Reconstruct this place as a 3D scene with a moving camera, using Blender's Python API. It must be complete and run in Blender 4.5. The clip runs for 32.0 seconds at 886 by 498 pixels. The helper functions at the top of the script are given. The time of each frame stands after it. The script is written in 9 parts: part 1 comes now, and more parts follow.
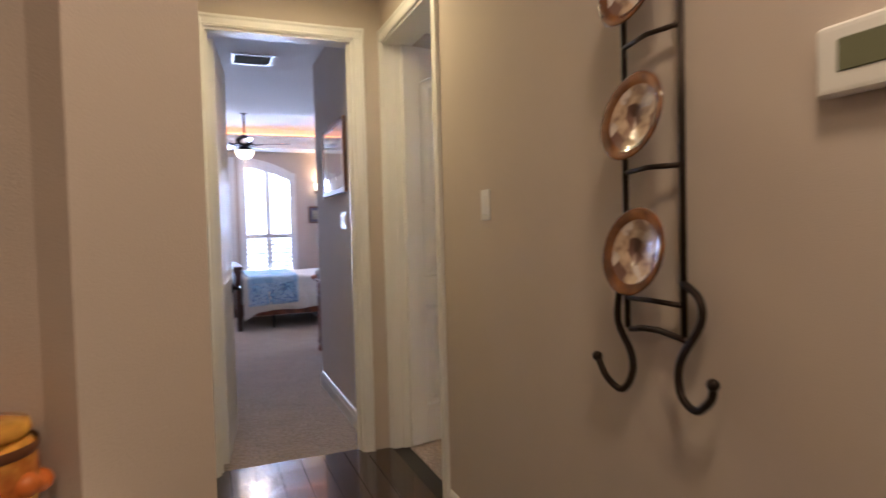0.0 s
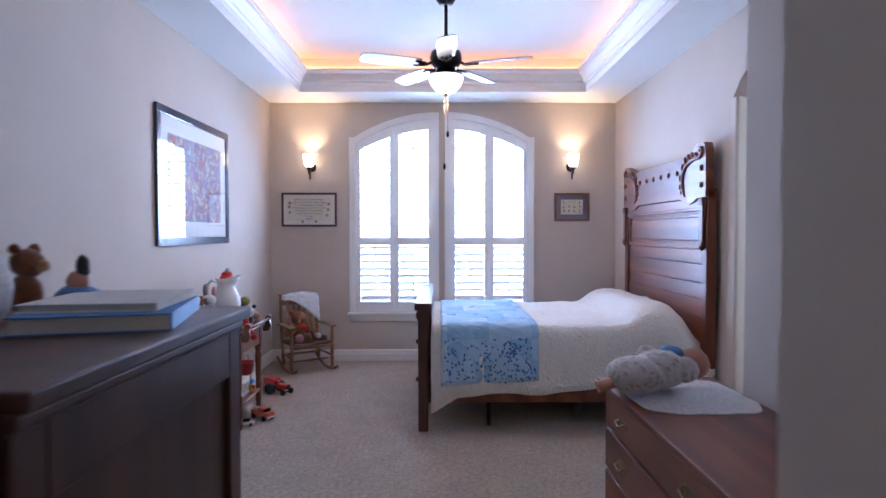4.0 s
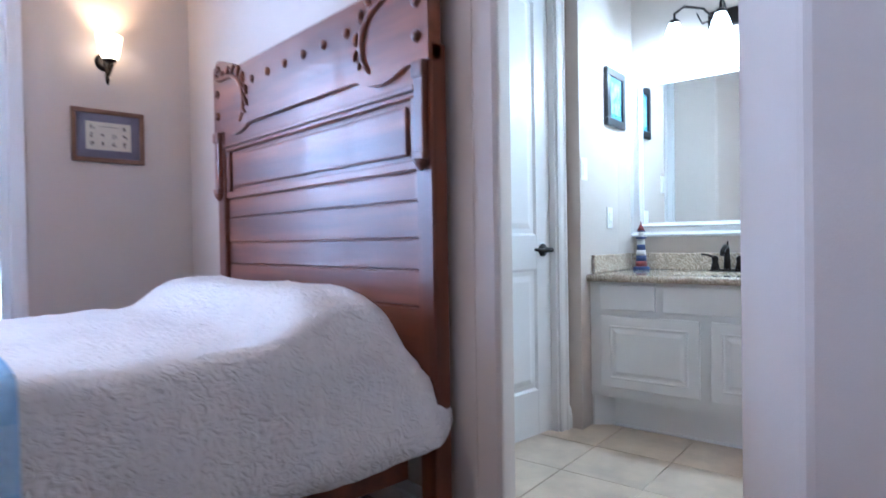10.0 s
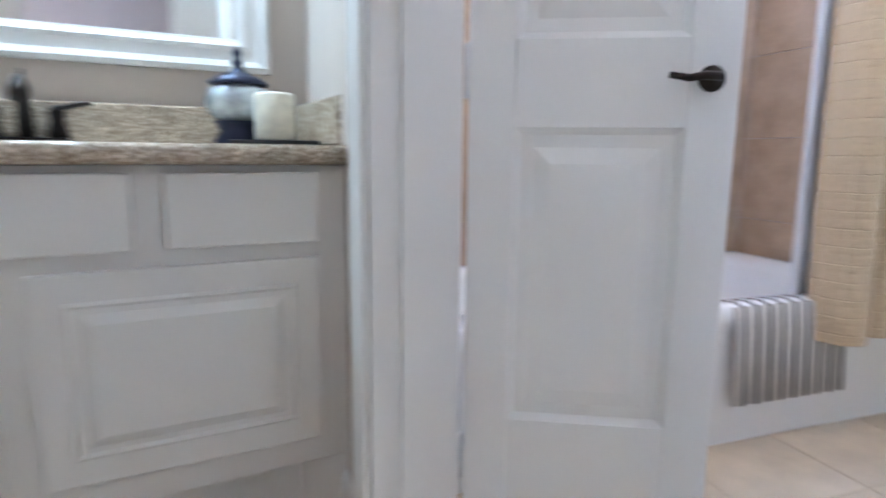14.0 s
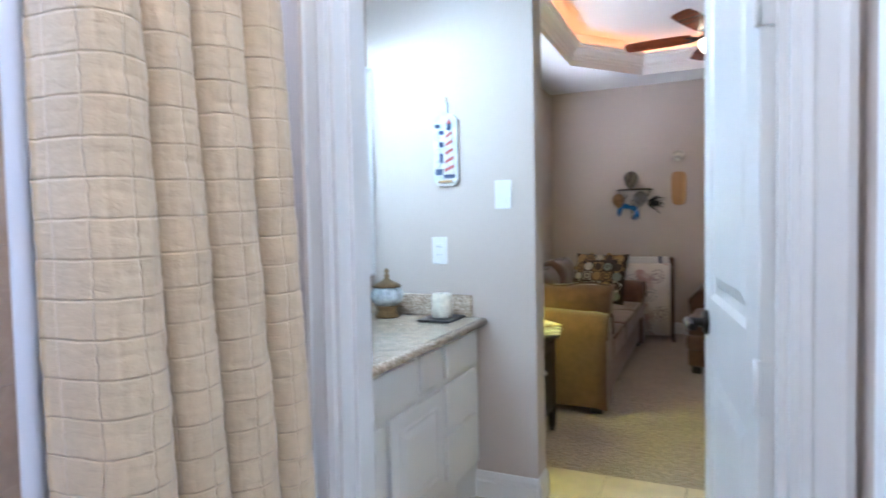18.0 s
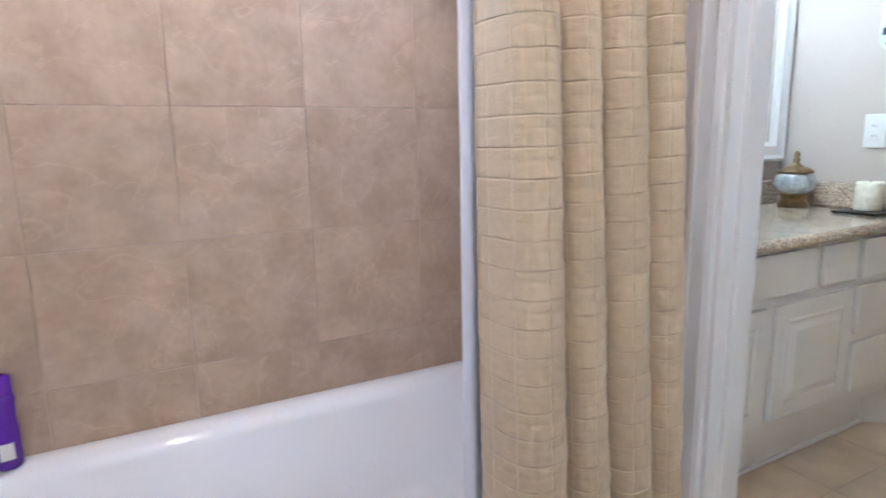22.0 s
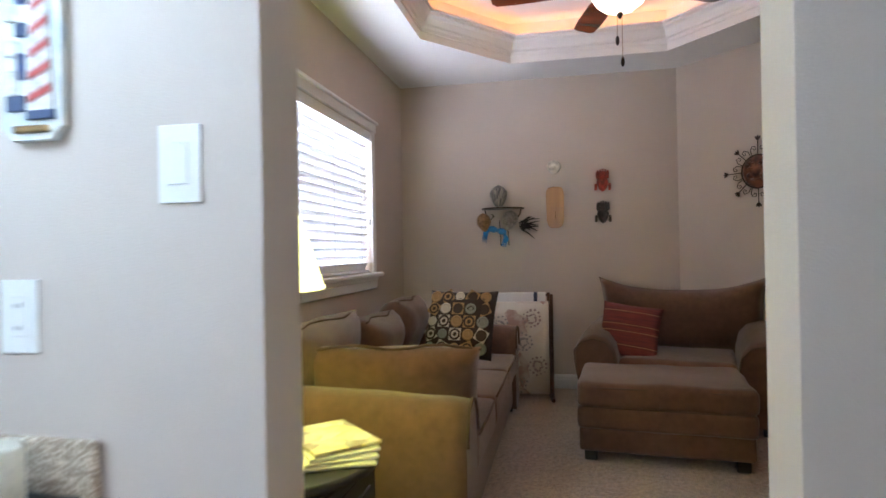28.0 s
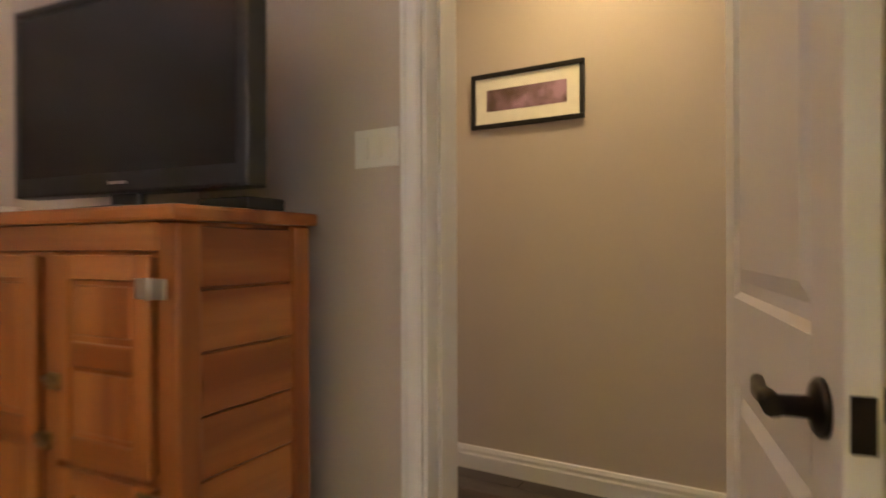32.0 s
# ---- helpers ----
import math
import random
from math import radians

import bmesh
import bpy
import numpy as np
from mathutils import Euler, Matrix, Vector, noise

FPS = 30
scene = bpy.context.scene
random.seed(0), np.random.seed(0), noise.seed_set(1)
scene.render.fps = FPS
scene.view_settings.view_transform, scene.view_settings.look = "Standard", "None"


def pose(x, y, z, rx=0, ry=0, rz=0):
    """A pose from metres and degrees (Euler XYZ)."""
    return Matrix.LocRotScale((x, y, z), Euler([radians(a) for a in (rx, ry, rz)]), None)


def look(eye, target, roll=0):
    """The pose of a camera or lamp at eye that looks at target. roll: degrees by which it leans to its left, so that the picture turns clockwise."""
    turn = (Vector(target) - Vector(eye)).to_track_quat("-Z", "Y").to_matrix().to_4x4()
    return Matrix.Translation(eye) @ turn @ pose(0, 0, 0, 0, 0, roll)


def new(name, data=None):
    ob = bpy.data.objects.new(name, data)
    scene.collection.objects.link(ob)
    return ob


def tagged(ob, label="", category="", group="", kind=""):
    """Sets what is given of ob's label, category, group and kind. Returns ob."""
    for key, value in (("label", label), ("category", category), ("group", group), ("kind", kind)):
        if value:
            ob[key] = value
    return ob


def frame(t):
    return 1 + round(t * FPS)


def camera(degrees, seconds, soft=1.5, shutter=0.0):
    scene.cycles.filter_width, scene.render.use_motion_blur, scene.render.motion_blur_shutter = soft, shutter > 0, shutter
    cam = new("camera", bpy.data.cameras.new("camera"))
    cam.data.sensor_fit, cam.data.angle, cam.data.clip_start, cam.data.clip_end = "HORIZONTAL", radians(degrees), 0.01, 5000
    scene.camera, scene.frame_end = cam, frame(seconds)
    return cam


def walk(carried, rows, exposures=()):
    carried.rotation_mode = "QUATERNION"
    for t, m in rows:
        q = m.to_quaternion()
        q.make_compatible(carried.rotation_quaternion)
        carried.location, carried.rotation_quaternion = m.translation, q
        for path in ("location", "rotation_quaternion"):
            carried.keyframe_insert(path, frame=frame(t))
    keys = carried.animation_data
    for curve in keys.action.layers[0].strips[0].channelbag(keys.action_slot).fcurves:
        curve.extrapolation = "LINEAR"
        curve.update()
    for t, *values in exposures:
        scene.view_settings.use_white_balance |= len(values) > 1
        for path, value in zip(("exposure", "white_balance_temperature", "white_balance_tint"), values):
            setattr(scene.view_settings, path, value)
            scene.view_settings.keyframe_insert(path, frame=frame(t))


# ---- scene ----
cam = camera(74.2, 32.0, shutter=0.5)
PATH = [
    (0, (2.093, 1.887, 1.321), (2.842, 3.74, 1.253), -1.5),
    (0.5, (2.34, 2.205, 1.297), (2.726, 4.167, 1.24), -1.2),
    (1, (2.477, 2.704, 1.281), (2.505, 4.704, 1.229), -1.1),
    (1.5, (2.567, 3.31, 1.294), (2.496, 5.308, 1.239), -1.0),
    (2, (2.594, 3.96, 1.292), (2.493, 5.956, 1.24), -0.6),
    (2.5, (2.585, 4.578, 1.297), (2.48, 6.574, 1.249), -0.1),
    (3, (2.589, 5.194, 1.294), (2.522, 7.193, 1.247), 0.0),
    (3.5, (2.594, 5.768, 1.335), (2.567, 7.767, 1.28), 0.0),
    (5.5, (2.595, 7.222, 1.384), (2.697, 9.219, 1.341), -0.3),
    (6, (2.555, 7.396, 1.307), (2.68, 9.392, 1.275), -0.2),
    (6.5, (2.64, 7.786, 1.189), (2.87, 9.772, 1.162), -0.2),
    (7, (2.699, 8.106, 1.208), (3.253, 10.028, 1.172), -0.4),
    (7.5, (2.741, 8.352, 1.229), (3.639, 10.139, 1.199), -0.2),
    (8, (2.766, 8.495, 1.269), (3.97, 10.091, 1.241), -0.6),
    (8.5, (2.766, 8.575, 1.271), (4.06, 10.099, 1.244), -0.8),
    (9, (2.764, 8.633, 1.284), (4.103, 10.118, 1.256), -0.8),
    (9.5, (2.834, 8.661, 1.195), (4.188, 10.133, 1.171), -1.0),
    (10, (3.081, 8.741, 1.006), (4.45, 10.198, 0.981), -0.9),
    (10.5, (3.351, 8.947, 0.846), (4.906, 10.205, 0.8), -0.7),
    (11, (3.573, 9.166, 0.804), (5.3, 10.173, 0.745), -0.6),
    (11.5, (3.834, 9.25, 0.804), (5.613, 10.163, 0.751), -1.2),
    (12, (4.047, 9.337, 0.804), (5.878, 10.139, 0.736), -1.4),
    (12.5, (4.279, 9.487, 0.806), (6.167, 10.132, 0.663), -1.7),
    (13, (4.487, 9.51, 0.806), (6.441, 9.861, 0.6), -1.7),
    (13.5, (4.707, 9.456, 0.806), (6.688, 9.513, 0.535), -1.4),
    (14, (4.81, 9.559, 0.806), (6.674, 8.91, 0.484), 0.6),
    (14.5, (5.138, 9.632, 0.806), (6.493, 8.18, 0.57), 1.6),
    (15, (5.19, 9.478, 0.806), (6.215, 7.766, 0.668), -0.0),
    (15.5, (5.247, 9.303, 0.859), (5.978, 7.444, 0.758), -0.7),
    (17.5, (5.294, 8.503, 1.197), (5.816, 6.574, 1.114), -1.3),
    (18, (5.267, 8.484, 1.235), (6.093, 6.664, 1.155), -1.1),
    (18.5, (5.216, 8.443, 1.269), (6.28, 6.751, 1.205), -1.3),
    (19, (5.167, 8.47, 1.301), (6.554, 7.03, 1.251), -1.6),
    (19.5, (5.177, 8.51, 1.299), (6.794, 7.333, 1.258), -1.3),
    (20, (5.188, 8.56, 1.272), (6.954, 7.622, 1.233), -1.0),
    (20.5, (5.183, 8.597, 1.185), (6.985, 7.73, 1.153), -1.0),
    (21, (5.173, 8.601, 1.094), (6.974, 7.74, 0.964), -0.8),
    (21.5, (5.175, 8.604, 1.08), (6.95, 7.74, 0.759), -0.9),
    (22, (5.176, 8.551, 1.119), (6.911, 7.626, 0.751), -1.1),
    (22.5, (5.17, 8.482, 1.187), (6.744, 7.308, 0.808), -0.8),
    (23, (5.186, 8.414, 1.219), (6.563, 6.998, 0.901), -0.7),
    (23.5, (5.223, 8.332, 1.252), (6.436, 6.753, 1.058), -1.1),
    (24, (5.273, 8.223, 1.257), (6.331, 6.529, 1.151), -1.0),
    (24.5, (5.356, 8.097, 1.247), (6.31, 6.34, 1.192), -1.2),
    (26.5, (5.399, 7.593, 1.129), (6.378, 5.849, 1.145), -1.0),
    (27, (5.455, 7.448, 1.192), (6.184, 5.586, 1.207), -0.8),
    (27.5, (5.494, 7.216, 1.195), (6.018, 5.286, 1.209), -0.8),
    (28, (5.486, 6.865, 1.218), (5.892, 4.907, 1.227), -1.0),
    (28.5, (5.496, 6.506, 1.307), (5.839, 4.535, 1.283), -1.0),
    (29, (5.454, 6.324, 1.306), (5.7, 4.34, 1.294), -0.8),
    (29.5, (5.419, 6.218, 1.224), (5.553, 4.222, 1.219), -0.6),
    (30, (5.363, 6.008, 1.108), (5.106, 4.025, 1.124), -0.2),
    (30.5, (5.268, 5.843, 1.06), (4.522, 3.987, 1.08), -0.3),
    (31, (5.153, 5.69, 1.105), (3.893, 4.137, 1.103), -0.8),
    (31.5, (5.05, 5.522, 1.121), (3.468, 4.298, 1.117), -0.5),
    (32, (4.71, 5.347, 1.137), (2.992, 4.322, 1.132), -0.2),
]
walk(cam, [(t, look(eye, target, roll)) for t, eye, target, roll in PATH],
     [(0, 0.12, 5350, 19), (1, 0.06, 5100, 20), (2, 0.03, 4950, 17), (3, -0.35, 4900, 15), (4.2, -0.1, 5150, 14), (6, 0.02, 4950, 15), (7, 0.06, 4850, 13), (9, 0.0, 5050, 14), (11, 0.12, 4850, 10), (12, 0.05, 4950, 10), (13, 0.15, 5150, 11), (14, 0.1, 5350, 12),
      (15, 0.08, 5400, 13), (18, 0.03, 4950, 12), (20, 0.03, 4550, 14), (21, 0.03, 4980, 16), (22, 0.02, 5550, 14), (23.3, 0.05, 5120, 12), (24.5, 0.07, 5000, 11), (27, 0.03, 5020, 9), (28, 0.04, 5200, 13), (28.6, 0.06, 5750, 17), (29, 0.06, 5980, 21), (30, 0.02, 5880, 24), (32, 0.06, 6250, 21)])
# ---------------------------------------------------------------- light
world = bpy.data.worlds.new("sky")
world.use_nodes = True
scene.world = world
_sky = world.node_tree.nodes.new("ShaderNodeTexSky")
_sky.sky_type, _sky.sun_disc, _sky.sun_elevation, _sky.sun_rotation = "NISHITA", False, radians(48), radians(150)
world.node_tree.links.new(_sky.outputs[0], world.node_tree.nodes["Background"].inputs[0])
world.node_tree.nodes["Background"].inputs[1].default_value = 0.12


def lamp(name, kind, m, power, colour, size=0.1, size_y=None, angle=180):
    d = bpy.data.lights.new(name, kind)
    d.energy, d.color = power, colour
    if kind == "AREA":
        d.shape, d.size, d.size_y, d.spread = "RECTANGLE", size, size_y or size, radians(angle)
    elif kind == "SPOT":
        d.shadow_soft_size, d.spot_size, d.spot_blend = size, radians(angle), 0.7
    else:
        d.shadow_soft_size = size
    ob = new(name, d)
    ob.matrix_world = m
    return ob


DAY = (0.60, 0.74, 1.0)
WARM = (1.0, 0.62, 0.30)
HALL = (1.0, 0.72, 0.39)
COOL = (0.76, 0.94, 1.0)
# daylight in the window openings
lamp("window_light", "AREA", look((2.1, 12.68, 1.5), (2.1, 10, 1.35)), 165, DAY, 0.86, 2.0)
lamp("window_light", "AREA", look((3.12, 12.68, 1.5), (3.12, 10, 1.35)), 165, DAY, 0.86, 2.0)
lamp("window_light", "AREA", look((7.10, 3.48, 1.62), (5, 3.48, 1.3)), 140, (1.0, 0.92, 0.89), 1.9, 1.05)
lamp("window_light", "AREA", look((6.975, 8.26, 2.23), (5.18, 8.26, 1.13)), 44, DAY, 1.1, 0.5)
# lamps of the place, and unseen ones added for the tub room and hall
for sx in (1.235, 3.985):
    lamp("sconce_bulb", "POINT", pose(sx, 12.395, 2.09), 24, WARM, 0.03)
lamp("fan_bulb", "POINT", pose(2.64, 10.50, 2.30), 19, (1.0, 0.78, 0.55), 0.06)
# no fixture in view here: added to warm and brighten the tub room
lamp("unseen_tub_bulb", "POINT", pose(5.50, 8.30, 2.60), 30, (1.0, 0.84, 0.66), 0.08)
lamp("fan_bulb", "POINT", pose(5.19, 3.78, 2.49), 19, (1.0, 0.74, 0.48), 0.06)
# the vanity nook beside the bedroom stands a little out of square with the rest
NOOK = pose(5.811, 10.434, 0, 0, 0, 8.3) @ pose(-5.811, -10.434, 0)
for yy in (9.69, 9.93, 10.17):
    lamp("vanity_bulb", "POINT", NOOK @ pose(6.25, yy, 2.05), 19, COOL, 0.04)
for yy, power in ((6.50, 7), (6.74, 13), (6.98, 19)):
    lamp("vanity_bulb", "POINT", pose(6.60, yy, 2.05), power, COOL, 0.04)
lamp("table_lamp_bulb", "POINT", pose(6.45, 5.27, 1.30), 26, (0.95, 1.0, 0.12), 0.04)
# hall ceiling lamps out of view, added to give its warm yellow light
lamp("unseen_hall_bulb", "AREA", look((2.58, 4.6, 2.70), (2.58, 4.6, 0)), 11.5, (1.0, 0.75, 0.33), 0.22)
lamp("unseen_hall_bulb", "AREA", look((2.58, 2.2, 2.70), (2.58, 2.2, 0)), 14, HALL, 0.22)
lamp("unseen_hall_bulb", "AREA", look((2.0, 0.8, 2.70), (2.0, 0.8, 0)), 14, HALL, 0.22)

# ---------------------------------------------------------------- materials
MATS = {}


def mat(name, colour, rough=0.6, metal=0.0, noise_scale=0.0, vary=0.0, bump=0.0, bump_scale=200.0, coat=0.0, emit=None, strength=0.0,
        trans=0.0, vary2=0.0, scale2=2.0, island=0.0, sheen=0.0, sub=0.0, stretch=None, dark=None, bump_dist=0.003, veins=None):
    """A paint, cloth, metal or wood: one colour, varied at two scales, with fine relief."""
    if name in MATS:
        return MATS[name]
    m = bpy.data.materials.new(name)
    m.use_nodes = True
    nt = m.node_tree
    b = nt.nodes["Principled BSDF"]
    b.inputs["Base Color"].default_value = (*colour, 1)
    b.inputs["Roughness"].default_value = rough
    b.inputs["Metallic"].default_value = metal
    b.inputs["Coat Weight"].default_value = coat
    b.inputs["Sheen Weight"].default_value = sheen
    b.inputs["Transmission Weight"].default_value = trans
    tc = nt.nodes.new("ShaderNodeTexCoord")
    src = tc.outputs["Object"]
    if island:
        info = nt.nodes.new("ShaderNodeObjectInfo")
        shift = nt.nodes.new("ShaderNodeVectorMath")
        shift.operation = "MULTIPLY_ADD"
        nt.links.new(info.outputs["Random"], shift.inputs[0])
        shift.inputs[1].default_value = (37.0, 53.0, 71.0)
        nt.links.new(src, shift.inputs[2])
        src = shift.outputs[0]
    if stretch:
        mp = nt.nodes.new("ShaderNodeMapping")
        mp.inputs["Scale"].default_value = stretch
        nt.links.new(src, mp.inputs["Vector"])
        src = mp.outputs[0]
    col = None
    def noise_node(scale, detail=4):
        n = nt.nodes.new("ShaderNodeTexNoise")
        n.inputs["Scale"].default_value, n.inputs["Detail"].default_value = scale, detail
        nt.links.new(src, n.inputs["Vector"])
        return n
    def mixed(fac, low, high, base):
        mx = nt.nodes.new("ShaderNodeMix")
        mx.data_type, mx.blend_type = "RGBA", "MULTIPLY"
        mx.inputs["Factor"].default_value = 1
        rr = nt.nodes.new("ShaderNodeMapRange")
        rr.inputs["From Min"].default_value, rr.inputs["From Max"].default_value = 0.3, 0.7
        rr.inputs["To Min"].default_value, rr.inputs["To Max"].default_value = low, high
        nt.links.new(fac, rr.inputs["Value"])
        cc = nt.nodes.new("ShaderNodeCombineColor")
        for k in range(3):
            nt.links.new(rr.outputs[0], cc.inputs[k])
        if base is None:
            mx.inputs["A"].default_value = (*colour, 1)
        else:
            nt.links.new(base, mx.inputs["A"])
        nt.links.new(cc.outputs[0], mx.inputs["B"])
        return mx.outputs["Result"]
    if dark:
        w = noise_node(noise_scale or 6, 6)
        mx = nt.nodes.new("ShaderNodeMix")
        mx.data_type = "RGBA"
        rp = nt.nodes.new("ShaderNodeMapRange")
        rp.inputs["From Min"].default_value, rp.inputs["From Max"].default_value = 0.38, 0.62
        nt.links.new(w.outputs["Fac"], rp.inputs["Value"])
        nt.links.new(rp.outputs[0], mx.inputs["Factor"])
        mx.inputs["A"].default_value, mx.inputs["B"].default_value = (*dark, 1), (*colour, 1)
        col = mx.outputs["Result"]
    if veins:
        n = noise_node(veins, 5)
        n.inputs["Distortion"].default_value = 0.7
        away = nt.nodes.new("ShaderNodeMath")
        away.operation = "COMPARE"
        away.inputs[1].default_value, away.inputs[2].default_value = 0.5, 0.007
        nt.links.new(n.outputs["Fac"], away.inputs[0])
        mx = nt.nodes.new("ShaderNodeMix")
        mx.data_type = "RGBA"
        soft_line = nt.nodes.new("ShaderNodeMath")
        soft_line.operation = "MULTIPLY"
        soft_line.inputs[1].default_value = 0.22
        nt.links.new(away.outputs[0], soft_line.inputs[0])
        nt.links.new(soft_line.outputs[0], mx.inputs["Factor"])
        if col is None:
            mx.inputs["A"].default_value = (*colour, 1)
        else:
            nt.links.new(col, mx.inputs["A"])
        mx.inputs["B"].default_value = (*[min(1.0, 1.35 * c) for c in colour], 1)
        col = mx.outputs["Result"]
    if vary:
        col = mixed(noise_node(noise_scale).outputs["Fac"], 1 - vary, 1 + vary, col)
    if vary2:
        col = mixed(noise_node(scale2, 3).outputs["Fac"], 1 - vary2, 1 + vary2, col)
    if island:
        oi = nt.nodes.new("ShaderNodeObjectInfo")
        rr = nt.nodes.new("ShaderNodeMapRange")
        rr.inputs["From Min"].default_value, rr.inputs["From Max"].default_value = 0.0, 1.0
        rr.inputs["To Min"].default_value, rr.inputs["To Max"].default_value = 0.3, 0.7
        nt.links.new(oi.outputs["Random"], rr.inputs["Value"])
        col = mixed(rr.outputs[0], 1 - island, 1 + island, col)
    if col is not None:
        nt.links.new(col, b.inputs["Base Color"])
    if bump:
        bp = nt.nodes.new("ShaderNodeBump")
        bp.inputs["Strength"].default_value, bp.inputs["Distance"].default_value = bump, bump_dist
        nt.links.new(noise_node(bump_scale, 3).outputs["Fac"], bp.inputs["Height"])
        nt.links.new(bp.outputs[0], b.inputs["Normal"])
    if emit:
        b.inputs["Emission Color"].default_value = (*emit, 1)
        b.inputs["Emission Strength"].default_value = strength
    if sub:
        b.inputs["Subsurface Weight"].default_value = sub
        b.inputs["Subsurface Radius"].default_value = (0.01, 0.01, 0.01)
    MATS[name] = m
    return m


def wood(name, colour, dark, rough=0.35, axis=2, scale=9.0, coat=0.2, island=0.0):
    s = [scale, scale, scale]
    s[axis] = scale * 0.07
    return mat(name, colour, rough, noise_scale=1.0, dark=dark, vary=0.10, vary2=0.18, scale2=0.25, bump=0.15, bump_scale=9, coat=coat, stretch=tuple(s), island=island)


WALL = mat("beige_wall_paint", (0.56, 0.485, 0.42), 0.85, vary=0.02, noise_scale=3, bump=0.25, bump_scale=260, vary2=0.025, scale2=0.7)
CEIL = mat("white_ceiling_paint", (0.80, 0.79, 0.77), 0.9, bump=0.3, bump_scale=140, vary=0.015, noise_scale=2)
TRIM = mat("white_trim_paint", (0.80, 0.79, 0.77), 0.35, vary=0.015, noise_scale=5, bump=0.03, bump_scale=60)
CARPET = mat("beige_carpet", (0.39, 0.305, 0.235), 1.0, vary=0.34, noise_scale=42, bump=1.0, bump_scale=70, bump_dist=0.025, vary2=0.10, scale2=5, sheen=0.3)
SUBFLOOR = mat("grout", (0.54, 0.445, 0.335), 0.9, vary=0.08, noise_scale=30)
STONE = mat("beige_floor_tile", (0.56, 0.46, 0.34), 0.42, vary=0.13, noise_scale=7, bump=0.12, bump_scale=50, vary2=0.08, scale2=2.5, island=0.05)
WALLTILE = mat("tan_wall_tile", (0.50, 0.37, 0.255), 0.40, dark=(0.455, 0.33, 0.218), noise_scale=9.0, vary=0.07, bump=0.4, bump_scale=30, veins=4.5, vary2=0.05, scale2=45, island=0.035)
PLANK = wood("dark_floor_plank", (0.040, 0.019, 0.011), (0.020, 0.009, 0.006), 0.16, axis=1, scale=14, coat=0.5, island=0.25)
GRANITE = mat("speckled_granite", (0.62, 0.53, 0.41), 0.14, dark=(0.34, 0.26, 0.185), noise_scale=150, vary=0.22, vary2=0.15, scale2=25, coat=0.3)
OAK = wood("golden_oak", (0.47, 0.175, 0.042), (0.32, 0.095, 0.020), 0.30, axis=2)
OAKH = wood("golden_oak_across", (0.47, 0.175, 0.042), (0.32, 0.095, 0.020), 0.30, axis=1)
OAKX = wood("golden_oak_boards", (0.47, 0.175, 0.042), (0.32, 0.095, 0.020), 0.30, axis=0)
BEDWOOD = wood("red_brown_oak", (0.215, 0.062, 0.022), (0.115, 0.028, 0.011), 0.42, axis=1, coat=0.08)
BEDWOODV = wood("red_brown_oak_upright", (0.215, 0.062, 0.022), (0.115, 0.028, 0.011), 0.42, axis=2, coat=0.08)
DARKWOOD = wood("dark_walnut", (0.075, 0.026, 0.014), (0.035, 0.012, 0.008), 0.45, axis=2, coat=0.1)
TABLEWOOD = wood("brown_table_wood", (0.20, 0.075, 0.032), (0.105, 0.036, 0.017), 0.35, axis=2)
BLACKWOOD = mat("black_painted_wood", (0.012, 0.011, 0.012), 0.35, vary=0.2, noise_scale=12)
BRONZE = mat("oil_rubbed_bronze", (0.022, 0.017, 0.015), 0.32, metal=0.8, vary=0.2, noise_scale=30)
IRON = mat("dark_iron", (0.028, 0.017, 0.012), 0.45, metal=0.6, vary=0.25, noise_scale=25)
NICKEL = mat("nickel", (0.62, 0.58, 0.52), 0.28, metal=1.0, vary=0.08, noise_scale=40)
BRASS = mat("aged_brass", (0.30, 0.20, 0.09), 0.35, metal=0.9, vary=0.25, noise_scale=40)
PLASTIC = mat("white_plastic", (0.80, 0.79, 0.76), 0.35)
BLACK = mat("black_plastic", (0.008, 0.008, 0.009), 0.30, vary=0.1, noise_scale=20)
SCREEN = mat("black_screen", (0.005, 0.005, 0.006), 0.22)
PORCELAIN = mat("white_porcelain", (0.86, 0.85, 0.83), 0.08, coat=0.5)
SOFA = mat("brown_microfibre", (0.112, 0.054, 0.033), 0.95, vary=0.16, noise_scale=22, bump=0.3, bump_scale=500, vary2=0.18, scale2=4, sheen=0.3)
MIRROR = mat("mirror_glass", (0.92, 0.94, 0.94), 0.0, metal=1.0)
SKYGLOW = mat("pale_sky", (0.9, 0.95, 1.0), 1.0, emit=(0.86, 0.93, 1.0), strength=5.0)
SHADE = mat("frosted_lamp_glass", (0.92, 0.86, 0.76), 0.5, emit=(1.0, 0.72, 0.42), strength=8.0)
SHADECOOL = mat("frosted_white_glass", (0.92, 0.95, 0.95), 0.5, emit=(0.80, 0.95, 1.0), strength=7.0)
ROPE = mat("warm_rope_light", (1.0, 0.6, 0.3), 0.5, emit=(1.0, 0.33, 0.10), strength=7.0)
QUILT = mat("white_quilted_cotton", (0.78, 0.75, 0.71), 0.95, bump=0.5, bump_scale=60, bump_dist=0.005, vary=0.03, noise_scale=30, vary2=0.03, scale2=3)


# ---------------------------------------------------------------- helpers
def B():
    return bmesh.new()


def put(bm, geom, m):
    bmesh.ops.transform(bm, matrix=m, verts=geom)


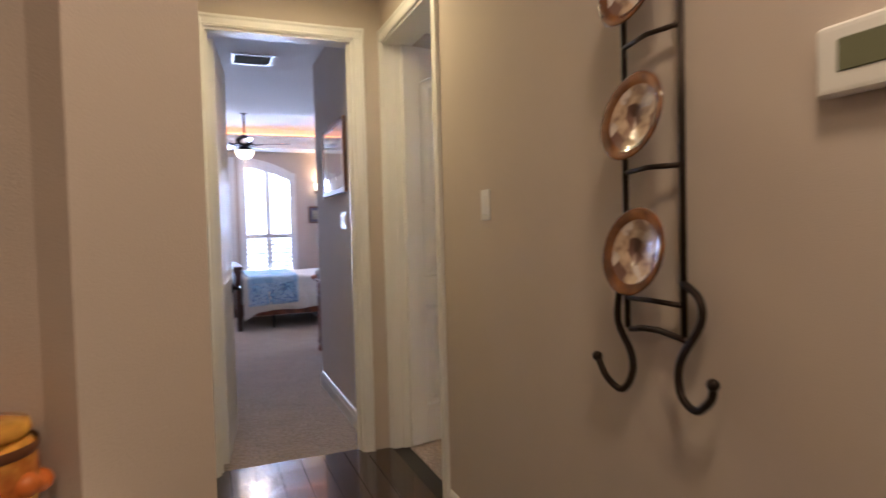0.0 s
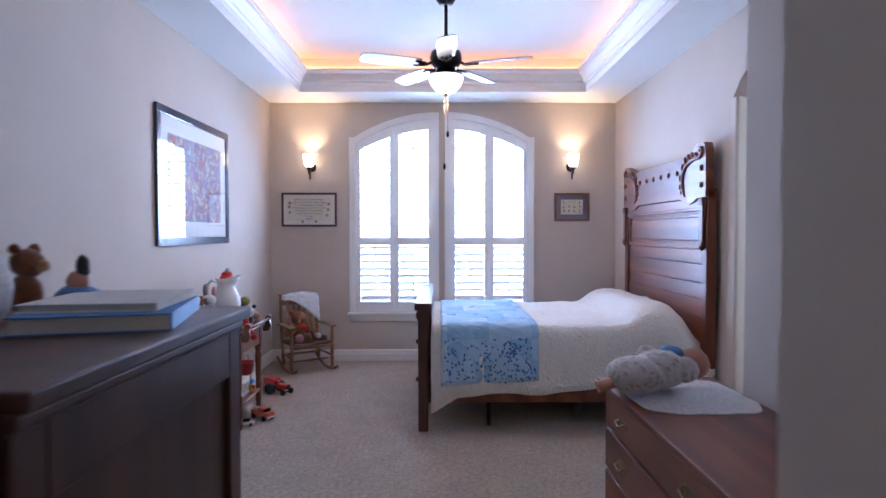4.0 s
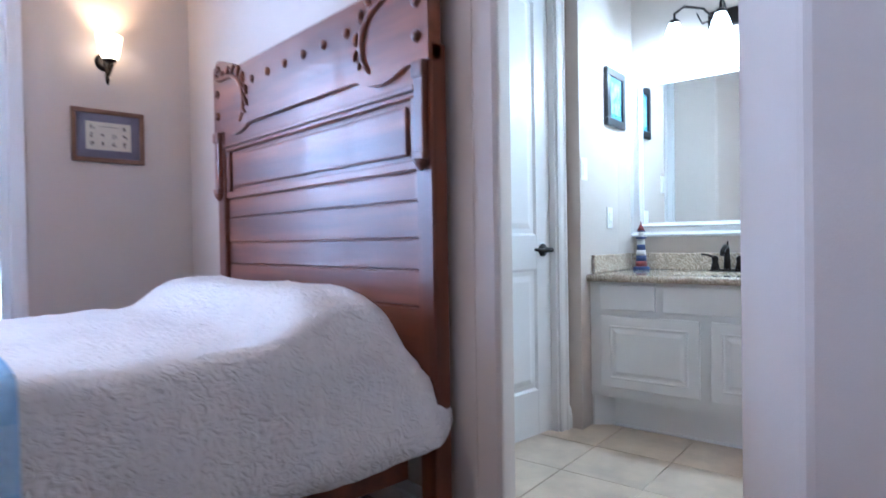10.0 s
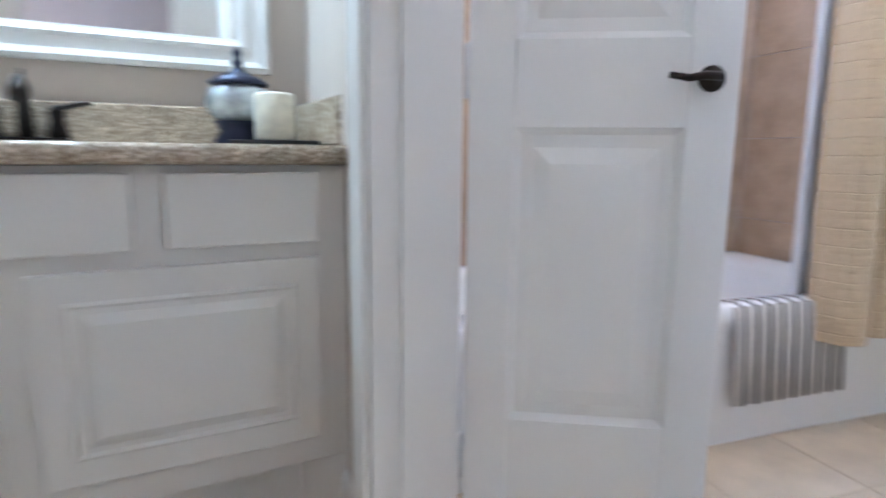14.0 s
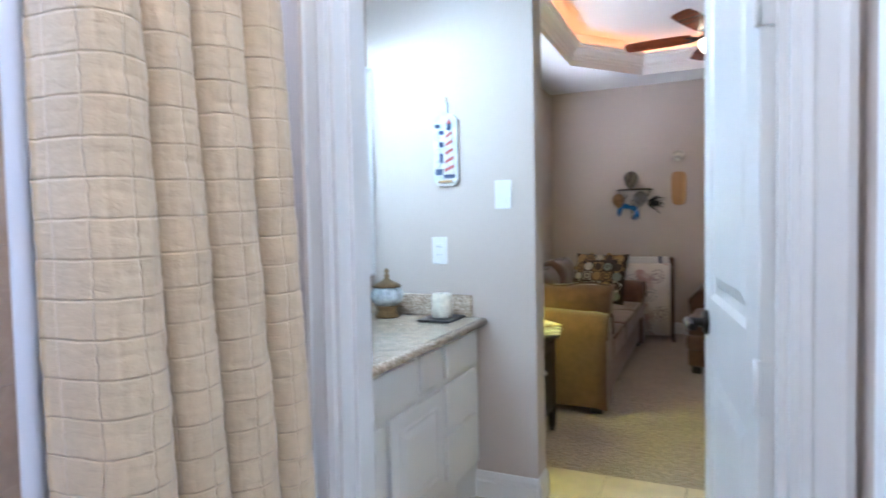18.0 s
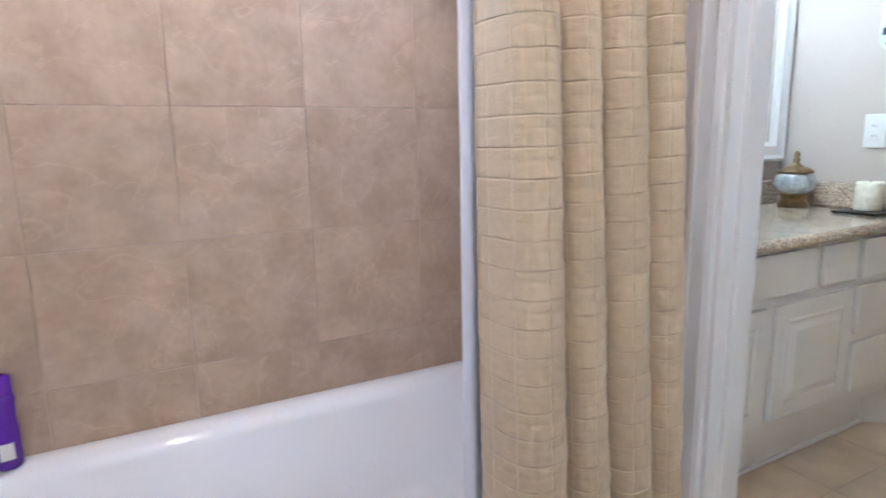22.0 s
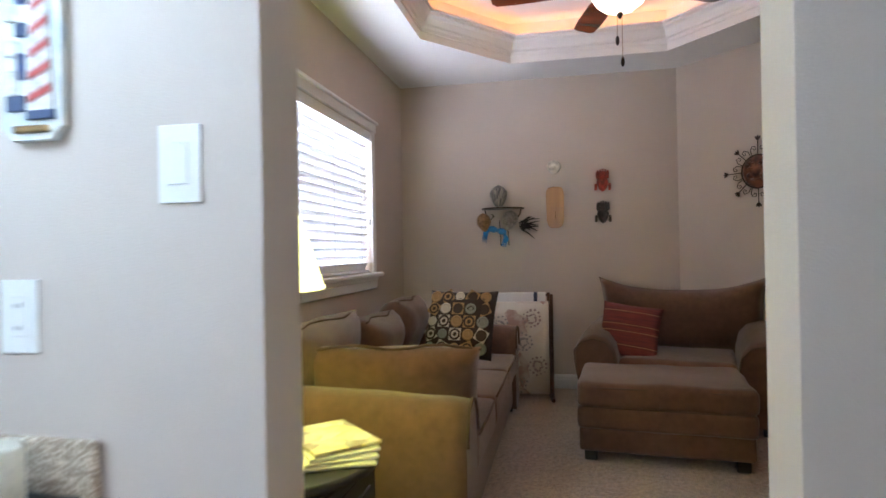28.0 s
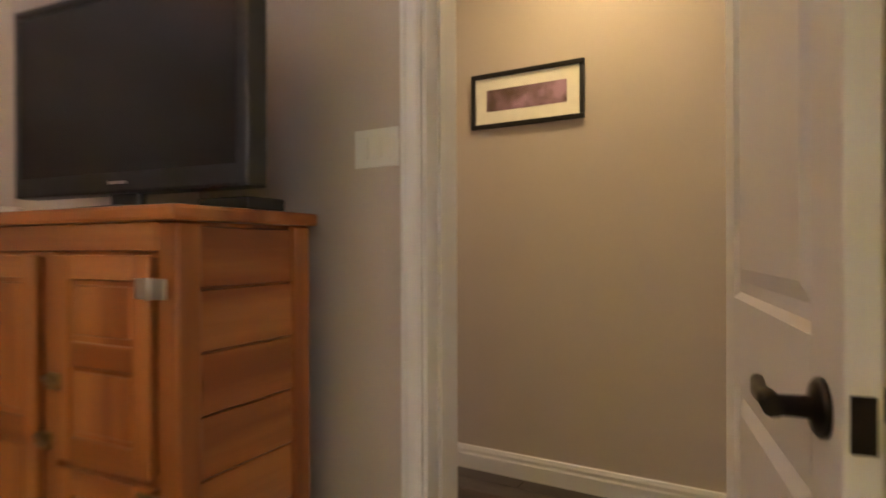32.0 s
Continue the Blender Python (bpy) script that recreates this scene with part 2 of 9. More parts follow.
def box(bm, x0, y0, z0, x1, y1, z1, bev=0.0, seg=1, rot=None):
    """A block between two corners, with eased edges; rot turns it about its middle."""
    c = Matrix.Translation(((x0 + x1) / 2, (y0 + y1) / 2, (z0 + z1) / 2))
    r = rot if rot is not None else Matrix()
    v = bmesh.ops.create_cube(bm, size=1)["verts"]
    put(bm, v, c @ r @ Matrix.Diagonal((x1 - x0, y1 - y0, z1 - z0, 1)))
    if bev:
        es = list({e for q in v for e in q.link_edges})
        bmesh.ops.bevel(bm, geom=es, offset=bev, segments=seg, affect="EDGES", profile=0.6)
    return bm


def lathe(bm, prof, n=16, at=(0, 0, 0), m=None, closed=True):
    """A turned shape from (radius, height) pairs."""
    base = Matrix.Translation(at) @ (m if m is not None else Matrix())
    rings = []
    for r, z in prof:
        rings.append([bm.verts.new(base @ Vector((r * math.cos(2 * math.pi * k / n), r * math.sin(2 * math.pi * k / n), z))) for k in range(n)])
    for a, b in zip(rings, rings[1:]):
        for k in range(n):
            f = bm.faces.new((a[k], a[(k + 1) % n], b[(k + 1) % n], b[k]))
            f.smooth = True
    if closed:
        bm.faces.new(rings[0][::-1])
        bm.faces.new(rings[-1])
    return bm


def tube(bm, pts, r, n=8, taper=None):
    """A rod bent along points."""
    pts = [Vector(p) for p in pts]
    rings = []
    side = None
    for k, p in enumerate(pts):
        d = (pts[min(k + 1, len(pts) - 1)] - pts[max(k - 1, 0)]).normalized()
        if side is None:
            side = d.orthogonal().normalized()
        side = (side - d * side.dot(d)).normalized()
        up = d.cross(side)
        rr = r * (taper[k] if taper else 1)
        rings.append([bm.verts.new(p + rr * (math.cos(2 * math.pi * j / n) * side + math.sin(2 * math.pi * j / n) * up)) for j in range(n)])
    for a, b in zip(rings, rings[1:]):
        for j in range(n):
            f = bm.faces.new((a[j], a[(j + 1) % n], b[(j + 1) % n], b[j]))
            f.smooth = True
    bm.faces.new(rings[0][::-1])
    bm.faces.new(rings[-1])
    return bm


def prism(bm, poly, lo, hi, m=None):
    """A polygon in x, y pushed from height lo to hi; m places it."""
    m = m if m is not None else Matrix()
    a = [bm.verts.new(m @ Vector((x, y, lo))) for x, y in poly]
    b = [bm.verts.new(m @ Vector((x, y, hi))) for x, y in poly]
    n = len(poly)
    for k in range(n):
        bm.faces.new((a[k], a[(k + 1) % n], b[(k + 1) % n], b[k]))
    bm.faces.new(a[::-1])
    bm.faces.new(b)
    return bm


def ball(bm, c, r, sx=1, sy=1, sz=1, sub=2, rot=None):
    v = bmesh.ops.create_icosphere(bm, subdivisions=sub, radius=1)["verts"]
    put(bm, v, Matrix.Translation(c) @ (rot if rot is not None else Matrix()) @ Matrix.Diagonal((r * sx, r * sy, r * sz, 1)))
    for q in v:
        for f in q.link_faces:
            f.smooth = True
    return bm


def pillow_mesh(bm, w, d, h, n=14, m=None, corner=0.35, rough=0.0, seed=1.0):
    """A stuffed cushion w by d, h thick, its middle at the origin."""
    m = m if m is not None else Matrix()
    grid = {}
    for s in (1, -1):
        for i in range(n + 1):
            for j in range(n + 1):
                u, v = 2 * i / n - 1, 2 * j / n - 1
                e = max(0.0, (1 - abs(u) ** 3.2)) ** 0.5 * max(0.0, (1 - abs(v) ** 3.2)) ** 0.5
                if s < 0 and (i in (0, n) or j in (0, n)):
                    grid[s, i, j] = grid[1, i, j]
                    continue
                pinch = 1 - corner * 0.12 * (1 - abs(u) ** 2) * 0 - 0.05 * (abs(u * v) < 0.3)
                x, y = u * w / 2 * (1 - 0.05 * (1 - v * v) * (abs(u) ** 4)), v * d / 2 * (1 - 0.05 * (1 - u * u) * (abs(v) ** 4))
                z = s * h / 2 * e + rough * noise.noise(Vector((x * 5 + seed, y * 5, s + seed)))
                grid[s, i, j] = bm.verts.new(m @ Vector((x, y, z)))
    for s in (1, -1):
        for i in range(n):
            for j in range(n):
                q = [grid[s, i, j], grid[s, i + 1, j], grid[s, i + 1, j + 1], grid[s, i, j + 1]]
                f = bm.faces.new(q if s > 0 else q[::-1])
                f.smooth = True
    return bm


def part(name, bm, material, parent=None, label="", smooth=False):
    """Links a bmesh as ONE mesh object under a thing or part."""
    me = bpy.data.meshes.new(name)
    if smooth:
        for f in bm.faces:
            f.smooth = True
    bmesh.ops.recalc_face_normals(bm, faces=bm.faces)
    bm.to_mesh(me)
    bm.free()
    me.materials.append(material)
    ob = new(name, me)
    if parent is not None:
        ob.parent = parent
    if label:
        ob["label"] = label
    return ob


def thing(name, m, label, category, group="", kind=""):
    ob = new(name)
    ob.empty_display_size = 0.1
    ob.matrix_world = m
    return tagged(ob, label, category, group, kind)


def structure(name, bm, material, label="", category=""):
    return tagged(part(name, bm, material), label, category, "", "structure")


def arc(c, r, a0, a1, n):
    return [(c[0] + r * math.cos(radians(a0 + (a1 - a0) * k / n)), c[1] + r * math.sin(radians(a0 + (a1 - a0) * k / n))) for k in range(n + 1)]


TOY = (1, 0)


# ---------------------------------------------------------------- shell
H = 2.74
TOP = 2.90


def wall_x(bm, x0, x1, y0, y1, holes=(), top=TOP):
    """A wall whose faces look along x, with rectangular holes (ya, yb, za, zb)."""
    y = y0
    for a, b, lo, hi in sorted(holes):
        if a > y:
            box(bm, x0, y, 0, x1, a, top)
        if lo > 0:
            box(bm, x0, a, 0, x1, b, lo)
        if hi < top:
            box(bm, x0, a, hi, x1, b, top)
        y = b
    if y1 > y:
        box(bm, x0, y, 0, x1, y1, top)
    return bm


def wall_y(bm, y0, y1, x0, x1, holes=(), top=TOP):
    x = x0
    for a, b, lo, hi in sorted(holes):
        if a > x:
            box(bm, x, y0, 0, a, y1, top)
        if lo > 0:
            box(bm, a, y0, 0, b, y1, lo)
        if hi < top:
            box(bm, a, y0, hi, b, y1, top)
        x = b
    if x1 > x:
        box(bm, x, y0, 0, x1, y1, top)
    return bm


def arch_fill(bm, u0, u1, zf, ztop, place, n=16):
    """Fills between a curve zf(u) and ztop with one strip; place(u, z, depth 0 or 1) gives the point."""
    rows = []
    for k in range(n + 1):
        u = u0 + (u1 - u0) * k / n
        rows.append([bm.verts.new(place(u, z, d)) for d, z in ((0, zf(u)), (0, ztop), (1, ztop), (1, zf(u)))])
    for p, q in zip(rows, rows[1:]):
        for k in range(4):
            bm.faces.new((p[k], q[k], q[(k + 1) % 4], p[(k + 1) % 4]))
    bm.faces.new(rows[0])
    bm.faces.new(rows[-1][::-1])


DOORH = 2.44
# the hall
structure("wall_hall_west", wall_x(B(), 1.90, 2.05, 3.03, 6.95), WALL, "smooth beige painted hall wall", "wall")
structure("wall_hall_east", wall_x(B(), 3.10, 3.28, -0.6, 5.28, [(4.42, 5.272, 0, DOORH)]), WALL, "smooth beige painted hall wall", "wall")
structure("wall_hall_end", wall_y(B(), 5.28, 5.40, 2.05, 3.28, [(2.11, 2.93, 0, DOORH)]), WALL, "beige painted wall around the bedroom door", "wall")
structure("wall_passage_east", wall_x(B(), 2.99, 3.28, 5.40, 6.95), WALL, "beige painted wall of the short passage", "wall")
structure("wall_hall_south", wall_y(B(), -0.75, -0.6, 0.2, 3.28), WALL, "plain beige wall", "wall")
structure("wall_hall_far", wall_x(B(), 0.05, 0.2, -0.75, 2.0), WALL, "plain beige wall", "wall")
# bedroom with the windows
structure("wall_bedroom_west", wall_x(B(), 0.65, 0.80, 6.80, 12.66), WALL, "beige painted bedroom wall", "wall")
structure("wall_bedroom_south", wall_y(B(), 6.80, 6.95, 0.80, 1.90), WALL, "beige painted bedroom wall", "wall")
structure("wall_bedroom_south_east", wall_y(B(), 6.83, 6.95, 3.28, 3.68), WALL, "beige painted bedroom wall", "wall")


def win_top(x):
    """The eyebrow arch over the pair of windows."""
    c = 2.615
    return 2.30 + 0.275 * (1 - ((x - c) / 0.93) ** 2) ** 0.9 if abs(x - c) < 0.93 else 2.30


bm = wall_y(B(), 12.51, 12.66, 0.80, 4.60, [(1.70, 2.52, 0.52, 2.60), (2.71, 3.53, 0.52, 2.60)], top=3.2)
for a, b in ((1.70, 2.52), (2.71, 3.53)):
    arch_fill(bm, a, b, win_top, 2.60, lambda u, z, s: Vector((u, 12.51 + 0.15 * s, z)), 12)
structure("wall_window", bm, WALL, "beige painted bedroom wall with two arched windows", "wall")


def arch_top(u, c, half, spring, rise):
    return spring + rise * math.sqrt(max(0.0, 1 - ((u - c) / half) ** 2))


bm = wall_x(B(), 4.46, 4.58, 9.15, 12.51, [(9.15, 10.06, 0, 2.52)])
arch_fill(bm, 9.15, 10.06, lambda u: arch_top(u, 9.61, 0.37, 2.22, 0.17) if 9.24 < u < 9.98 else 2.22, 2.52, lambda u, z, s: Vector((4.46 + 0.12 * s, u, z)), 20)
prism(bm, [(4.46, 9.975), (4.468, 9.96), (4.48, 9.962), (4.835, 10.216), (4.85, 10.235), (4.85, 10.56), (4.582, 10.56), (4.582, 10.058), (4.46, 10.058)], 0, 2.22)
prism(bm, [(4.582, 10.04), (4.835, 10.216), (4.85, 10.235), (4.85, 10.56), (4.582, 10.56)], 2.22, TOP)
structure("wall_bedroom_east", bm, WALL, "beige painted wall with an arched opening to the bath", "wall")
bm = prism(B(), [(4.572, 6.83), (4.572, 9.125), (4.578, 9.145), (4.592, 9.163), (4.755, 9.345), (4.785, 9.345), (4.80, 9.33), (4.84, 9.33), (4.84, 6.83)], 0, TOP)
structure("wall_bedroom_corner", bm, WALL, "beige painted bull-nosed wall beside the arch", "wall")
structure("wall_bedroom_closet", prism(B(), [(3.68, 6.83), (3.68, 8.35), (4.571, 8.35), (4.571, 6.83)], 0, H + 0.01), WALL, "beige painted closet wall", "wall")
# the bath
structure("wall_bath_north", wall_y(B(), 10.56, 10.68, 4.58, 6.55, [(4.873, 5.613, 0, DOORH)]), WALL, "pale painted bath wall with a white door", "wall")
structure("wall_vanity", wall_x(B(), 6.41, 6.53, 9.20, 10.60), WALL, "pale painted wall behind the mirror", "wall").matrix_world = NOOK
structure("wall_vanity_side", box(B(), 5.72, 10.50, 0, 6.41, 10.70, TOP), WALL, "pale painted wall beside the vanity", "wall").matrix_world = NOOK
structure("wall_bath_south_east", wall_x(B(), 6.76, 6.90, 6.03, 7.38), WALL, "pale painted wall behind the mirror", "wall")
structure("wall_bath_east", wall_x(B(), 6.775, 6.90, 7.50, 9.21, [(7.66, 8.93, 1.875, 2.45)]), WALL, "pale painted bath wall with a high window over the tub", "wall")
structure("wall_tub_north", wall_y(wall_y(B(), 9.21, 9.36, 4.845, 6.90, [(4.845, 5.763, 0, DOORH)]), 9.12, 9.21, 5.99, 6.90), WALL, "pale painted wall with an open door", "wall")
structure("wall_tub_south", wall_y(wall_y(B(), 7.38, 7.50, 4.96, 6.90, [(5.14, 5.963, 0, DOORH)]), 7.50, 7.53, 6.005, 6.775), WALL, "pale painted wall with an open door", "wall")
structure("wall_tub_west", prism(wall_x(B(), 4.95, 5.07, 7.50, 9.0, [(7.72, 8.42, 0, DOORH)]), [(4.80, 9.325), (4.84, 9.325), (5.07, 9.0), (4.95, 9.0)], 0, TOP), WALL, "pale painted wall with a closet door", "wall")
structure("wall_bath_south_west", wall_x(B(), 4.90, 5.02, 6.03, 7.38), WALL, "pale painted wall", "wall")
bm = wall_y(B(), 5.90, 6.03, 3.28, 7.10, [(5.19, 5.945, 0, 2.52)])
arch_fill(bm, 5.19, 5.945, lambda u: arch_top(u, 5.5675, 0.3775, 2.22, 0.17), 2.52, lambda u, z, s: Vector((u, 5.90 + 0.13 * s, z)))
structure("wall_arch_south", bm, WALL, "painted wall with an arched opening between bath and den", "wall")
# the den
structure("wall_den_east", wall_x(B(), 6.955, 7.10, 1.45, 5.90, [(2.52, 4.44, 1.07, 2.16)]), WALL, "tan painted wall with a wide window", "wall")
structure("wall_den_south", wall_y(B(), 1.45, 1.605, 4.45, 7.10), WALL, "tan painted wall", "wall")
structure("wall_den_corner", prism(B(), [(4.534, 1.605), (3.56, 2.62), (3.56, 3.42), (3.30, 3.42), (3.10, 3.42), (3.10, 2.4), (4.40, 1.45), (4.534, 1.45)], 0, TOP), WALL, "tan painted angled corner wall", "wall")

# floors
structure("floor_carpet", box(B(), 0.65, 5.34, -0.10, 4.58, 12.66, 0.0), CARPET, "beige cut-pile carpet", "carpet")
structure("floor_carpet_den", box(B(), 3.20, 1.45, -0.10, 7.10, 5.94, 0.0), CARPET, "beige cut-pile carpet", "carpet")
structure("floor_bath", box(B(), 4.58, 5.94, -0.10, 6.90, 10.68, -0.0005), SUBFLOOR, "beige grout under the floor tiles", "floor")
structure("floor_hall", box(B(), 0.05, -0.75, -0.10, 3.20, 5.34, -0.006), BLACK, "dark underlay of the hall floor", "floor")

# ceilings, with the stepped trays
def tray(name, outer, inner, z1, label):
    """A flat ceiling with a raised middle: outer and inner are polygons with equal numbers of corners."""
    bm = B()
    n = len(inner)
    o = [bm.verts.new((x, y, H)) for x, y in outer]
    i = [bm.verts.new((x, y, H)) for x, y in inner]
    t = [bm.verts.new((x, y, z1)) for x, y in inner]
    for k in range(n):
        bm.faces.new((o[k], o[(k + 1) % n], i[(k + 1) % n], i[k]))
        bm.faces.new((i[k], i[(k + 1) % n], t[(k + 1) % n], t[k]))
    bm.faces.new(t)
    m = max(v.co.z for v in t) + 0.1
    oo = [bm.verts.new((x, y, m)) for x, y in outer]
    for k in range(n):
        bm.faces.new((o[k], oo[k], oo[(k + 1) % n], o[(k + 1) % n]))
    bm.faces.new(oo)
    return structure(name, bm, CEIL, label, "ceiling")


T1 = [(1.23, 9.15), (4.02, 9.15), (4.02, 12.03), (1.23, 12.03)]
tray("ceiling_bedroom", [(0.66, 8.0), (4.57, 8.0), (4.57, 12.65), (0.66, 12.65)], T1, 3.06, "white tray ceiling with crown moulding")
structure("ceiling_passage", box(B(), 0.66, 5.3, H, 4.58, 8.0, H + 0.2), CEIL, "flat white ceiling", "ceiling")
structure("ceiling_hall", box(B(), 0.05, -0.75, H, 3.19, 5.3, H + 0.2), CEIL, "flat white hall ceiling", "ceiling")
structure("ceiling_bath", box(B(), 4.58, 5.94, H, 6.90, 10.68, H + 0.2), CEIL, "flat white bath ceiling", "ceiling")
T2 = [(6.47, 2.80), (6.47, 4.65), (5.89, 5.37), (4.68, 5.37), (4.17, 4.75), (4.17, 2.70), (4.68, 2.08), (5.89, 2.08)]
O2 = [(7.10, 2.4), (7.10, 5.0), (6.3, 5.91), (4.3, 5.91), (3.2, 5.0), (3.2, 2.6), (4.5, 1.45), (6.3, 1.45)]
tray("ceiling_den", O2, T2, 3.06, "white eight-sided tray ceiling with crown moulding")
structure("ceiling_den_corner", prism(B(), [(7.10, 1.45), (7.10, 2.45), (6.25, 1.45)], H + 0.002, H + 0.2), CEIL, "flat white ceiling", "ceiling")
structure("ceiling_den_corner_north", prism(B(), [(7.10, 4.95), (7.10, 5.91), (6.25, 5.91)], H + 0.002, H + 0.2), CEIL, "flat white ceiling", "ceiling")
structure("ceiling_den_corner_west", prism(B(), [(3.2, 4.95), (3.2, 5.91), (4.35, 5.91)], H + 0.002, H + 0.2), CEIL, "flat white ceiling", "ceiling")


def sweep_ring(bm, poly, prof):
    """A moulding run round a closed polygon (counter-clockwise, inside to its left); prof: (inset, z)."""
    n = len(poly)
    cx, cy = sum(p[0] for p in poly) / n, sum(p[1] for p in poly) / n
    rings = []
    for ins, z in prof:
        ring = []
        for k in range(n):
            p0, p1, p2 = Vector(poly[k - 1]), Vector(poly[k]), Vector(poly[(k + 1) % n])
            d0, d1 = (p1 - p0).normalized(), (p2 - p1).normalized()
            n0, n1 = Vector((-d0.y, d0.x)), Vector((-d1.y, d1.x))
            if n0.dot(Vector((cx, cy)) - p1) < 0:
                n0, n1 = -n0, -n1
            b = (n0 + n1)
            q = p1 + b * (ins / b.dot(n0))
            ring.append(bm.verts.new((q.x, q.y, z)))
        rings.append(ring)
    for a, b in zip(rings, rings[1:] + rings[:1]):
        for k in range(n):
            bm.faces.new((a[k], a[(k + 1) % n], b[(k + 1) % n], b[k]))
    return bm


CROWN = [(0.001, 2.80), (0.012, 2.80), (0.014, 2.825), (0.030, 2.835), (0.034, 2.85), (0.060, 2.885), (0.085, 2.90), (0.088, 2.92), (0.100, 2.925), (0.100, 2.945), (0.001, 2.945)]
for k, t in enumerate((T1, T2)):
    structure("trim_crown_%d" % (k + 1), sweep_ring(B(), t, CROWN), TRIM, "white crown moulding of the ceiling tray", "moulding")
    tagged(part("rope_light", sweep_ring(B(), t, [(0.03, 2.947), (0.055, 2.947), (0.055, 2.962), (0.03, 2.962)]), ROPE), "warm orange rope light lying on the crown moulding", "light")


def run(bm, p, q, prof):
    """A moulding along p to q; prof: (out to the left of the run, z)."""
    p, q = Vector(p), Vector(q)
    d = (q - p).normalized()
    nl = Vector((-d.y, d.x))
    a = [bm.verts.new((*(p + nl * o), z)) for o, z in prof]
    b = [bm.verts.new((*(q + nl * o), z)) for o, z in prof]
    n = len(prof)
    for k in range(n):
        bm.faces.new((a[k], a[(k + 1) % n], b[(k + 1) % n], b[k]))
    bm.faces.new(a[::-1])
    bm.faces.new(b)
    return bm


BASE = [(0.0, 0.0), (0.016, 0.0), (0.016, 0.075), (0.012, 0.085), (0.012, 0.10), (0.006, 0.118), (0.0, 0.122)]
runs = [((4.46, 12.51), (0.80, 12.51)), ((0.80, 12.51), (0.80, 6.95)), ((0.80, 6.95), (2.05, 6.95)), ((2.05, 6.95), (2.05, 5.40)), ((2.99, 5.40), (2.99, 6.95)),
        ((2.99, 6.95), (3.68, 6.95)), ((3.68, 6.95), (3.68, 8.35)), ((3.68, 8.35), (4.572, 8.35)), ((4.572, 8.35), (4.572, 9.13)), ((4.46, 9.97), (4.46, 12.51)),
        ((2.05, 5.28), (2.05, 3.03)), ((3.10, -0.6), (3.10, 4.35)), ((5.92, 10.56), (5.68, 10.56)), ((5.86, 9.36), (6.02, 9.36)),
        ((5.945, 6.03), (6.24, 6.03)), ((5.945, 5.90), (5.945, 6.03)), ((6.955, 5.90), (5.945, 5.90)), ((5.19, 6.03), (5.19, 5.90)), ((5.19, 5.90), (3.28, 5.90)),
        ((6.955, 1.605), (6.955, 5.90)), ((4.534, 1.605), (6.955, 1.605)), ((3.56, 2.62), (4.534, 1.605)), ((3.56, 3.42), (3.56, 2.62)), ((3.28, 4.35), (3.28, 3.42)), ((3.28, 5.90), (3.28, 5.345)),
        ((5.07, 7.66), (5.07, 7.53)), ((5.07, 9.20), (5.07, 8.48)), ((5.02, 7.32), (5.02, 6.03))]
for k, (p, q) in enumerate(runs):
    structure("baseboard_%d" % (k + 1), run(B(), q, p, [(-o, z) for o, z in BASE]), TRIM, "white moulded baseboard", "baseboard")


# ---------------------------------------------------------------- doors
def casing(name, width, height, m, depth, label="white moulded door casing", sides=(-1, 1)):
    """Casing and lining of an opening: local x across, y into the wall (0 to depth), seen from both sides."""
    ob = thing(name, m, label, "door frame", kind="structure")
    w = 0.065
    prof = [(0, 0), (w, 0), (w, 0.020), (w - 0.012, 0.022), (w - 0.022, 0.016), (0.018, 0.014), (0.012, 0.018), (0, 0.012)]
    for face, sgn in ((0.0, -1), (depth, 1)):
        for side in sides:
            bm = prism(B(), [(side * (width / 2 + a - 0.006), face + sgn * b) for a, b in prof], 0, height + w)
            part("side_casing", bm, TRIM, ob)
        bm = prism(B(), [(a, b) for a, b in prof], -width / 2 - w + 0.002, width / 2 + w - 0.002,
                   Matrix(((0, 0, 1, 0), (0, sgn, 0, face), (1, 0, 0, height - 0.004), (0, 0, 0, 1))))
        part("head_casing", bm, TRIM, ob)
    bm = B()
    for side in sides:
        box(bm, min(side * width / 2, side * (width / 2 - 0.018)), 0.001, 0, max(side * width / 2, side * (width / 2 - 0.018)), depth - 0.001, height)
        a, b = side * (width / 2 - 0.018), side * (width / 2 - 0.030)
        box(bm, min(a, b), depth * 0.35, 0, max(a, b), depth * 0.65, height - 0.018)
    box(bm, -width / 2 + 0.018, 0.001, height - 0.018, width / 2 - 0.018, depth - 0.001, height)
    part("jamb", bm, TRIM, ob)
    return ob


def lever(parent, x, z, y, sgn, way, k=1.0):
    """A bronze lever with its round plate; way: the side to which it points."""
    h = part("door_handle", lathe(B(), [(k * r, k * q) for r, q in ((0.0, 0), (0.034, 0), (0.034, 0.006), (0.028, 0.011), (0.013, 0.014), (0.012, 0.05))], 18, (x, y, z), Matrix.Rotation(radians(90 * sgn * -1), 4, "X") @ Matrix()), BRONZE, parent, "dark bronze lever handle")
    bm = B()
    yy = y + sgn * 0.052 * k
    way *= k
    tube(bm, [(x - way * 0.012, yy, z), (x + way * 0.03, yy, z + 0.002), (x + way * 0.07, yy, z - 0.002), (x + way * 0.115, yy - sgn * 0.006, z + 0.004)], 0.0105 * k, 10, [1.2, 1.1, 0.95, 0.8])
    part("lever", bm, BRONZE, h, "dark bronze lever")


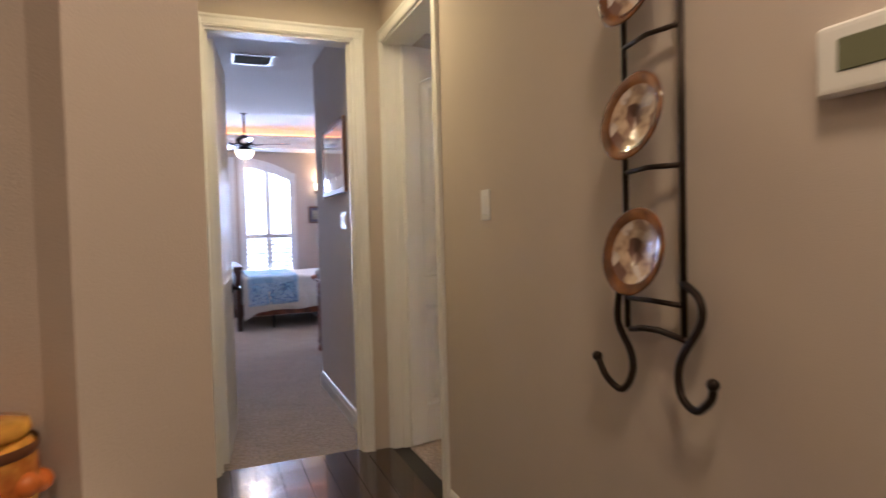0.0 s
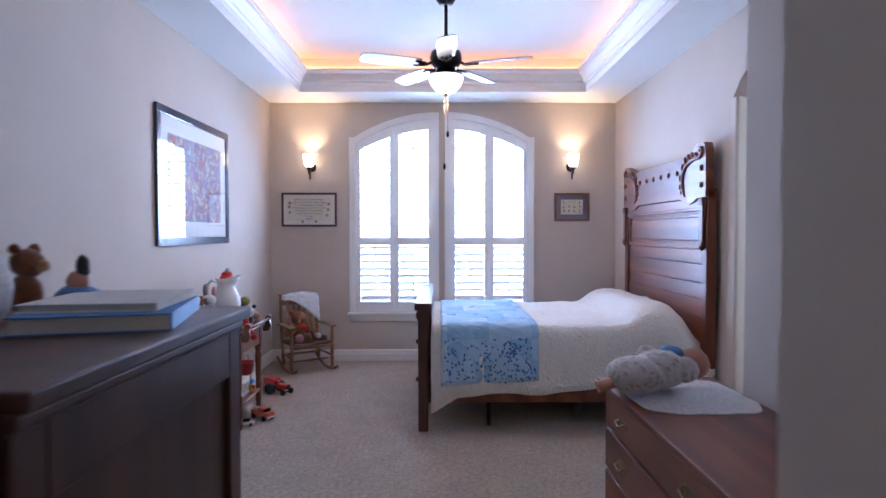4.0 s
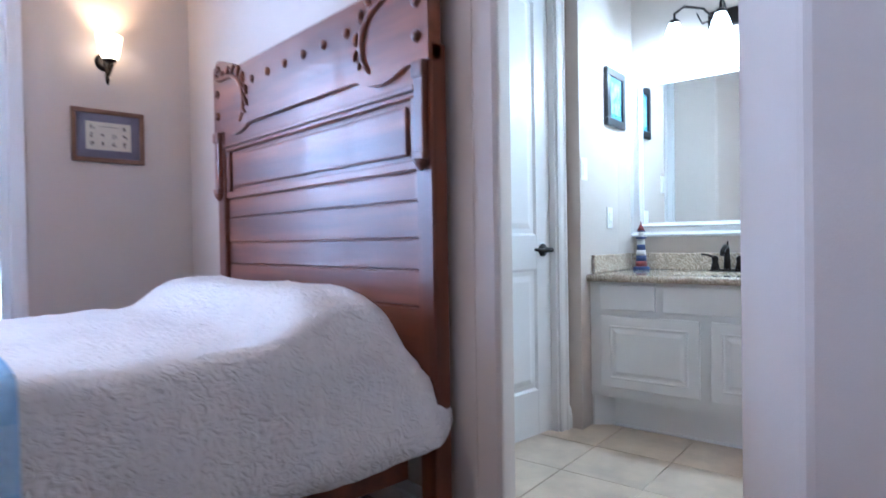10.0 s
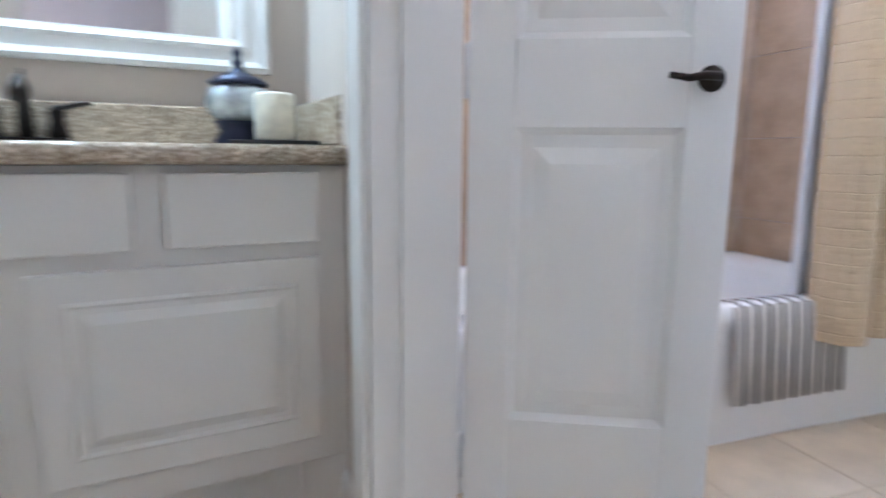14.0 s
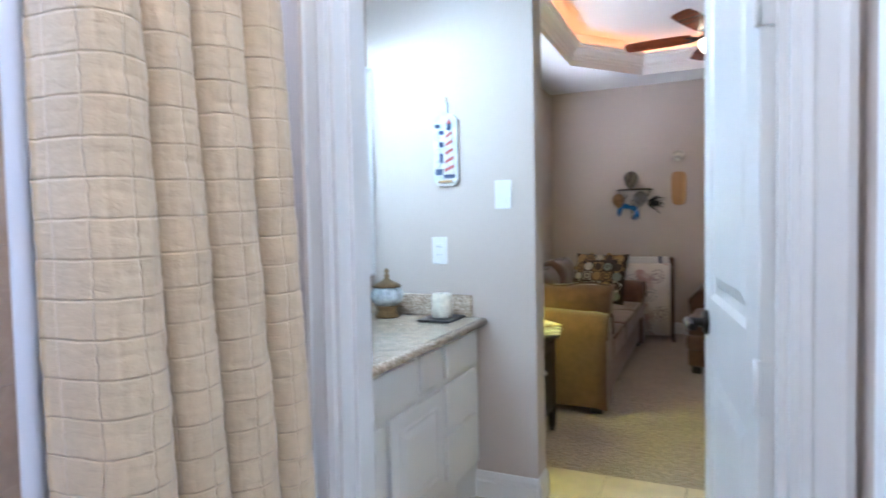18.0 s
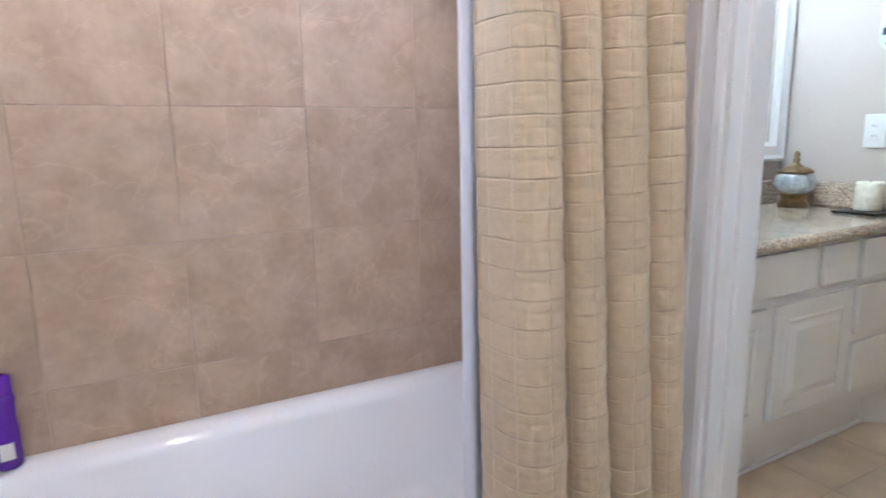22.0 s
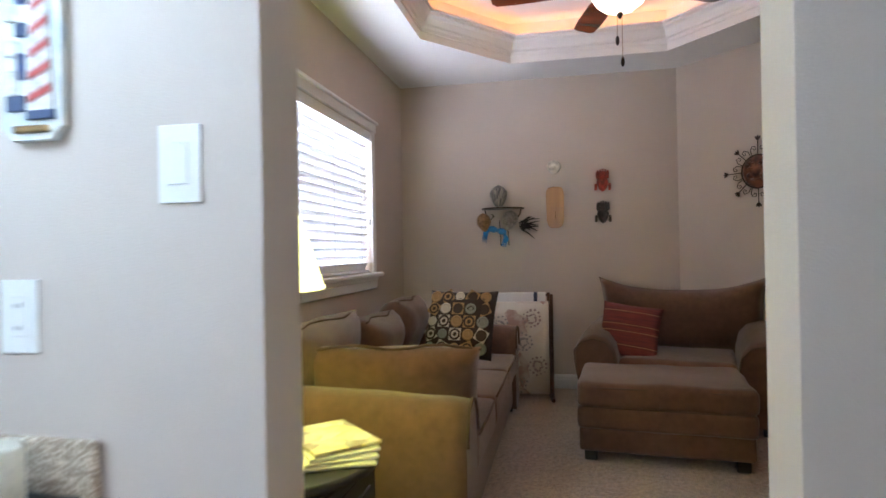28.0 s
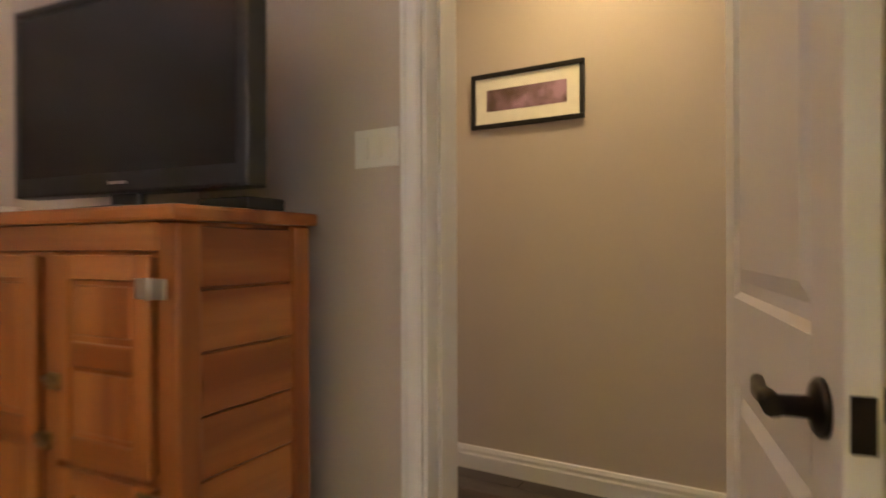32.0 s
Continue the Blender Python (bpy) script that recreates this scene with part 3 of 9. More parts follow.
def door(name, width, m, label, leaf_h=2.42, st=0.115, rails=(0.24, 0.86, 1.03), hz=0.955):
    """A white two-panel leaf. Local x from the hinge (0) to the latch (width), y the thickness, z up."""
    ob = thing(name, m, label, "door", kind="structure")
    t = 0.036
    zlow, zmid0, zmid1 = rails
    bm = B()
    box(bm, 0, -t / 2, 0.012, st, t / 2, leaf_h, 0.002)
    box(bm, width - st, -t / 2, 0.012, width, t / 2, leaf_h, 0.002)
    box(bm, st, -t / 2, 0.012, width - st, t / 2, zlow, 0.0)
    box(bm, st, -t / 2, zmid0, width - st, t / 2, zmid1, 0.0)
    box(bm, st, -t / 2 + 0.011, zlow, width - st, t / 2 - 0.011, leaf_h - 0.10)
    c, half = width / 2, width / 2 - st
    arch_fill(bm, st, width - st, lambda u: leaf_h - 0.21 + 0.085 * (1 - ((u - c) / half) ** 2), leaf_h, lambda u, z, s: Vector((u, -t / 2 + t * s, z)), 14)
    part("leaf", bm, TRIM, ob)
    for z0, z1, top in ((zlow, zmid0, 0), (zmid1, leaf_h - 0.21, 1)):
        bm = B()
        for sgn in (-1, 1):
            def ring(ins, yy):
                pts = [(st + ins, z0 + ins), (width - st - ins, z0 + ins)]
                if top:
                    for k in range(9):
                        u = width - st - ins - (width - 2 * st - 2 * ins) * k / 8
                        pts.append((u, z1 - ins + 0.085 * (1 - ((u - c) / half) ** 2)))
                else:
                    pts += [(width - st - ins, z1 - ins), (st + ins, z1 - ins)]
                return [bm.verts.new((x, sgn * yy, z)) for x, z in pts]
            rings = [ring(0.0, t / 2 - 0.001), ring(0.012, t / 2 - 0.0105), ring(0.034, t / 2 - 0.0105), ring(0.062, t / 2 - 0.002)]
            for a, b in zip(rings, rings[1:]):
                for k in range(len(a)):
                    bm.faces.new((a[k], a[(k + 1) % len(a)], b[(k + 1) % len(a)], b[k]))
            bm.faces.new(rings[-1])
        part("door_panel", bm, TRIM, ob)
    for sgn in (-1, 1):
        lever(ob, width - 0.57 * st, hz, sgn * t / 2, sgn, -1, min(1.0, width / 0.7))
    plate = box(B(), width - 0.001, -0.012, 0.925, width + 0.0015, 0.012, 0.985, 0.001)
    part("latch_plate", plate, BRONZE, ob, "dark bronze latch plate")
    for z in (0.22, 0.95, 1.60, 2.22):
        bm = box(B(), -0.003, -t / 2 + 0.002, z - 0.045, 0.0005, t / 2 - 0.002, z + 0.045, 0.0008)
        tube(bm, [(-0.006, t / 2 + 0.004, z - 0.047), (-0.006, t / 2 + 0.004, z + 0.047)], 0.006, 8)
        box(bm, -0.002, t / 2 - 0.0008, z - 0.045, 0.028, t / 2 + 0.0012, z + 0.045, 0.0005)
        part("hinge", bm, TRIM, ob, "painted hinge")
    return ob


def leaf_pose(hinge, end):
    return pose(hinge[0], hinge[1], 0, 0, 0, math.degrees(math.atan2(end[1] - hinge[1], end[0] - hinge[0])))


casing("trim_door_bedroom", 0.82, DOORH, pose(2.52, 5.28, 0), 0.12)
door("door_bedroom", 0.76, leaf_pose((2.155, 5.425), (2.235, 6.18)), "white two-panel door standing open against the wall")
casing("trim_door_den", 0.852, DOORH, pose(3.28, 4.846, 0, 0, 0, 90), 0.18)
door("door_den", 0.80, leaf_pose((3.205, 5.232), (4.0, 5.412)), "white two-panel door standing open into the den")
casing("trim_door_closet", 0.74, DOORH, pose(5.243, 10.56, 0), 0.12)
door("door_closet", 0.695, leaf_pose((4.896, 10.612), (5.7, 10.612)), "white two-panel door, shut")
casing("trim_door_tub_north", 0.918, DOORH, pose(5.304, 9.21, 0), 0.15, sides=(1,))
door("door_tub_north", 0.44, leaf_pose((5.788, 9.172), (5.60, 8.79)), "white two-panel door standing open before the tub", st=0.08, rails=(0.32, 0.852, 0.996), hz=0.93)
casing("trim_door_tub_south", 0.823, DOORH, pose(5.5515, 7.38, 0), 0.12)
door("door_tub_south", 0.715, leaf_pose((5.172, 7.366), (5.26, 6.65)), "white two-panel door standing open into the bath")
casing("trim_door_linen", 0.70, DOORH, pose(5.07, 8.07, 0, 0, 0, 90), 0.12)
door("door_linen", 0.66, leaf_pose((5.050, 7.74), (5.050, 8.5)), "white two-panel closet door, shut")


# ---------------------------------------------------------------- windows of the bedroom
def shutter_window(name, x0, x1):
    """An arched window with plantation shutters of two leaves, its casing, stool and apron; faces the room to the south."""
    ob = thing(name, pose((x0 + x1) / 2, 12.51, 0), "white arched window with plantation shutters, louvres open to daylight", "window", "bedroom windows", "structure")
    cx = (x0 + x1) / 2
    bm = B()
    yA, yB = -0.02, 0.004

    def top(u, out):
        return win_top(u + cx) + out

    def slab(bm, u0, u1, lo, hi, ya, yb, n=10):
        """lo, hi: functions of u; a flat piece between two curves."""
        for k in range(n):
            a, b = u0 + (u1 - u0) * k / n, u0 + (u1 - u0) * (k + 1) / n
            q = [bm.verts.new((u, y, z)) for y in (ya, yb) for u, z in ((a, lo(a)), (b, lo(b)), (b, hi(b)), (a, hi(a)))]
            for i in ((0, 1, 2, 3), (7, 6, 5, 4), (0, 4, 5, 1), (3, 2, 6, 7)) + (((0, 3, 7, 4),) if k == 0 else ()) + (((1, 5, 6, 2),) if k == n - 1 else ()):
                bm.faces.new([q[j] for j in i])
        return bm
    h = (x1 - x0) / 2
    for side in (-1, 1):
        u0, u1 = sorted((side * h, side * (h + 0.065)))
        bm = slab(B(), u0, u1, lambda u: 0.52, lambda u: top(max(-h, min(h, u)), 0.062), yA, yB, 1)
        a, b = sorted((side * (h + 0.045), side * (h + 0.0655)))
        slab(bm, a, b, lambda u: 0.52, lambda u: top(max(-h, min(h, u)), 0.06), yA - 0.008, yA, 1)
        part("window_casing", bm, TRIM, ob)
    bm = slab(B(), -h, h, lambda u: top(u, -0.002), lambda u: top(u, 0.062), yA, yB, 14)
    slab(bm, -h, h, lambda u: top(u, 0.043), lambda u: top(u, 0.064), yA - 0.008, yA, 14)
    part("window_casing", bm, TRIM, ob)
    part("window_sill", box(B(), -h - 0.085, -0.055, 0.488, h + 0.085, 0.02, 0.518, 0.006), TRIM, ob)
    part("apron", box(B(), -h - 0.06, -0.020, 0.425, h + 0.06, 0.001, 0.488, 0.004), TRIM, ob)
    # the two shutter leaves
    for side in (-1, 1):
        u0, u1 = sorted((side * 0.0008, side * (h - 0.0008)))
        st = 0.048
        leaf = part("shutter", slab(B(), u0, u0 + st, lambda u: 0.5195, lambda u: top(u, -0.003), 0.006, 0.034, 2), TRIM, ob, "white shutter leaf")
        bm = slab(B(), u1 - st, u1, lambda u: 0.5195, lambda u: top(u, -0.003), 0.006, 0.034, 2)
        part("stile", bm, TRIM, leaf)
        part("top_rail", slab(B(), u0 + st, u1 - st, lambda u: top(u, -0.003) - 0.105, lambda u: top(u, -0.003), 0.006, 0.034, 8), TRIM, leaf)
        part("mid_rail", box(B(), u0 + st, 0.006, 1.235, u1 - st, 0.034, 1.315), TRIM, leaf)
        part("bottom_rail", box(B(), u0 + st, 0.006, 0.5195, u1 - st, 0.034, 0.63), TRIM, leaf)
        mid = (u0 + u1) / 2
        for z0, z1, tilt in ((0.63, 1.235, 54), (1.315, top(mid, -0.13) + 0.02, 6)):
            n = int((z1 - z0) / 0.072)
            for k in range(n):
                z = z0 + (k + 0.5) * (z1 - z0) / n
                half = (u1 - u0) / 2 - st
                lim = min(top(u0 + st, -0.12), top(u1 - st, -0.12))
                bm = B()
                v = bmesh.ops.create_cube(bm, size=1)["verts"]
                put(bm, v, Matrix.Translation((mid, 0.020, z)) @ Matrix.Rotation(radians(-tilt), 4, "X") @ Matrix.Diagonal((2 * half - 0.004, 0.062, 0.011, 1)))
                part("louvre", bm, TRIM, leaf)
            part("tilt_rod", box(B(), mid - 0.006, -0.020, z0 + 0.03, mid + 0.006, -0.010, z1 - 0.03, 0.002), TRIM, leaf)
    bm = slab(B(), -h, h, lambda u: 0.52, lambda u: top(u, -0.002), 0.085, 0.090, 10)
    part("pane_frame", slab(slab(B(), -h, -h + 0.04, lambda u: 0.52, lambda u: top(u, -0.004), 0.09, 0.12, 1), h - 0.04, h, lambda u: 0.52, lambda u: top(u, -0.004), 0.09, 0.12, 1), TRIM, ob)
    bm.free()
    return ob


shutter_window("window_bedroom_left", 1.70, 2.52)
shutter_window("window_bedroom_right", 2.71, 3.53)
# the bright day beyond the windows
structure("backdrop_north", box(B(), -3, 14.5, -1, 8, 14.52, 5), SKYGLOW, "pale bright sky beyond the windows", "sky")
structure("backdrop_east", box(B(), 9.0, -2, -1, 9.02, 12, 5), SKYGLOW, "pale bright sky beyond the windows", "sky")


# ---------------------------------------------------------------- den window with blinds
ob = thing("window_den", pose(6.955, 3.48, 0), "wide window with white faux-wood blinds, slats half shut", "window", kind="structure")
for a, b in ((-1.03, -0.96), (0.96, 1.03)):
    part("window_casing", box(B(), -0.018, a, 1.05, 0.003, b, 2.17, 0.004), TRIM, ob)
bm = box(B(), -0.022, -1.06, 2.16, 0.003, 1.06, 2.235, 0.006)
box(bm, -0.040, -1.075, 2.225, 0.002, 1.075, 2.25, 0.006)
part("head_moulding", bm, TRIM, ob)
part("window_sill", box(B(), -0.060, -1.09, 1.035, 0.04, 1.09, 1.066, 0.008), TRIM, ob)
bm = box(B(), -0.018, -1.05, 0.94, 0.002, 1.05, 1.035, 0.005)
box(bm, -0.026, -1.05, 1.00, 0.0, 1.05, 1.034, 0.006)
part("apron", bm, TRIM, ob)
SLAT = mat("white_blind_slat", (0.82, 0.82, 0.82), 0.4)
part("headrail", box(B(), 0.01, -0.955, 2.122, 0.065, 0.955, 2.158, 0.003), SLAT, ob, "white blind headrail")
part("valance", box(B(), -0.006, -0.957, 2.085, 0.006, 0.957, 2.156, 0.004, 2), SLAT, ob, "white moulded blind valance")
for k in range(18):
    m = Matrix.Translation((0.04, 0, 1.115 + k * 0.0565)) @ Matrix.Rotation(radians(64), 4, "Y") @ Matrix.Diagonal((1, 1.905, 1, 1))
    bow = [(0.032 * math.cos(math.pi * j / 6), 0.004 * math.sin(math.pi * j / 6)) for j in range(7)]
    part("slat", prism(B(), bow + [(x, z - 0.003) for x, z in reversed(bow)], -0.5, 0.5, m @ Matrix(((1, 0, 0, 0), (0, 0, 1, 0), (0, 1, 0, 0), (0, 0, 0, 1)))), SLAT, ob)
for yy, zz in ((0.90, 1.52), (0.90, 1.74), (-0.90, 1.45)):
    part("tassel", lathe(B(), [(0.004, 0.03), (0.010, 0.02), (0.012, -0.015), (0.004, -0.02)], 10, (-0.008, yy, zz)), SLAT, ob)
part("bottom_rail", box(B(), 0.018, -0.953, 1.07, 0.062, 0.953, 1.088, 0.003), SLAT, ob)
for yy in (-0.78, -0.26, 0.26, 0.78):
    part("ladder_cord", tube(tube(B(), [(0.014, yy, 1.09), (0.014, yy, 2.10)], 0.0012, 5), [(0.066, yy, 1.09), (0.066, yy, 2.10)], 0.0012, 5), SLAT, ob)
part("pane_frame", box(box(box(box(B(), 0.09, -0.96, 1.07, 0.12, -0.92, 2.16), 0.09, 0.92, 1.07, 0.12, 0.96, 2.16), 0.09, -0.02, 1.07, 0.12, 0.02, 2.16), 0.09, -0.92, 1.60, 0.118, 0.92, 1.64), TRIM, ob)


# ---------------------------------------------------------------- cloth and print materials
def patch_mat(name, c0, c1, c2, scale, rough=0.95, jitter=1.0, mapping="Object"):
    """Cells of three colours, as in pieced cloth or a busy print."""
    m = bpy.data.materials.new(name)
    m.use_nodes = True
    nt = m.node_tree
    b = nt.nodes["Principled BSDF"]
    b.inputs["Roughness"].default_value = rough
    tc = nt.nodes.new("ShaderNodeTexCoord")
    v = nt.nodes.new("ShaderNodeTexVoronoi")
    v.inputs["Scale"].default_value, v.inputs["Randomness"].default_value = scale, jitter
    nt.links.new(tc.outputs["Object"], v.inputs["Vector"])
    n = nt.nodes.new("ShaderNodeTexNoise")
    n.inputs["Scale"].default_value, n.inputs["Detail"].default_value = scale * 0.9, 5
    nt.links.new(tc.outputs["Object"], n.inputs["Vector"])
    sep = nt.nodes.new("ShaderNodeSeparateColor")
    nt.links.new(v.outputs["Color"], sep.inputs[0])
    r1 = nt.nodes.new("ShaderNodeValToRGB")
    e = r1.color_ramp.elements
    r1.color_ramp.interpolation = "CONSTANT"
    e[0].color, e[1].color, e[1].position = (*c0, 1), (*c1, 1), 0.42
    x = e.new(0.74)
    x.color = (*c2, 1)
    nt.links.new(sep.outputs[0], r1.inputs[0])
    mx = nt.nodes.new("ShaderNodeMix")
    mx.data_type = "RGBA"
    rr = nt.nodes.new("ShaderNodeMapRange")
    rr.inputs["From Min"].default_value, rr.inputs["From Max"].default_value = 0.45, 0.62
    rr.inputs["To Max"].default_value = 0.75
    nt.links.new(n.outputs["Fac"], rr.inputs["Value"])
    nt.links.new(rr.outputs[0], mx.inputs["Factor"])
    nt.links.new(r1.outputs[0], mx.inputs["A"])
    mx.inputs["B"].default_value = (*c1, 1)
    nt.links.new(mx.outputs["Result"], b.inputs["Base Color"])
    bp = nt.nodes.new("ShaderNodeBump")
    bp.inputs["Strength"].default_value, bp.inputs["Distance"].default_value = 0.5, 0.004
    nt.links.new(v.outputs["Distance"], bp.inputs["Height"])
    nt.links.new(bp.outputs[0], b.inputs["Normal"])
    return m


BLUEQUILT = patch_mat("blue_patchwork_cotton", (0.30, 0.52, 0.76), (0.42, 0.61, 0.81), (0.56, 0.69, 0.83), 7.0, jitter=0.0)


def creased(m, scale, distance, stretch=(1, 1, 1), turn=0.0, distortion=0.0):
    """Adds stitched or crumpled relief over what the material has."""
    nt = m.node_tree
    tc = nt.nodes.new("ShaderNodeTexCoord")
    mp = nt.nodes.new("ShaderNodeMapping")
    mp.inputs["Scale"].default_value, mp.inputs["Rotation"].default_value = stretch, (0, 0, radians(turn))
    nt.links.new(tc.outputs["Object"], mp.inputs["Vector"])
    n = nt.nodes.new("ShaderNodeTexNoise")
    n.inputs["Scale"].default_value, n.inputs["Detail"].default_value, n.inputs["Distortion"].default_value = scale, 2.0, distortion
    nt.links.new(mp.outputs[0], n.inputs["Vector"])
    bp = nt.nodes.new("ShaderNodeBump")
    bp.inputs["Strength"].default_value, bp.inputs["Distance"].default_value = 0.9, distance
    nt.links.new(n.outputs["Fac"], bp.inputs["Height"])
    main = nt.nodes["Principled BSDF"]
    if main.inputs["Normal"].links:
        nt.links.new(main.inputs["Normal"].links[0].from_socket, bp.inputs["Normal"])
    nt.links.new(bp.outputs[0], main.inputs["Normal"])


creased(BLUEQUILT, 14, 0.022, (1, 3.2, 1), 40)
creased(QUILT, 24, 0.016, distortion=2.6)
BLUEMID = mat("mid_blue_print", (0.10, 0.22, 0.58), 0.95, vary=0.3, noise_scale=40)
BLUEDARK = mat("dark_blue_print", (0.05, 0.10, 0.36), 0.95, vary=0.3, noise_scale=40)
PAPER = mat("cream_paper", (0.74, 0.70, 0.60), 0.8, vary=0.04, noise_scale=20)
MATWHITE = mat("white_mount_board", (0.78, 0.76, 0.72), 0.85)
INK = mat("grey_ink", (0.12, 0.10, 0.09), 0.8)
PRINT = patch_mat("colourful_print", (0.35, 0.10, 0.07), (0.18, 0.20, 0.34), (0.55, 0.45, 0.28), 38, 0.6)
GLAZE = mat("picture_glass", (1, 1, 1), 0.02, trans=1.0)
GLAZE.node_tree.nodes["Principled BSDF"].inputs["IOR"].default_value = 1.35


def picture(name, w, h, m, frame_mat, bar, mount, art, label, rows=0, mount_mat=None, glass=True):
    """A framed picture: local x across, z up, facing -y, its back at y = 0."""
    ob = thing(name, m, label, "picture")
    for a0, b0, a1, b1 in ((-w / 2, -h / 2, w / 2, -h / 2 + bar), (-w / 2, h / 2 - bar, w / 2, h / 2), (-w / 2, -h / 2 + bar, -w / 2 + bar, h / 2 - bar), (w / 2 - bar, -h / 2 + bar, w / 2, h / 2 - bar)):
        part("frame_side", box(B(), a0, -0.024, b0, a1, -0.001, b1, 0.005, 2), frame_mat, ob)
    part("mount", box(B(), -w / 2 + bar, -0.011, -h / 2 + bar, w / 2 - bar, -0.003, h / 2 - bar), mount_mat or MATWHITE, ob)
    if art is not None:
        part("print", box(B(), -w / 2 + bar + mount, -0.013, -h / 2 + bar + mount, w / 2 - bar - mount, -0.0105, h / 2 - bar - mount), art, ob)
    rnd = random.Random(name)
    for k in range(rows):
        z = h / 2 - bar - mount - (k + 0.7) * (h - 2 * bar - 2 * mount) / (rows + 0.4)
        half = (w / 2 - bar - mount) * rnd.uniform(0.60, 0.92)
        x = -half
        bm = B()
        while x < half:
            l = rnd.uniform(0.012, 0.045)
            box(bm, x, -0.0142, z - 0.004, min(half, x + l), -0.0128, z + 0.004)
            x += l + 0.010
        part("line_of_writing", bm, INK, ob)
    if glass:
        g = part("glass", box(B(), -w / 2 + bar, -0.0175, -h / 2 + bar, w / 2 - bar, -0.0160, h / 2 - bar), GLAZE, ob)
        g.visible_shadow = False
    return ob


NAVY = mat("blue_black_frame", (0.018, 0.030, 0.055), 0.22, coat=0.4)
CHERRY = mat("dark_cherry_frame", (0.07, 0.022, 0.016), 0.3, coat=0.3, vary=0.2, noise_scale=20)
WALNUT = mat("brown_frame", (0.16, 0.075, 0.040), 0.4, vary=0.2, noise_scale=20)
BLUEMAT = mat("slate_blue_mount", (0.20, 0.19, 0.27), 0.85)
picture("picture", 1.24, 0.91, pose(0.80, 10.59, 1.735, 0, 0, 90), NAVY, 0.055, 0.11, PRINT, "large colourful print in a glossy blue-black frame")
verse = picture("picture", 0.585, 0.36, pose(1.21, 12.51, 1.612), CHERRY, 0.022, 0.035, PAPER, "framed cream verse in a dark cherry frame")


def writing(text, size, x, z, parent, m=INK):
    """A line of lettering on the face of a picture."""
    cu = bpy.data.curves.new("lettering", "FONT")
    cu.body, cu.size, cu.align_x = text, size, "CENTER"
    cu.materials.append(m)
    tmp = new("lettering", cu)
    bpy.context.view_layer.update()
    me = bpy.data.meshes.new_from_object(tmp.evaluated_get(bpy.context.evaluated_depsgraph_get()))
    bpy.data.objects.remove(tmp)
    ob = new("line_of_writing", me)
    ob.parent = parent
    ob.matrix_parent_inverse = Matrix()
    ob.matrix_basis = Matrix.Translation((x, -0.0138, z)) @ Matrix.Rotation(radians(90), 4, "X")
    return ob


for k, line in enumerate(("Now I lay me down to sleep,", "I pray Thee, Lord, my soul to keep.", "If I should die before I wake,", "I pray Thee, Lord, my soul to take.", "If I should live for other days,", "I pray Thee, Lord, to guide", "my ways.", "Amen")):
    writing(line, 0.026, 0.0, 0.098 - 0.029 * k, verse)
SPRIG = mat("faded_rose_print", (0.42, 0.22, 0.16), 0.85, vary=0.3, noise_scale=60)
for sx, sz in ((-0.205, 0.07), (-0.21, 0.03), (0.205, 0.06), (0.20, 0.0), (-0.07, -0.125), (0.07, -0.125), (-0.205, -0.03), (0.19, -0.06)):
    part("printed_sprig", lathe(B(), [(0.016, 0.0), (0.013, 0.0006)], 7, (sx, -0.0132, sz), Matrix.Rotation(radians(90), 4, "X")), SPRIG, verse)
sampler = picture("picture", 0.375, 0.30, pose(3.997, 12.51, 1.637), WALNUT, 0.026, 0.045, PAPER, "small framed sampler with stitched dark figures and a slate mount", mount_mat=BLUEMAT)
rnd = random.Random(8)
for j in range(3):
    for i in range(4):
        if j == 0 and i in (1, 2):
            continue
        bm = B()
        fx, fz = -0.084 + 0.056 * i, 0.048 - 0.046 * j
        for q in range(4):
            dx, dz = rnd.uniform(-0.009, 0.009), rnd.uniform(-0.010, 0.010)
            box(bm, fx + dx - 0.003, -0.0142, fz + dz - 0.006, fx + dx + 0.003, -0.0128, fz + dz + 0.006)
        part("stitched_figure", bm, INK, sampler)
part("stitched_line", box(B(), -0.05, -0.0142, 0.052, 0.05, -0.0128, 0.055), INK, sampler)
picture("picture", 0.77, 0.51, pose(2.99, 6.17, 1.845, 0, 0, -90), WALNUT, 0.035, 0.09, mat("dusky_print", (0.20, 0.18, 0.24), 0.6, vary=0.3, noise_scale=5), "framed dusky print in a brown frame on the passage wall")
SUNSET = mat("sunset_print", (0.30, 0.17, 0.24), 0.6, dark=(0.10, 0.05, 0.03), noise_scale=9, vary=0.3)
picture("picture", 0.585, 0.275, pose(2.05, 4.235, 1.87, 0, 0, 90), BLACKWOOD, 0.022, 0.062, SUNSET, "panoramic sunset photograph in a black frame", mount_mat=PAPER)


# ---------------------------------------------------------------- switch plates and vents
def plate(name, w, h, m, label, toggles=1, kind=0):
    ob = thing(name, m, label, "switch" if not kind else "outlet")
    part("plate", box(B(), -w / 2, -0.006, -h / 2, w / 2, -0.0005, h / 2, 0.002, 2), PLASTIC, ob)
    for k in range(toggles):
        x = (k - (toggles - 1) / 2) * 0.046
        part("rocker", box(B(), x - 0.017, -0.009, -0.034, x + 0.017, -0.0055, 0.034, 0.0015), PLASTIC, ob)
        if kind:
            for z in (-0.019, 0.019):
                bm = B()
                for q in (-0.006, 0.006):
                    box(bm, x + q - 0.0012, -0.0096, z - 0.004, x + q + 0.0012, -0.0088, z + 0.004)
                part("socket", bm, INK, ob)
    return ob


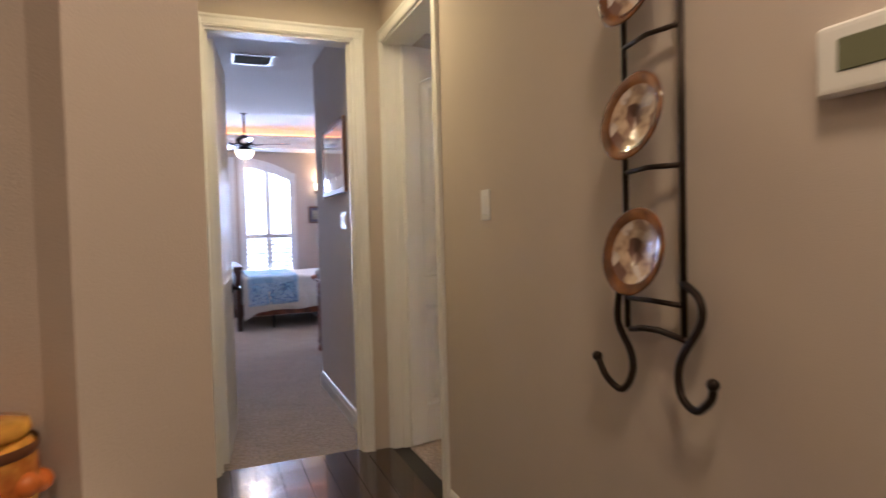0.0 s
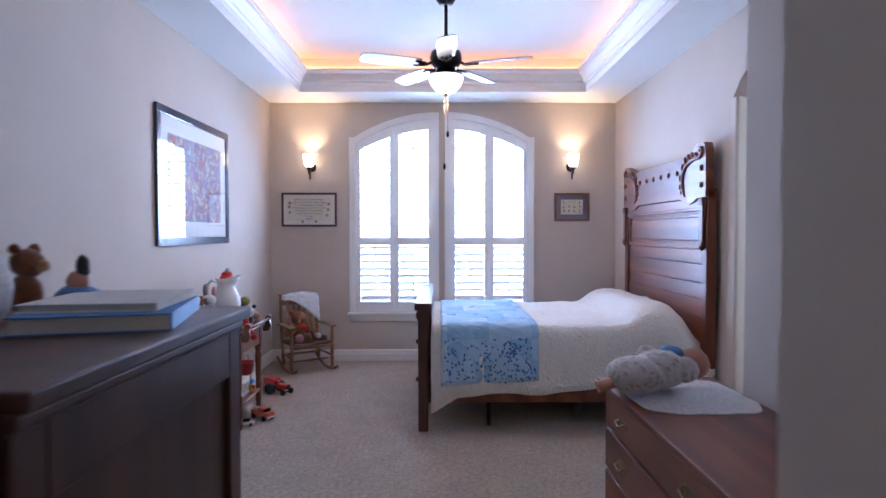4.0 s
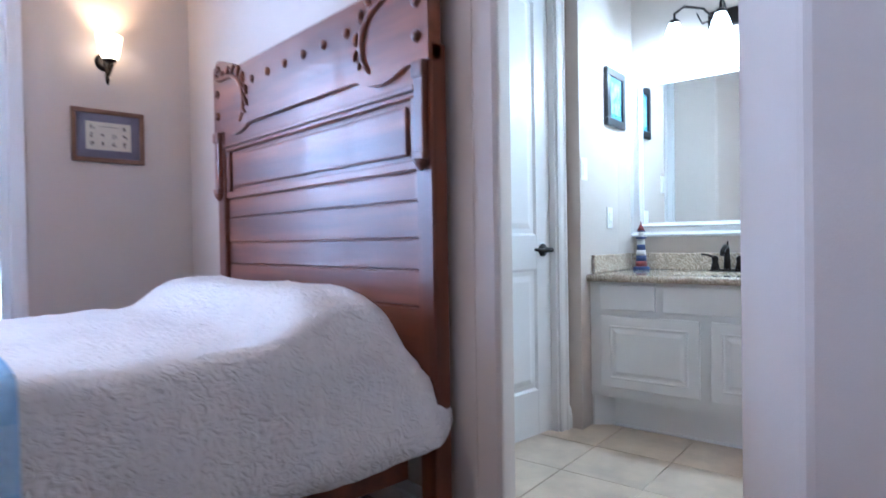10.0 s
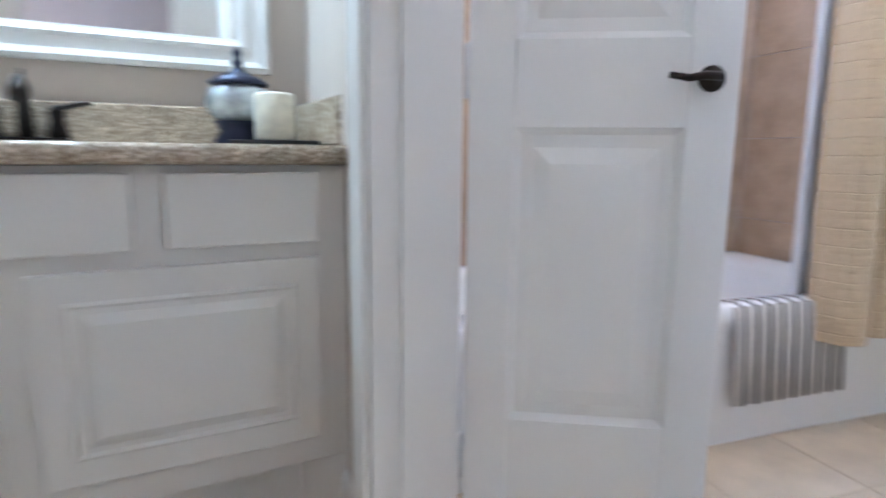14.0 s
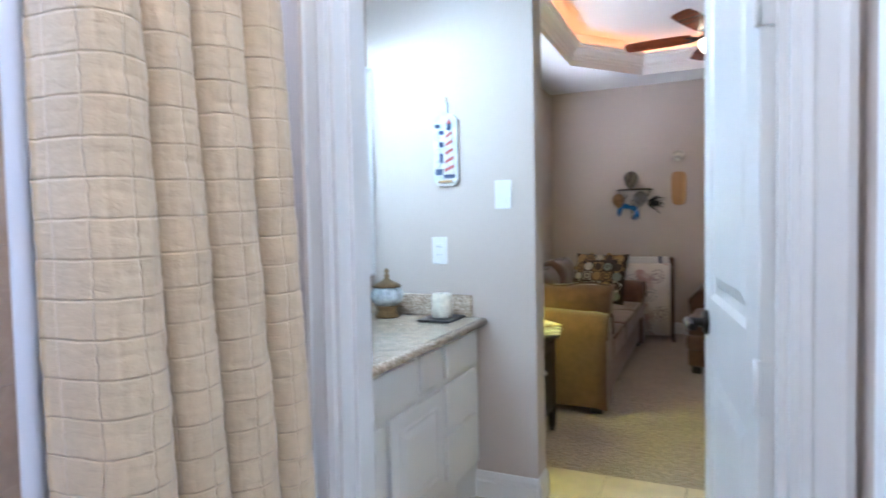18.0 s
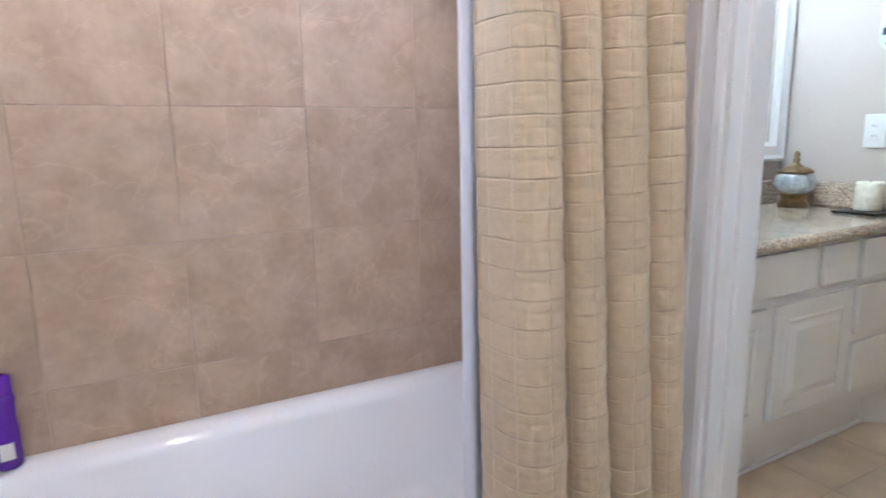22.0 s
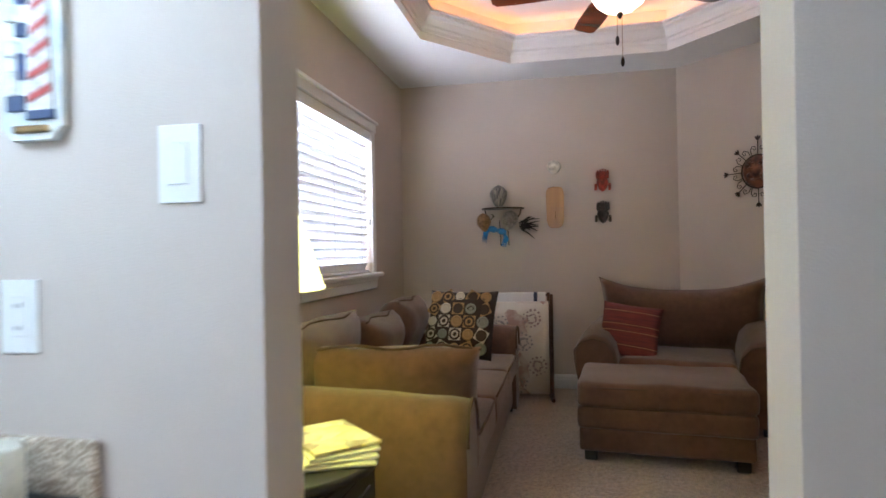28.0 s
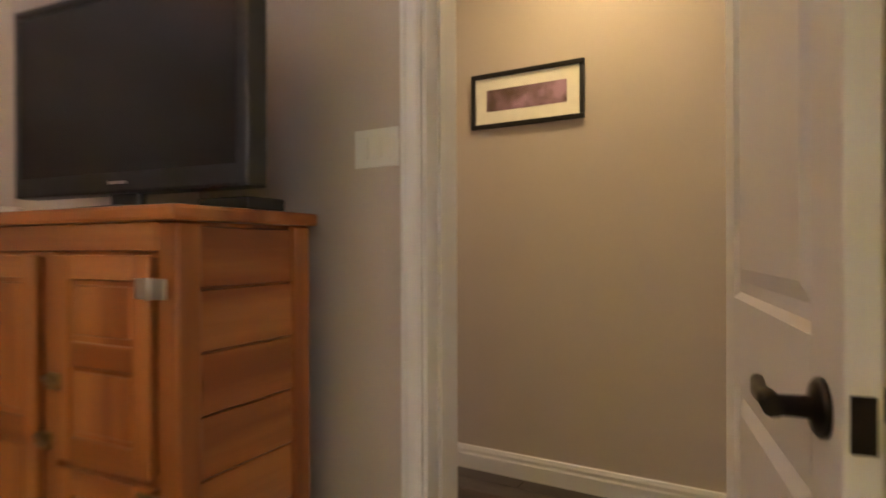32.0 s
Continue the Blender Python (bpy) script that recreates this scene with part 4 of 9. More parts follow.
plate("light_switch", 0.165, 0.117, pose(2.99, 5.93, 1.40, 0, 0, -90), "white triple switch plate on the passage wall", 3)
plate("light_switch", 0.072, 0.117, pose(3.10, 3.92, 1.41, 0, 0, -90), "white single switch plate on the hall wall")
plate("light_switch", 0.165, 0.117, pose(3.28, 4.262, 1.44, 0, 0, 90), "white triple switch plate beside the den door", 3)
plate("light_switch", 0.072, 0.117, NOOK @ pose(5.765, 10.50, 1.38), "white switch plate on the bath wall")
plate("outlet", 0.072, 0.117, NOOK @ pose(6.10, 10.50, 1.128), "white outlet above the vanity", 1, 1)
plate("light_switch", 0.075, 0.125, pose(6.085, 6.03, 1.366, 0, 0, 180), "white switch plate beside the arch")
plate("outlet", 0.075, 0.125, pose(6.396, 6.03, 1.12, 0, 0, 180), "white outlet above the vanity", 1, 1)
ob = thing("thermostat", pose(3.10, 2.50, 1.585, 0, 0, -90), "white wall thermostat with a grey display", "thermostat")
part("case", box(B(), -0.085, -0.030, -0.06, 0.085, -0.001, 0.06, 0.012, 3), PLASTIC, ob)
part("display", box(B(), -0.045, -0.032, -0.022, 0.05, -0.029, 0.032, 0.002), mat("grey_lcd", (0.16, 0.17, 0.10), 0.25), ob)


def vent(x0, y0, x1, y1):
    ob = thing("ceiling_vent", pose((x0 + x1) / 2, (y0 + y1) / 2, H), "white louvred ceiling vent", "vent")
    w, d = (x1 - x0) / 2, (y1 - y0) / 2
    bm = B()
    for a in ((-w, -d, w, -d + 0.03), (-w, d - 0.03, w, d), (-w, -d + 0.03, -w + 0.03, d - 0.03), (w - 0.03, -d + 0.03, w, d - 0.03)):
        box(bm, a[0], a[1], -0.010, a[2], a[3], -0.001, 0.002)
    part("frame", bm, TRIM, ob)
    part("backing", box(B(), -w + 0.03, -d + 0.03, -0.002, w - 0.03, d - 0.03, -0.0006), BLACK, ob)
    for k in range(9):
        y = -d + 0.045 + k * (2 * d - 0.09) / 8
        part("slat", box(B(), -w + 0.03, y - 0.009, -0.0085, w - 0.03, y + 0.009, -0.0065, rot=Matrix.Rotation(radians(35), 4, "X")), TRIM, ob)
    return ob


vent(2.33, 6.76, 2.66, 7.06)


# ---------------------------------------------------------------- ceiling fans
def fan(x, y, ztop, zblade, blade_mat, label, angle, r=0.62, chains=(0.50, 0.27), kit=0.0, wide=1.0):
    ob = thing("ceiling_fan", pose(x, y, ztop), label, "ceiling fan")
    d = zblade - ztop
    part("canopy", lathe(B(), [(0.012, -0.075), (0.05, -0.065), (0.072, -0.03), (0.075, -0.001)], 20), BRONZE, ob)
    part("downrod", tube(B(), [(0, 0, -0.07), (0, 0, d + 0.10)], 0.013, 10), BRONZE, ob)
    part("motor", lathe(B(), [(0.02, d + 0.13), (0.05, d + 0.12), (0.105, d + 0.09), (0.115, d + 0.05), (0.11, d + 0.01), (0.085, d - 0.02), (0.06, d - 0.03)], 24), BRONZE, ob)
    e = d + kit
    part("light_collar", lathe(B(), [(0.07, d - 0.03), (0.075, d - 0.05 + 0.6 * kit), (0.10 * wide, e - 0.065), (0.14 * wide, e - 0.075), (0.142 * wide, e - 0.09)], 24), BRONZE, ob)
    part("bowl", lathe(B(), [(wide * r, e - q) for r, q in ((0.142, 0.085), (0.138, 0.115), (0.115, 0.155), (0.075, 0.185), (0.03, 0.20), (0.012, 0.202))], 24), SHADE, ob, "glowing frosted glass bowl")
    part("finial", lathe(B(), [(0.012, e - 0.20), (0.018, e - 0.21), (0.010, e - 0.225), (0.004, e - 0.235)], 10), BRONZE, ob)
    for k in range(5):
        a = Matrix.Rotation(radians(angle + 72 * k), 4, "Z")
        bm = B()
        pts = [(0.19, -0.055), (0.30, -0.066), (0.52, -0.070), (r - 0.02, -0.062), (r, -0.035), (r, 0.035), (r - 0.02, 0.062), (0.52, 0.070), (0.30, 0.066), (0.19, 0.055)]
        prism(bm, pts, -0.004, 0.004, a @ Matrix.Translation((0, 0, d)) @ Matrix.Rotation(radians(11), 4, "X"))
        bl = part("blade", bm, blade_mat, ob)
        bm = B()
        tube(bm, [a @ Vector((0.09, 0, d + 0.02)), a @ Vector((0.14, 0.0, d - 0.008)), a @ Vector((0.20, 0.0, d - 0.008))], 0.011, 8)
        for s in (-1, 1):
            tube(bm, [a @ Vector((0.13, 0, d - 0.006)), a @ Vector((0.17, s * 0.03, d - 0.006 + s * 0.004)), a @ Vector((0.235, s * 0.032, d - 0.008 + s * 0.005))], 0.007, 6)
        part("blade_arm", bm, BRONZE, bl)
    for sx, l in ((-0.012, chains[0]), (0.012, chains[1])):
        bm = tube(B(), [(sx, -0.02, e - 0.20), (sx, -0.02, e - 0.20 - l)], 0.0016, 5)
        ch = part("pull_chain", bm, BRASS, ob)
        part("pull", lathe(B(), [(0.003, e - 0.20 - l), (0.009, e - 0.215 - l), (0.010, e - 0.235 - l), (0.004, e - 0.25 - l)], 10, (sx, -0.02, 0)), BRONZE, ch)
    return ob


PALEBLADE = mat("grey_blue_fan_blade", (0.30, 0.30, 0.33), 0.25, vary=0.1, noise_scale=6, coat=0.3)
REDBLADE = wood("cherry_fan_blade", (0.22, 0.055, 0.022), (0.12, 0.028, 0.012), 0.25, axis=0)
fan(2.64, 10.50, 3.06, 2.565, PALEBLADE, "bronze ceiling fan with pale blades and a glowing glass bowl", 54, wide=0.86)
fan(5.19, 3.78, 3.06, 2.565, REDBLADE, "bronze ceiling fan with cherry blades and a glowing glass bowl", -4, r=0.66, chains=(0.22, 0.11), kit=0.05)


# ---------------------------------------------------------------- wall sconces
def sconce(x):
    ob = thing("wall_sconce", pose(x, 12.51, 2.06), "lit bronze wall sconce with a frosted glass cup", "wall lamp", "sconces beside the windows")
    part("back_plate", lathe(B(), [(0.0, 0), (0.05, 0), (0.048, 0.010), (0.03, 0.018)], 18, (0, 0, 0.0), Matrix.Rotation(radians(90), 4, "X")), BRONZE, ob)
    pts = [(0, -0.01, 0.0), (0, -0.05, -0.055), (0, -0.09, -0.09), (0, -0.125, -0.07), (0, -0.115, -0.02)]
    part("arm", tube(B(), pts, 0.008, 8), BRONZE, ob)
    part("scroll", tube(B(), [(0, -0.05, -0.06), (0, -0.045, -0.11), (0, -0.07, -0.135), (0, -0.088, -0.115), (0, -0.072, -0.095)], 0.006, 8), BRONZE, ob)
    part("cup", lathe(B(), [(0.012, -0.03), (0.035, -0.02), (0.036, -0.01)], 16, (0, -0.115, 0)), BRONZE, ob)
    part("shade", lathe(B(), [(0.034, -0.012), (0.052, 0.03), (0.058, 0.08), (0.066, 0.12), (0.063, 0.118), (0.054, 0.078), (0.048, 0.03), (0.03, -0.008)], 20, (0, -0.115, 0), closed=False), SHADE, ob, "glowing frosted glass shade")
    return ob


sconce(1.235)
sconce(3.985)

# ---------------------------------------------------------------- the bed
bed = thing("bed", pose(4.44, 10.15, 0), "antique red-brown oak bed with a tall carved headboard", "bed")
W = 1.72
# local: x from the wall (0) toward the foot (negative), y along the headboard
hb = part("headboard", box(B(), -0.045, 0.06, 0.30, -0.012, W - 0.06, 1.60), BEDWOOD, bed, "tall panelled headboard with carved scrolls")
for y0 in (0.0, W - 0.085):
    part("post", box(B(), -0.075, y0, 0, -0.005, y0 + 0.085, 1.66, 0.006), BEDWOODV, hb)
for z0, z1, th in ((0.40, 0.78, 0.052), (0.785, 0.905, 0.056), (0.91, 1.015, 0.052), (1.02, 1.145, 0.056), (1.15, 1.245, 0.052)):
    part("plank", box(B(), -th, 0.085, z0, -0.044, W - 0.085, z1, 0.004), BEDWOOD, hb)
part("rail", box(B(), -0.066, 0.085, 1.25, -0.044, W - 0.085, 1.285, 0.006, 2), BEDWOOD, hb)
bm = box(B(), -0.060, 0.15, 1.305, -0.044, W - 0.15, 1.475, 0.010, 2)
part("raised_panel", bm, BEDWOOD, hb)
for a in ((0.085, 1.285, 0.125, 1.50), (W - 0.125, 1.285, W - 0.085, 1.50)):
    part("stile", box(B(), -0.064, a[0], a[1], -0.044, a[2], a[3], 0.005), BEDWOODV, hb)
bm = box(B(), -0.070, 0.085, 1.495, -0.044, W - 0.085, 1.515, 0.005)
box(bm, -0.082, 0.085, 1.515, -0.044, W - 0.085, 1.535, 0.006, 2)
box(bm, -0.070, 0.085, 1.535, -0.044, W - 0.085, 1.60, 0.003)
part("cornice", bm, BEDWOOD, hb)


def crest_top(u):
    """The upper edge of the headboard: flat in the middle, swept up to a scroll at both ends."""
    e = min(u, W - u)
    if e < 0.05:
        return 1.975 - 0.06 * (1 - e / 0.05) ** 2
    if e < 0.34:
        k = (e - 0.05) / 0.29
        return 1.975 - 0.075 * (k * k * (3 - 2 * k))
    return 1.90


def crest_low(u):
    e = min(u, W - u)
    if e < 0.12:
        return 1.60
    if e < 0.40:
        return 1.60 - 0.035 * math.sin(math.pi * (e - 0.12) / 0.28)
    return 1.605


bm = B()
n = 56
cols = []
for k in range(n + 1):
    u = W * k / n
    lo, hi = crest_low(u), crest_top(u)
    cols.append([bm.verts.new((x, u, z)) for x, z in ((-0.088, lo), (-0.088, hi), (-0.03, hi), (-0.03, lo))])
for a, b in zip(cols, cols[1:]):
    for j in range(4):
        bm.faces.new((a[j], a[(j + 1) % 4], b[(j + 1) % 4], b[j]))
bm.faces.new(cols[0])
bm.faces.new(cols[-1][::-1])
crest = part("crest", bm, BEDWOOD, hb, "carved crest board with bosses")
for u in [0.46 + 0.16 * k for k in range(6)]:
    part("boss", ball(B(), (-0.089, u, 1.80), 0.020, 0.8, 1, 1, 2), BEDWOODV, hb)
for u in (0.055, W - 0.055):
    for z in (1.80, 1.685):
        part("boss", ball(B(), (-0.089, u, z), 0.022, 0.8, 1, 1, 2), BEDWOODV, hb)


def carving(flip):
    """An acanthus spray that runs round from the scroll at the corner and down."""
    def at(u, z, x=-0.092):
        return Vector((x, (W - u) if flip else u, z))
    bm = B()
    path = [(0.075, 1.945), (0.05, 1.925), (0.062, 1.895), (0.095, 1.885)]
    tube(bm, [at(*p) for p in [(0.085, 1.915), (0.075, 1.935), (0.052, 1.935), (0.040, 1.91), (0.055, 1.88), (0.10, 1.870), (0.16, 1.870), (0.23, 1.862), (0.30, 1.835), (0.345, 1.79), (0.365, 1.73), (0.355, 1.67), (0.32, 1.62)]], 0.013, 8,
         [0.9, 1, 1, 1, 1, 1, 1, 1.05, 1.1, 1.1, 1.0, 0.8, 0.4])
    for u, z, a, s in ((0.13, 1.895, 70, 1.0), (0.19, 1.90, 60, 1.1), (0.25, 1.892, 50, 1.15), (0.31, 1.87, 35, 1.2), (0.36, 1.83, 10, 1.1), (0.395, 1.76, -15, 1.0), (0.40, 1.70, -30, 0.85), (0.375, 1.66, -50, 0.7)):
        r = Matrix.Rotation(radians(a * (1 if flip else -1)), 4, "X")
        for j in (-1, 0, 1):
            ball(bm, at(u, z + 0.004 * j, -0.094), 0.026 * s, 0.5, 0.34, 1.0, 1, r @ Matrix.Rotation(radians(24 * j), 4, "X"))
    ball(bm, at(0.068, 1.918, -0.098), 0.013, 0.8, 1, 1, 2)
    return bm


part("carved_spray", carving(False), BEDWOODV, hb, "carved acanthus spray")
part("carved_spray", carving(True), BEDWOODV, hb, "carved acanthus spray")
for y0 in (0.018, W - 0.067):
    bm = box(B(), -0.098, y0, 1.28, -0.074, y0 + 0.049, 1.56, 0.008, 2)
    box(bm, -0.106, y0 - 0.006, 1.545, -0.074, y0 + 0.055, 1.60, 0.010, 2)
    box(bm, -0.106, y0 - 0.006, 1.275, -0.074, y0 + 0.055, 1.305, 0.008, 2)
    lathe(bm, [(0.005, 1.24), (0.022, 1.262), (0.026, 1.278)], 8, (-0.088, y0 + 0.0245, 0))
    part("pilaster", bm, BEDWOODV, hb)
# side rails, footboard
for y0 in (0.14, W - 0.175):
    part("side_rail", box(B(), -1.94, y0, 0.19, -0.08, y0 + 0.03, 0.36, 0.004), BEDWOOD, bed)
fb = part("footboard", box(B(), -1.975, 0.16, 0.22, -1.945, W - 0.16, 0.80, 0.004), DARKWOOD, bed, "low footboard with a broad cap")
for y0 in (0.10, W - 0.17):
    part("post", box(B(), -1.995, y0, 0.0, -1.925, y0 + 0.07, 0.84, 0.006), DARKWOOD, fb)
part("cap", box(B(), -2.02, 0.085, 0.835, -1.90, W - 0.085, 0.885, 0.012, 2), DARKWOOD, fb)
part("roll", tube(B(), [(-1.96, 0.09, 0.80), (-1.96, W - 0.09, 0.80)], 0.05, 14), DARKWOOD, fb)
for z in (0.36, 0.62):
    part("ring", tube(B(), [(-2.0, 0.10, z), (-2.0, 0.165, z)], 0.012, 8), DARKWOOD, fb)
part("caster_bar", box(B(), -0.9, 0.2, 0.10, -0.86, W - 0.2, 0.14), BLACK, bed)
for xx, yy in ((-1.5, 0.25), (-0.35, 0.25)):
    part("frame_leg", tube(B(), [(xx, yy, 0.0), (xx, yy, 0.20)], 0.016, 8), BLACK, bed)
part("slat_bed", box(B(), -1.93, 0.18, 0.20, -0.09, W - 0.18, 0.24), DARKWOOD, bed)


def cover(x0, x1, inset, nx, hang, name, material, label, category, fold=0.0, wrinkle=0.012, seed=0.0):
    """Cloth laid over the mattress from side to side; x along the bed in the room, hang(x): the hem on the near side."""
    ob = B()
    y0, y1 = 10.30, 11.72
    rows = []
    for i in range(nx + 1):
        x = x0 + (x1 - x0) * i / nx
        pill = math.exp(-((x - 4.12) / 0.20) ** 4) * 0.15
        top = 0.715 + inset + pill * 0.9
        if x > 4.22:
            top -= (x - 4.22) * 0.9
        row = []
        hem = hang(x)
        flat = 0.715 + inset
        side_top = flat + (top - flat) * 0.72
        flare = 0.030 + 0.115 * max(0, (x - 3.8) / 0.6) * (1 if x < 4.25 else 1 - 0.3 * ((x - 4.25) / 0.18) ** 2) + 0.04 * max(0, (2.9 - x) / 0.4)
        prof = []
        for k in range(8):
            s = k / 7
            prof.append((y0 - 0.035 - inset - flare * (1 - s) ** (0.75 - 0.42 * min(1.0, max(0.0, (x - 3.9) / 0.4))) + 0.012 * math.sin(x * 17 + seed) * (1 - s), hem + (side_top - 0.05 - hem) * s))
        for k in range(1, 4):
            a = radians(90 * k / 4)
            prof.append((y0 - 0.035 - inset + 0.07 * (1 - math.cos(a)), side_top - 0.05 + 0.05 * math.sin(a)))
        for k in range(17):
            y = y0 + 0.04 + (y1 - y0 - 0.08) * k / 16
            edge = min(1.0, min(y - y0, y1 - y) / 0.22)
            prof.append((y, flat + (top - flat) * (0.72 + 0.28 * math.sin(1.5708 * edge))))
        prof.append((y1 + 0.03, side_top - 0.05))
        prof.append((y1 + 0.06, 0.45))
        for y, z in prof:
            w = wrinkle * noise.noise(Vector((x * 7 + seed, y * 7, z * 5))) + wrinkle * 0.5 * noise.noise(Vector((x * 23, y * 23, z * 19 + seed)))
            side = z < side_top - 0.07 and y < 10.4
            row.append(ob.verts.new((x, y - (w * 1.3 if side else 0), z + (0 if side else w))))
        rows.append(row)
    for a, b in zip(rows, rows[1:]):
        for k in range(len(a) - 1):
            f = ob.faces.new((a[k], b[k], b[k + 1], a[k + 1]))
            f.smooth = True
    o = part(name, ob, material)
    md = o.modifiers.new("thickness", "SOLIDIFY")
    md.thickness, md.offset = 0.008 + fold, -1
    return tagged(o, label, category)


tagged(part("mattress", box(B(), 2.53, 10.31, 0.24, 4.34, 11.71, 0.695, 0.05, 3), QUILT), "white mattress under the bedspread", "mattress")
cover(2.535, 4.43, 0.012, 80, lambda x: 0.25 + 0.09 * max(0.0, (x - 2.6) / 1.8) ** 1.5 - 0.10 * max(0.0, (2.72 - x) / 0.2) + 0.012 * math.sin(x * 9) + 0.13 * (1 - math.sqrt(max(0.0, 1 - max(0.0, (x - 4.28) / 0.18) ** 2))), "bedspread", QUILT, "white quilted cotton bedspread draped over the bed", "bedspread", wrinkle=0.016)
cover(2.60, 3.265, 0.030, 30, lambda x: 0.335 + 0.04 * (x - 2.6), "quilt", BLUEQUILT, "folded blue and white patchwork quilt across the bed's foot", "quilt", 0.006, 0.008, seed=3.0)

# printed flowers on the folded quilt, in sprays of three or four
rnd = random.Random(5)
flower_meshes = []
for r in (0.007, 0.010, 0.013):
    bm = B()
    bm.faces.new([bm.verts.new((r * (0.78 + 0.22 * math.cos(5 * q)) * math.cos(q), 0.8 * r * (0.78 + 0.22 * math.cos(5 * q)) * math.sin(q), 0.0)) for q in [2 * math.pi * j / 20 for j in range(20)]])
    me = bpy.data.meshes.new("flower")
    bm.to_mesh(me)
    bm.free()
    me.materials.append(BLUEDARK if r < 0.012 else BLUEMID)
    flower_meshes.append(me)
quilt = bpy.data.objects["quilt"]
bpy.context.view_layer.update()
quilt_shape = quilt.evaluated_get(bpy.context.evaluated_depsgraph_get())
for k in range(84):
    cx, cs = rnd.uniform(2.64, 3.23), (k % 12) / 12
    for j in range(rnd.choice((3, 4, 4, 5))):
        x = min(3.245, max(2.62, cx + rnd.uniform(-0.035, 0.035)))
        if cs < 0.6:
            start, ray = Vector((x, 9.9, 0.38 + 0.40 * cs + rnd.uniform(-0.035, 0.035))), Vector((0, 1, 0))
        else:
            start, ray = Vector((x, 10.32 + 2.6 * (cs - 0.6) + rnd.uniform(-0.05, 0.05), 1.0)), Vector((0, 0, -1))
        hit, p, nrm, _ = quilt_shape.ray_cast(start, ray)
        if not hit:
            continue
        if nrm.dot(ray) > 0:
            nrm = -nrm
        ob = new("flower", rnd.choice(flower_meshes))
        ob.matrix_world = Matrix.Translation(p + 0.0025 * nrm) @ nrm.to_track_quat("Z", "Y").to_matrix().to_4x4() @ Matrix.Rotation(rnd.uniform(0, 6.28), 4, "Z")
        ob.parent = quilt


# ================================================================ the bath
def raised_front(bm, y0, z0, y1, z1, x, t=0.018, inset=0.055, plain=False):
    """A cabinet front in the plane x, its face toward -x."""
    box(bm, x - t, y0, z0, x, y1, z1, 0.004, 2)
    if plain:
        return bm
    f = x - t
    a = [(y0 + inset, z0 + inset), (y1 - inset, z0 + inset), (y1 - inset, z1 - inset), (y0 + inset, z1 - inset)]
    def ring(g, xx):
        return [bm.verts.new((xx, y + g * (1 if k in (0, 3) else -1), z + g * (1 if k < 2 else -1))) for k, (y, z) in enumerate(a)]
    rr = [ring(-0.006, f - 0.0004), ring(0.0, f - 0.006), ring(0.006, f - 0.0005), ring(0.016, f - 0.0005), ring(0.034, f - 0.009)]
    for p, q in zip(rr, rr[1:]):
        for k in range(4):
            bm.faces.new((p[k], p[(k + 1) % 4], q[(k + 1) % 4], q[k]))
    bm.faces.new(rr[-1])
    return bm


CAB = mat("white_cabinet_paint", (0.77, 0.75, 0.71), 0.38, vary=0.015, noise_scale=4, bump=0.03, bump_scale=50)


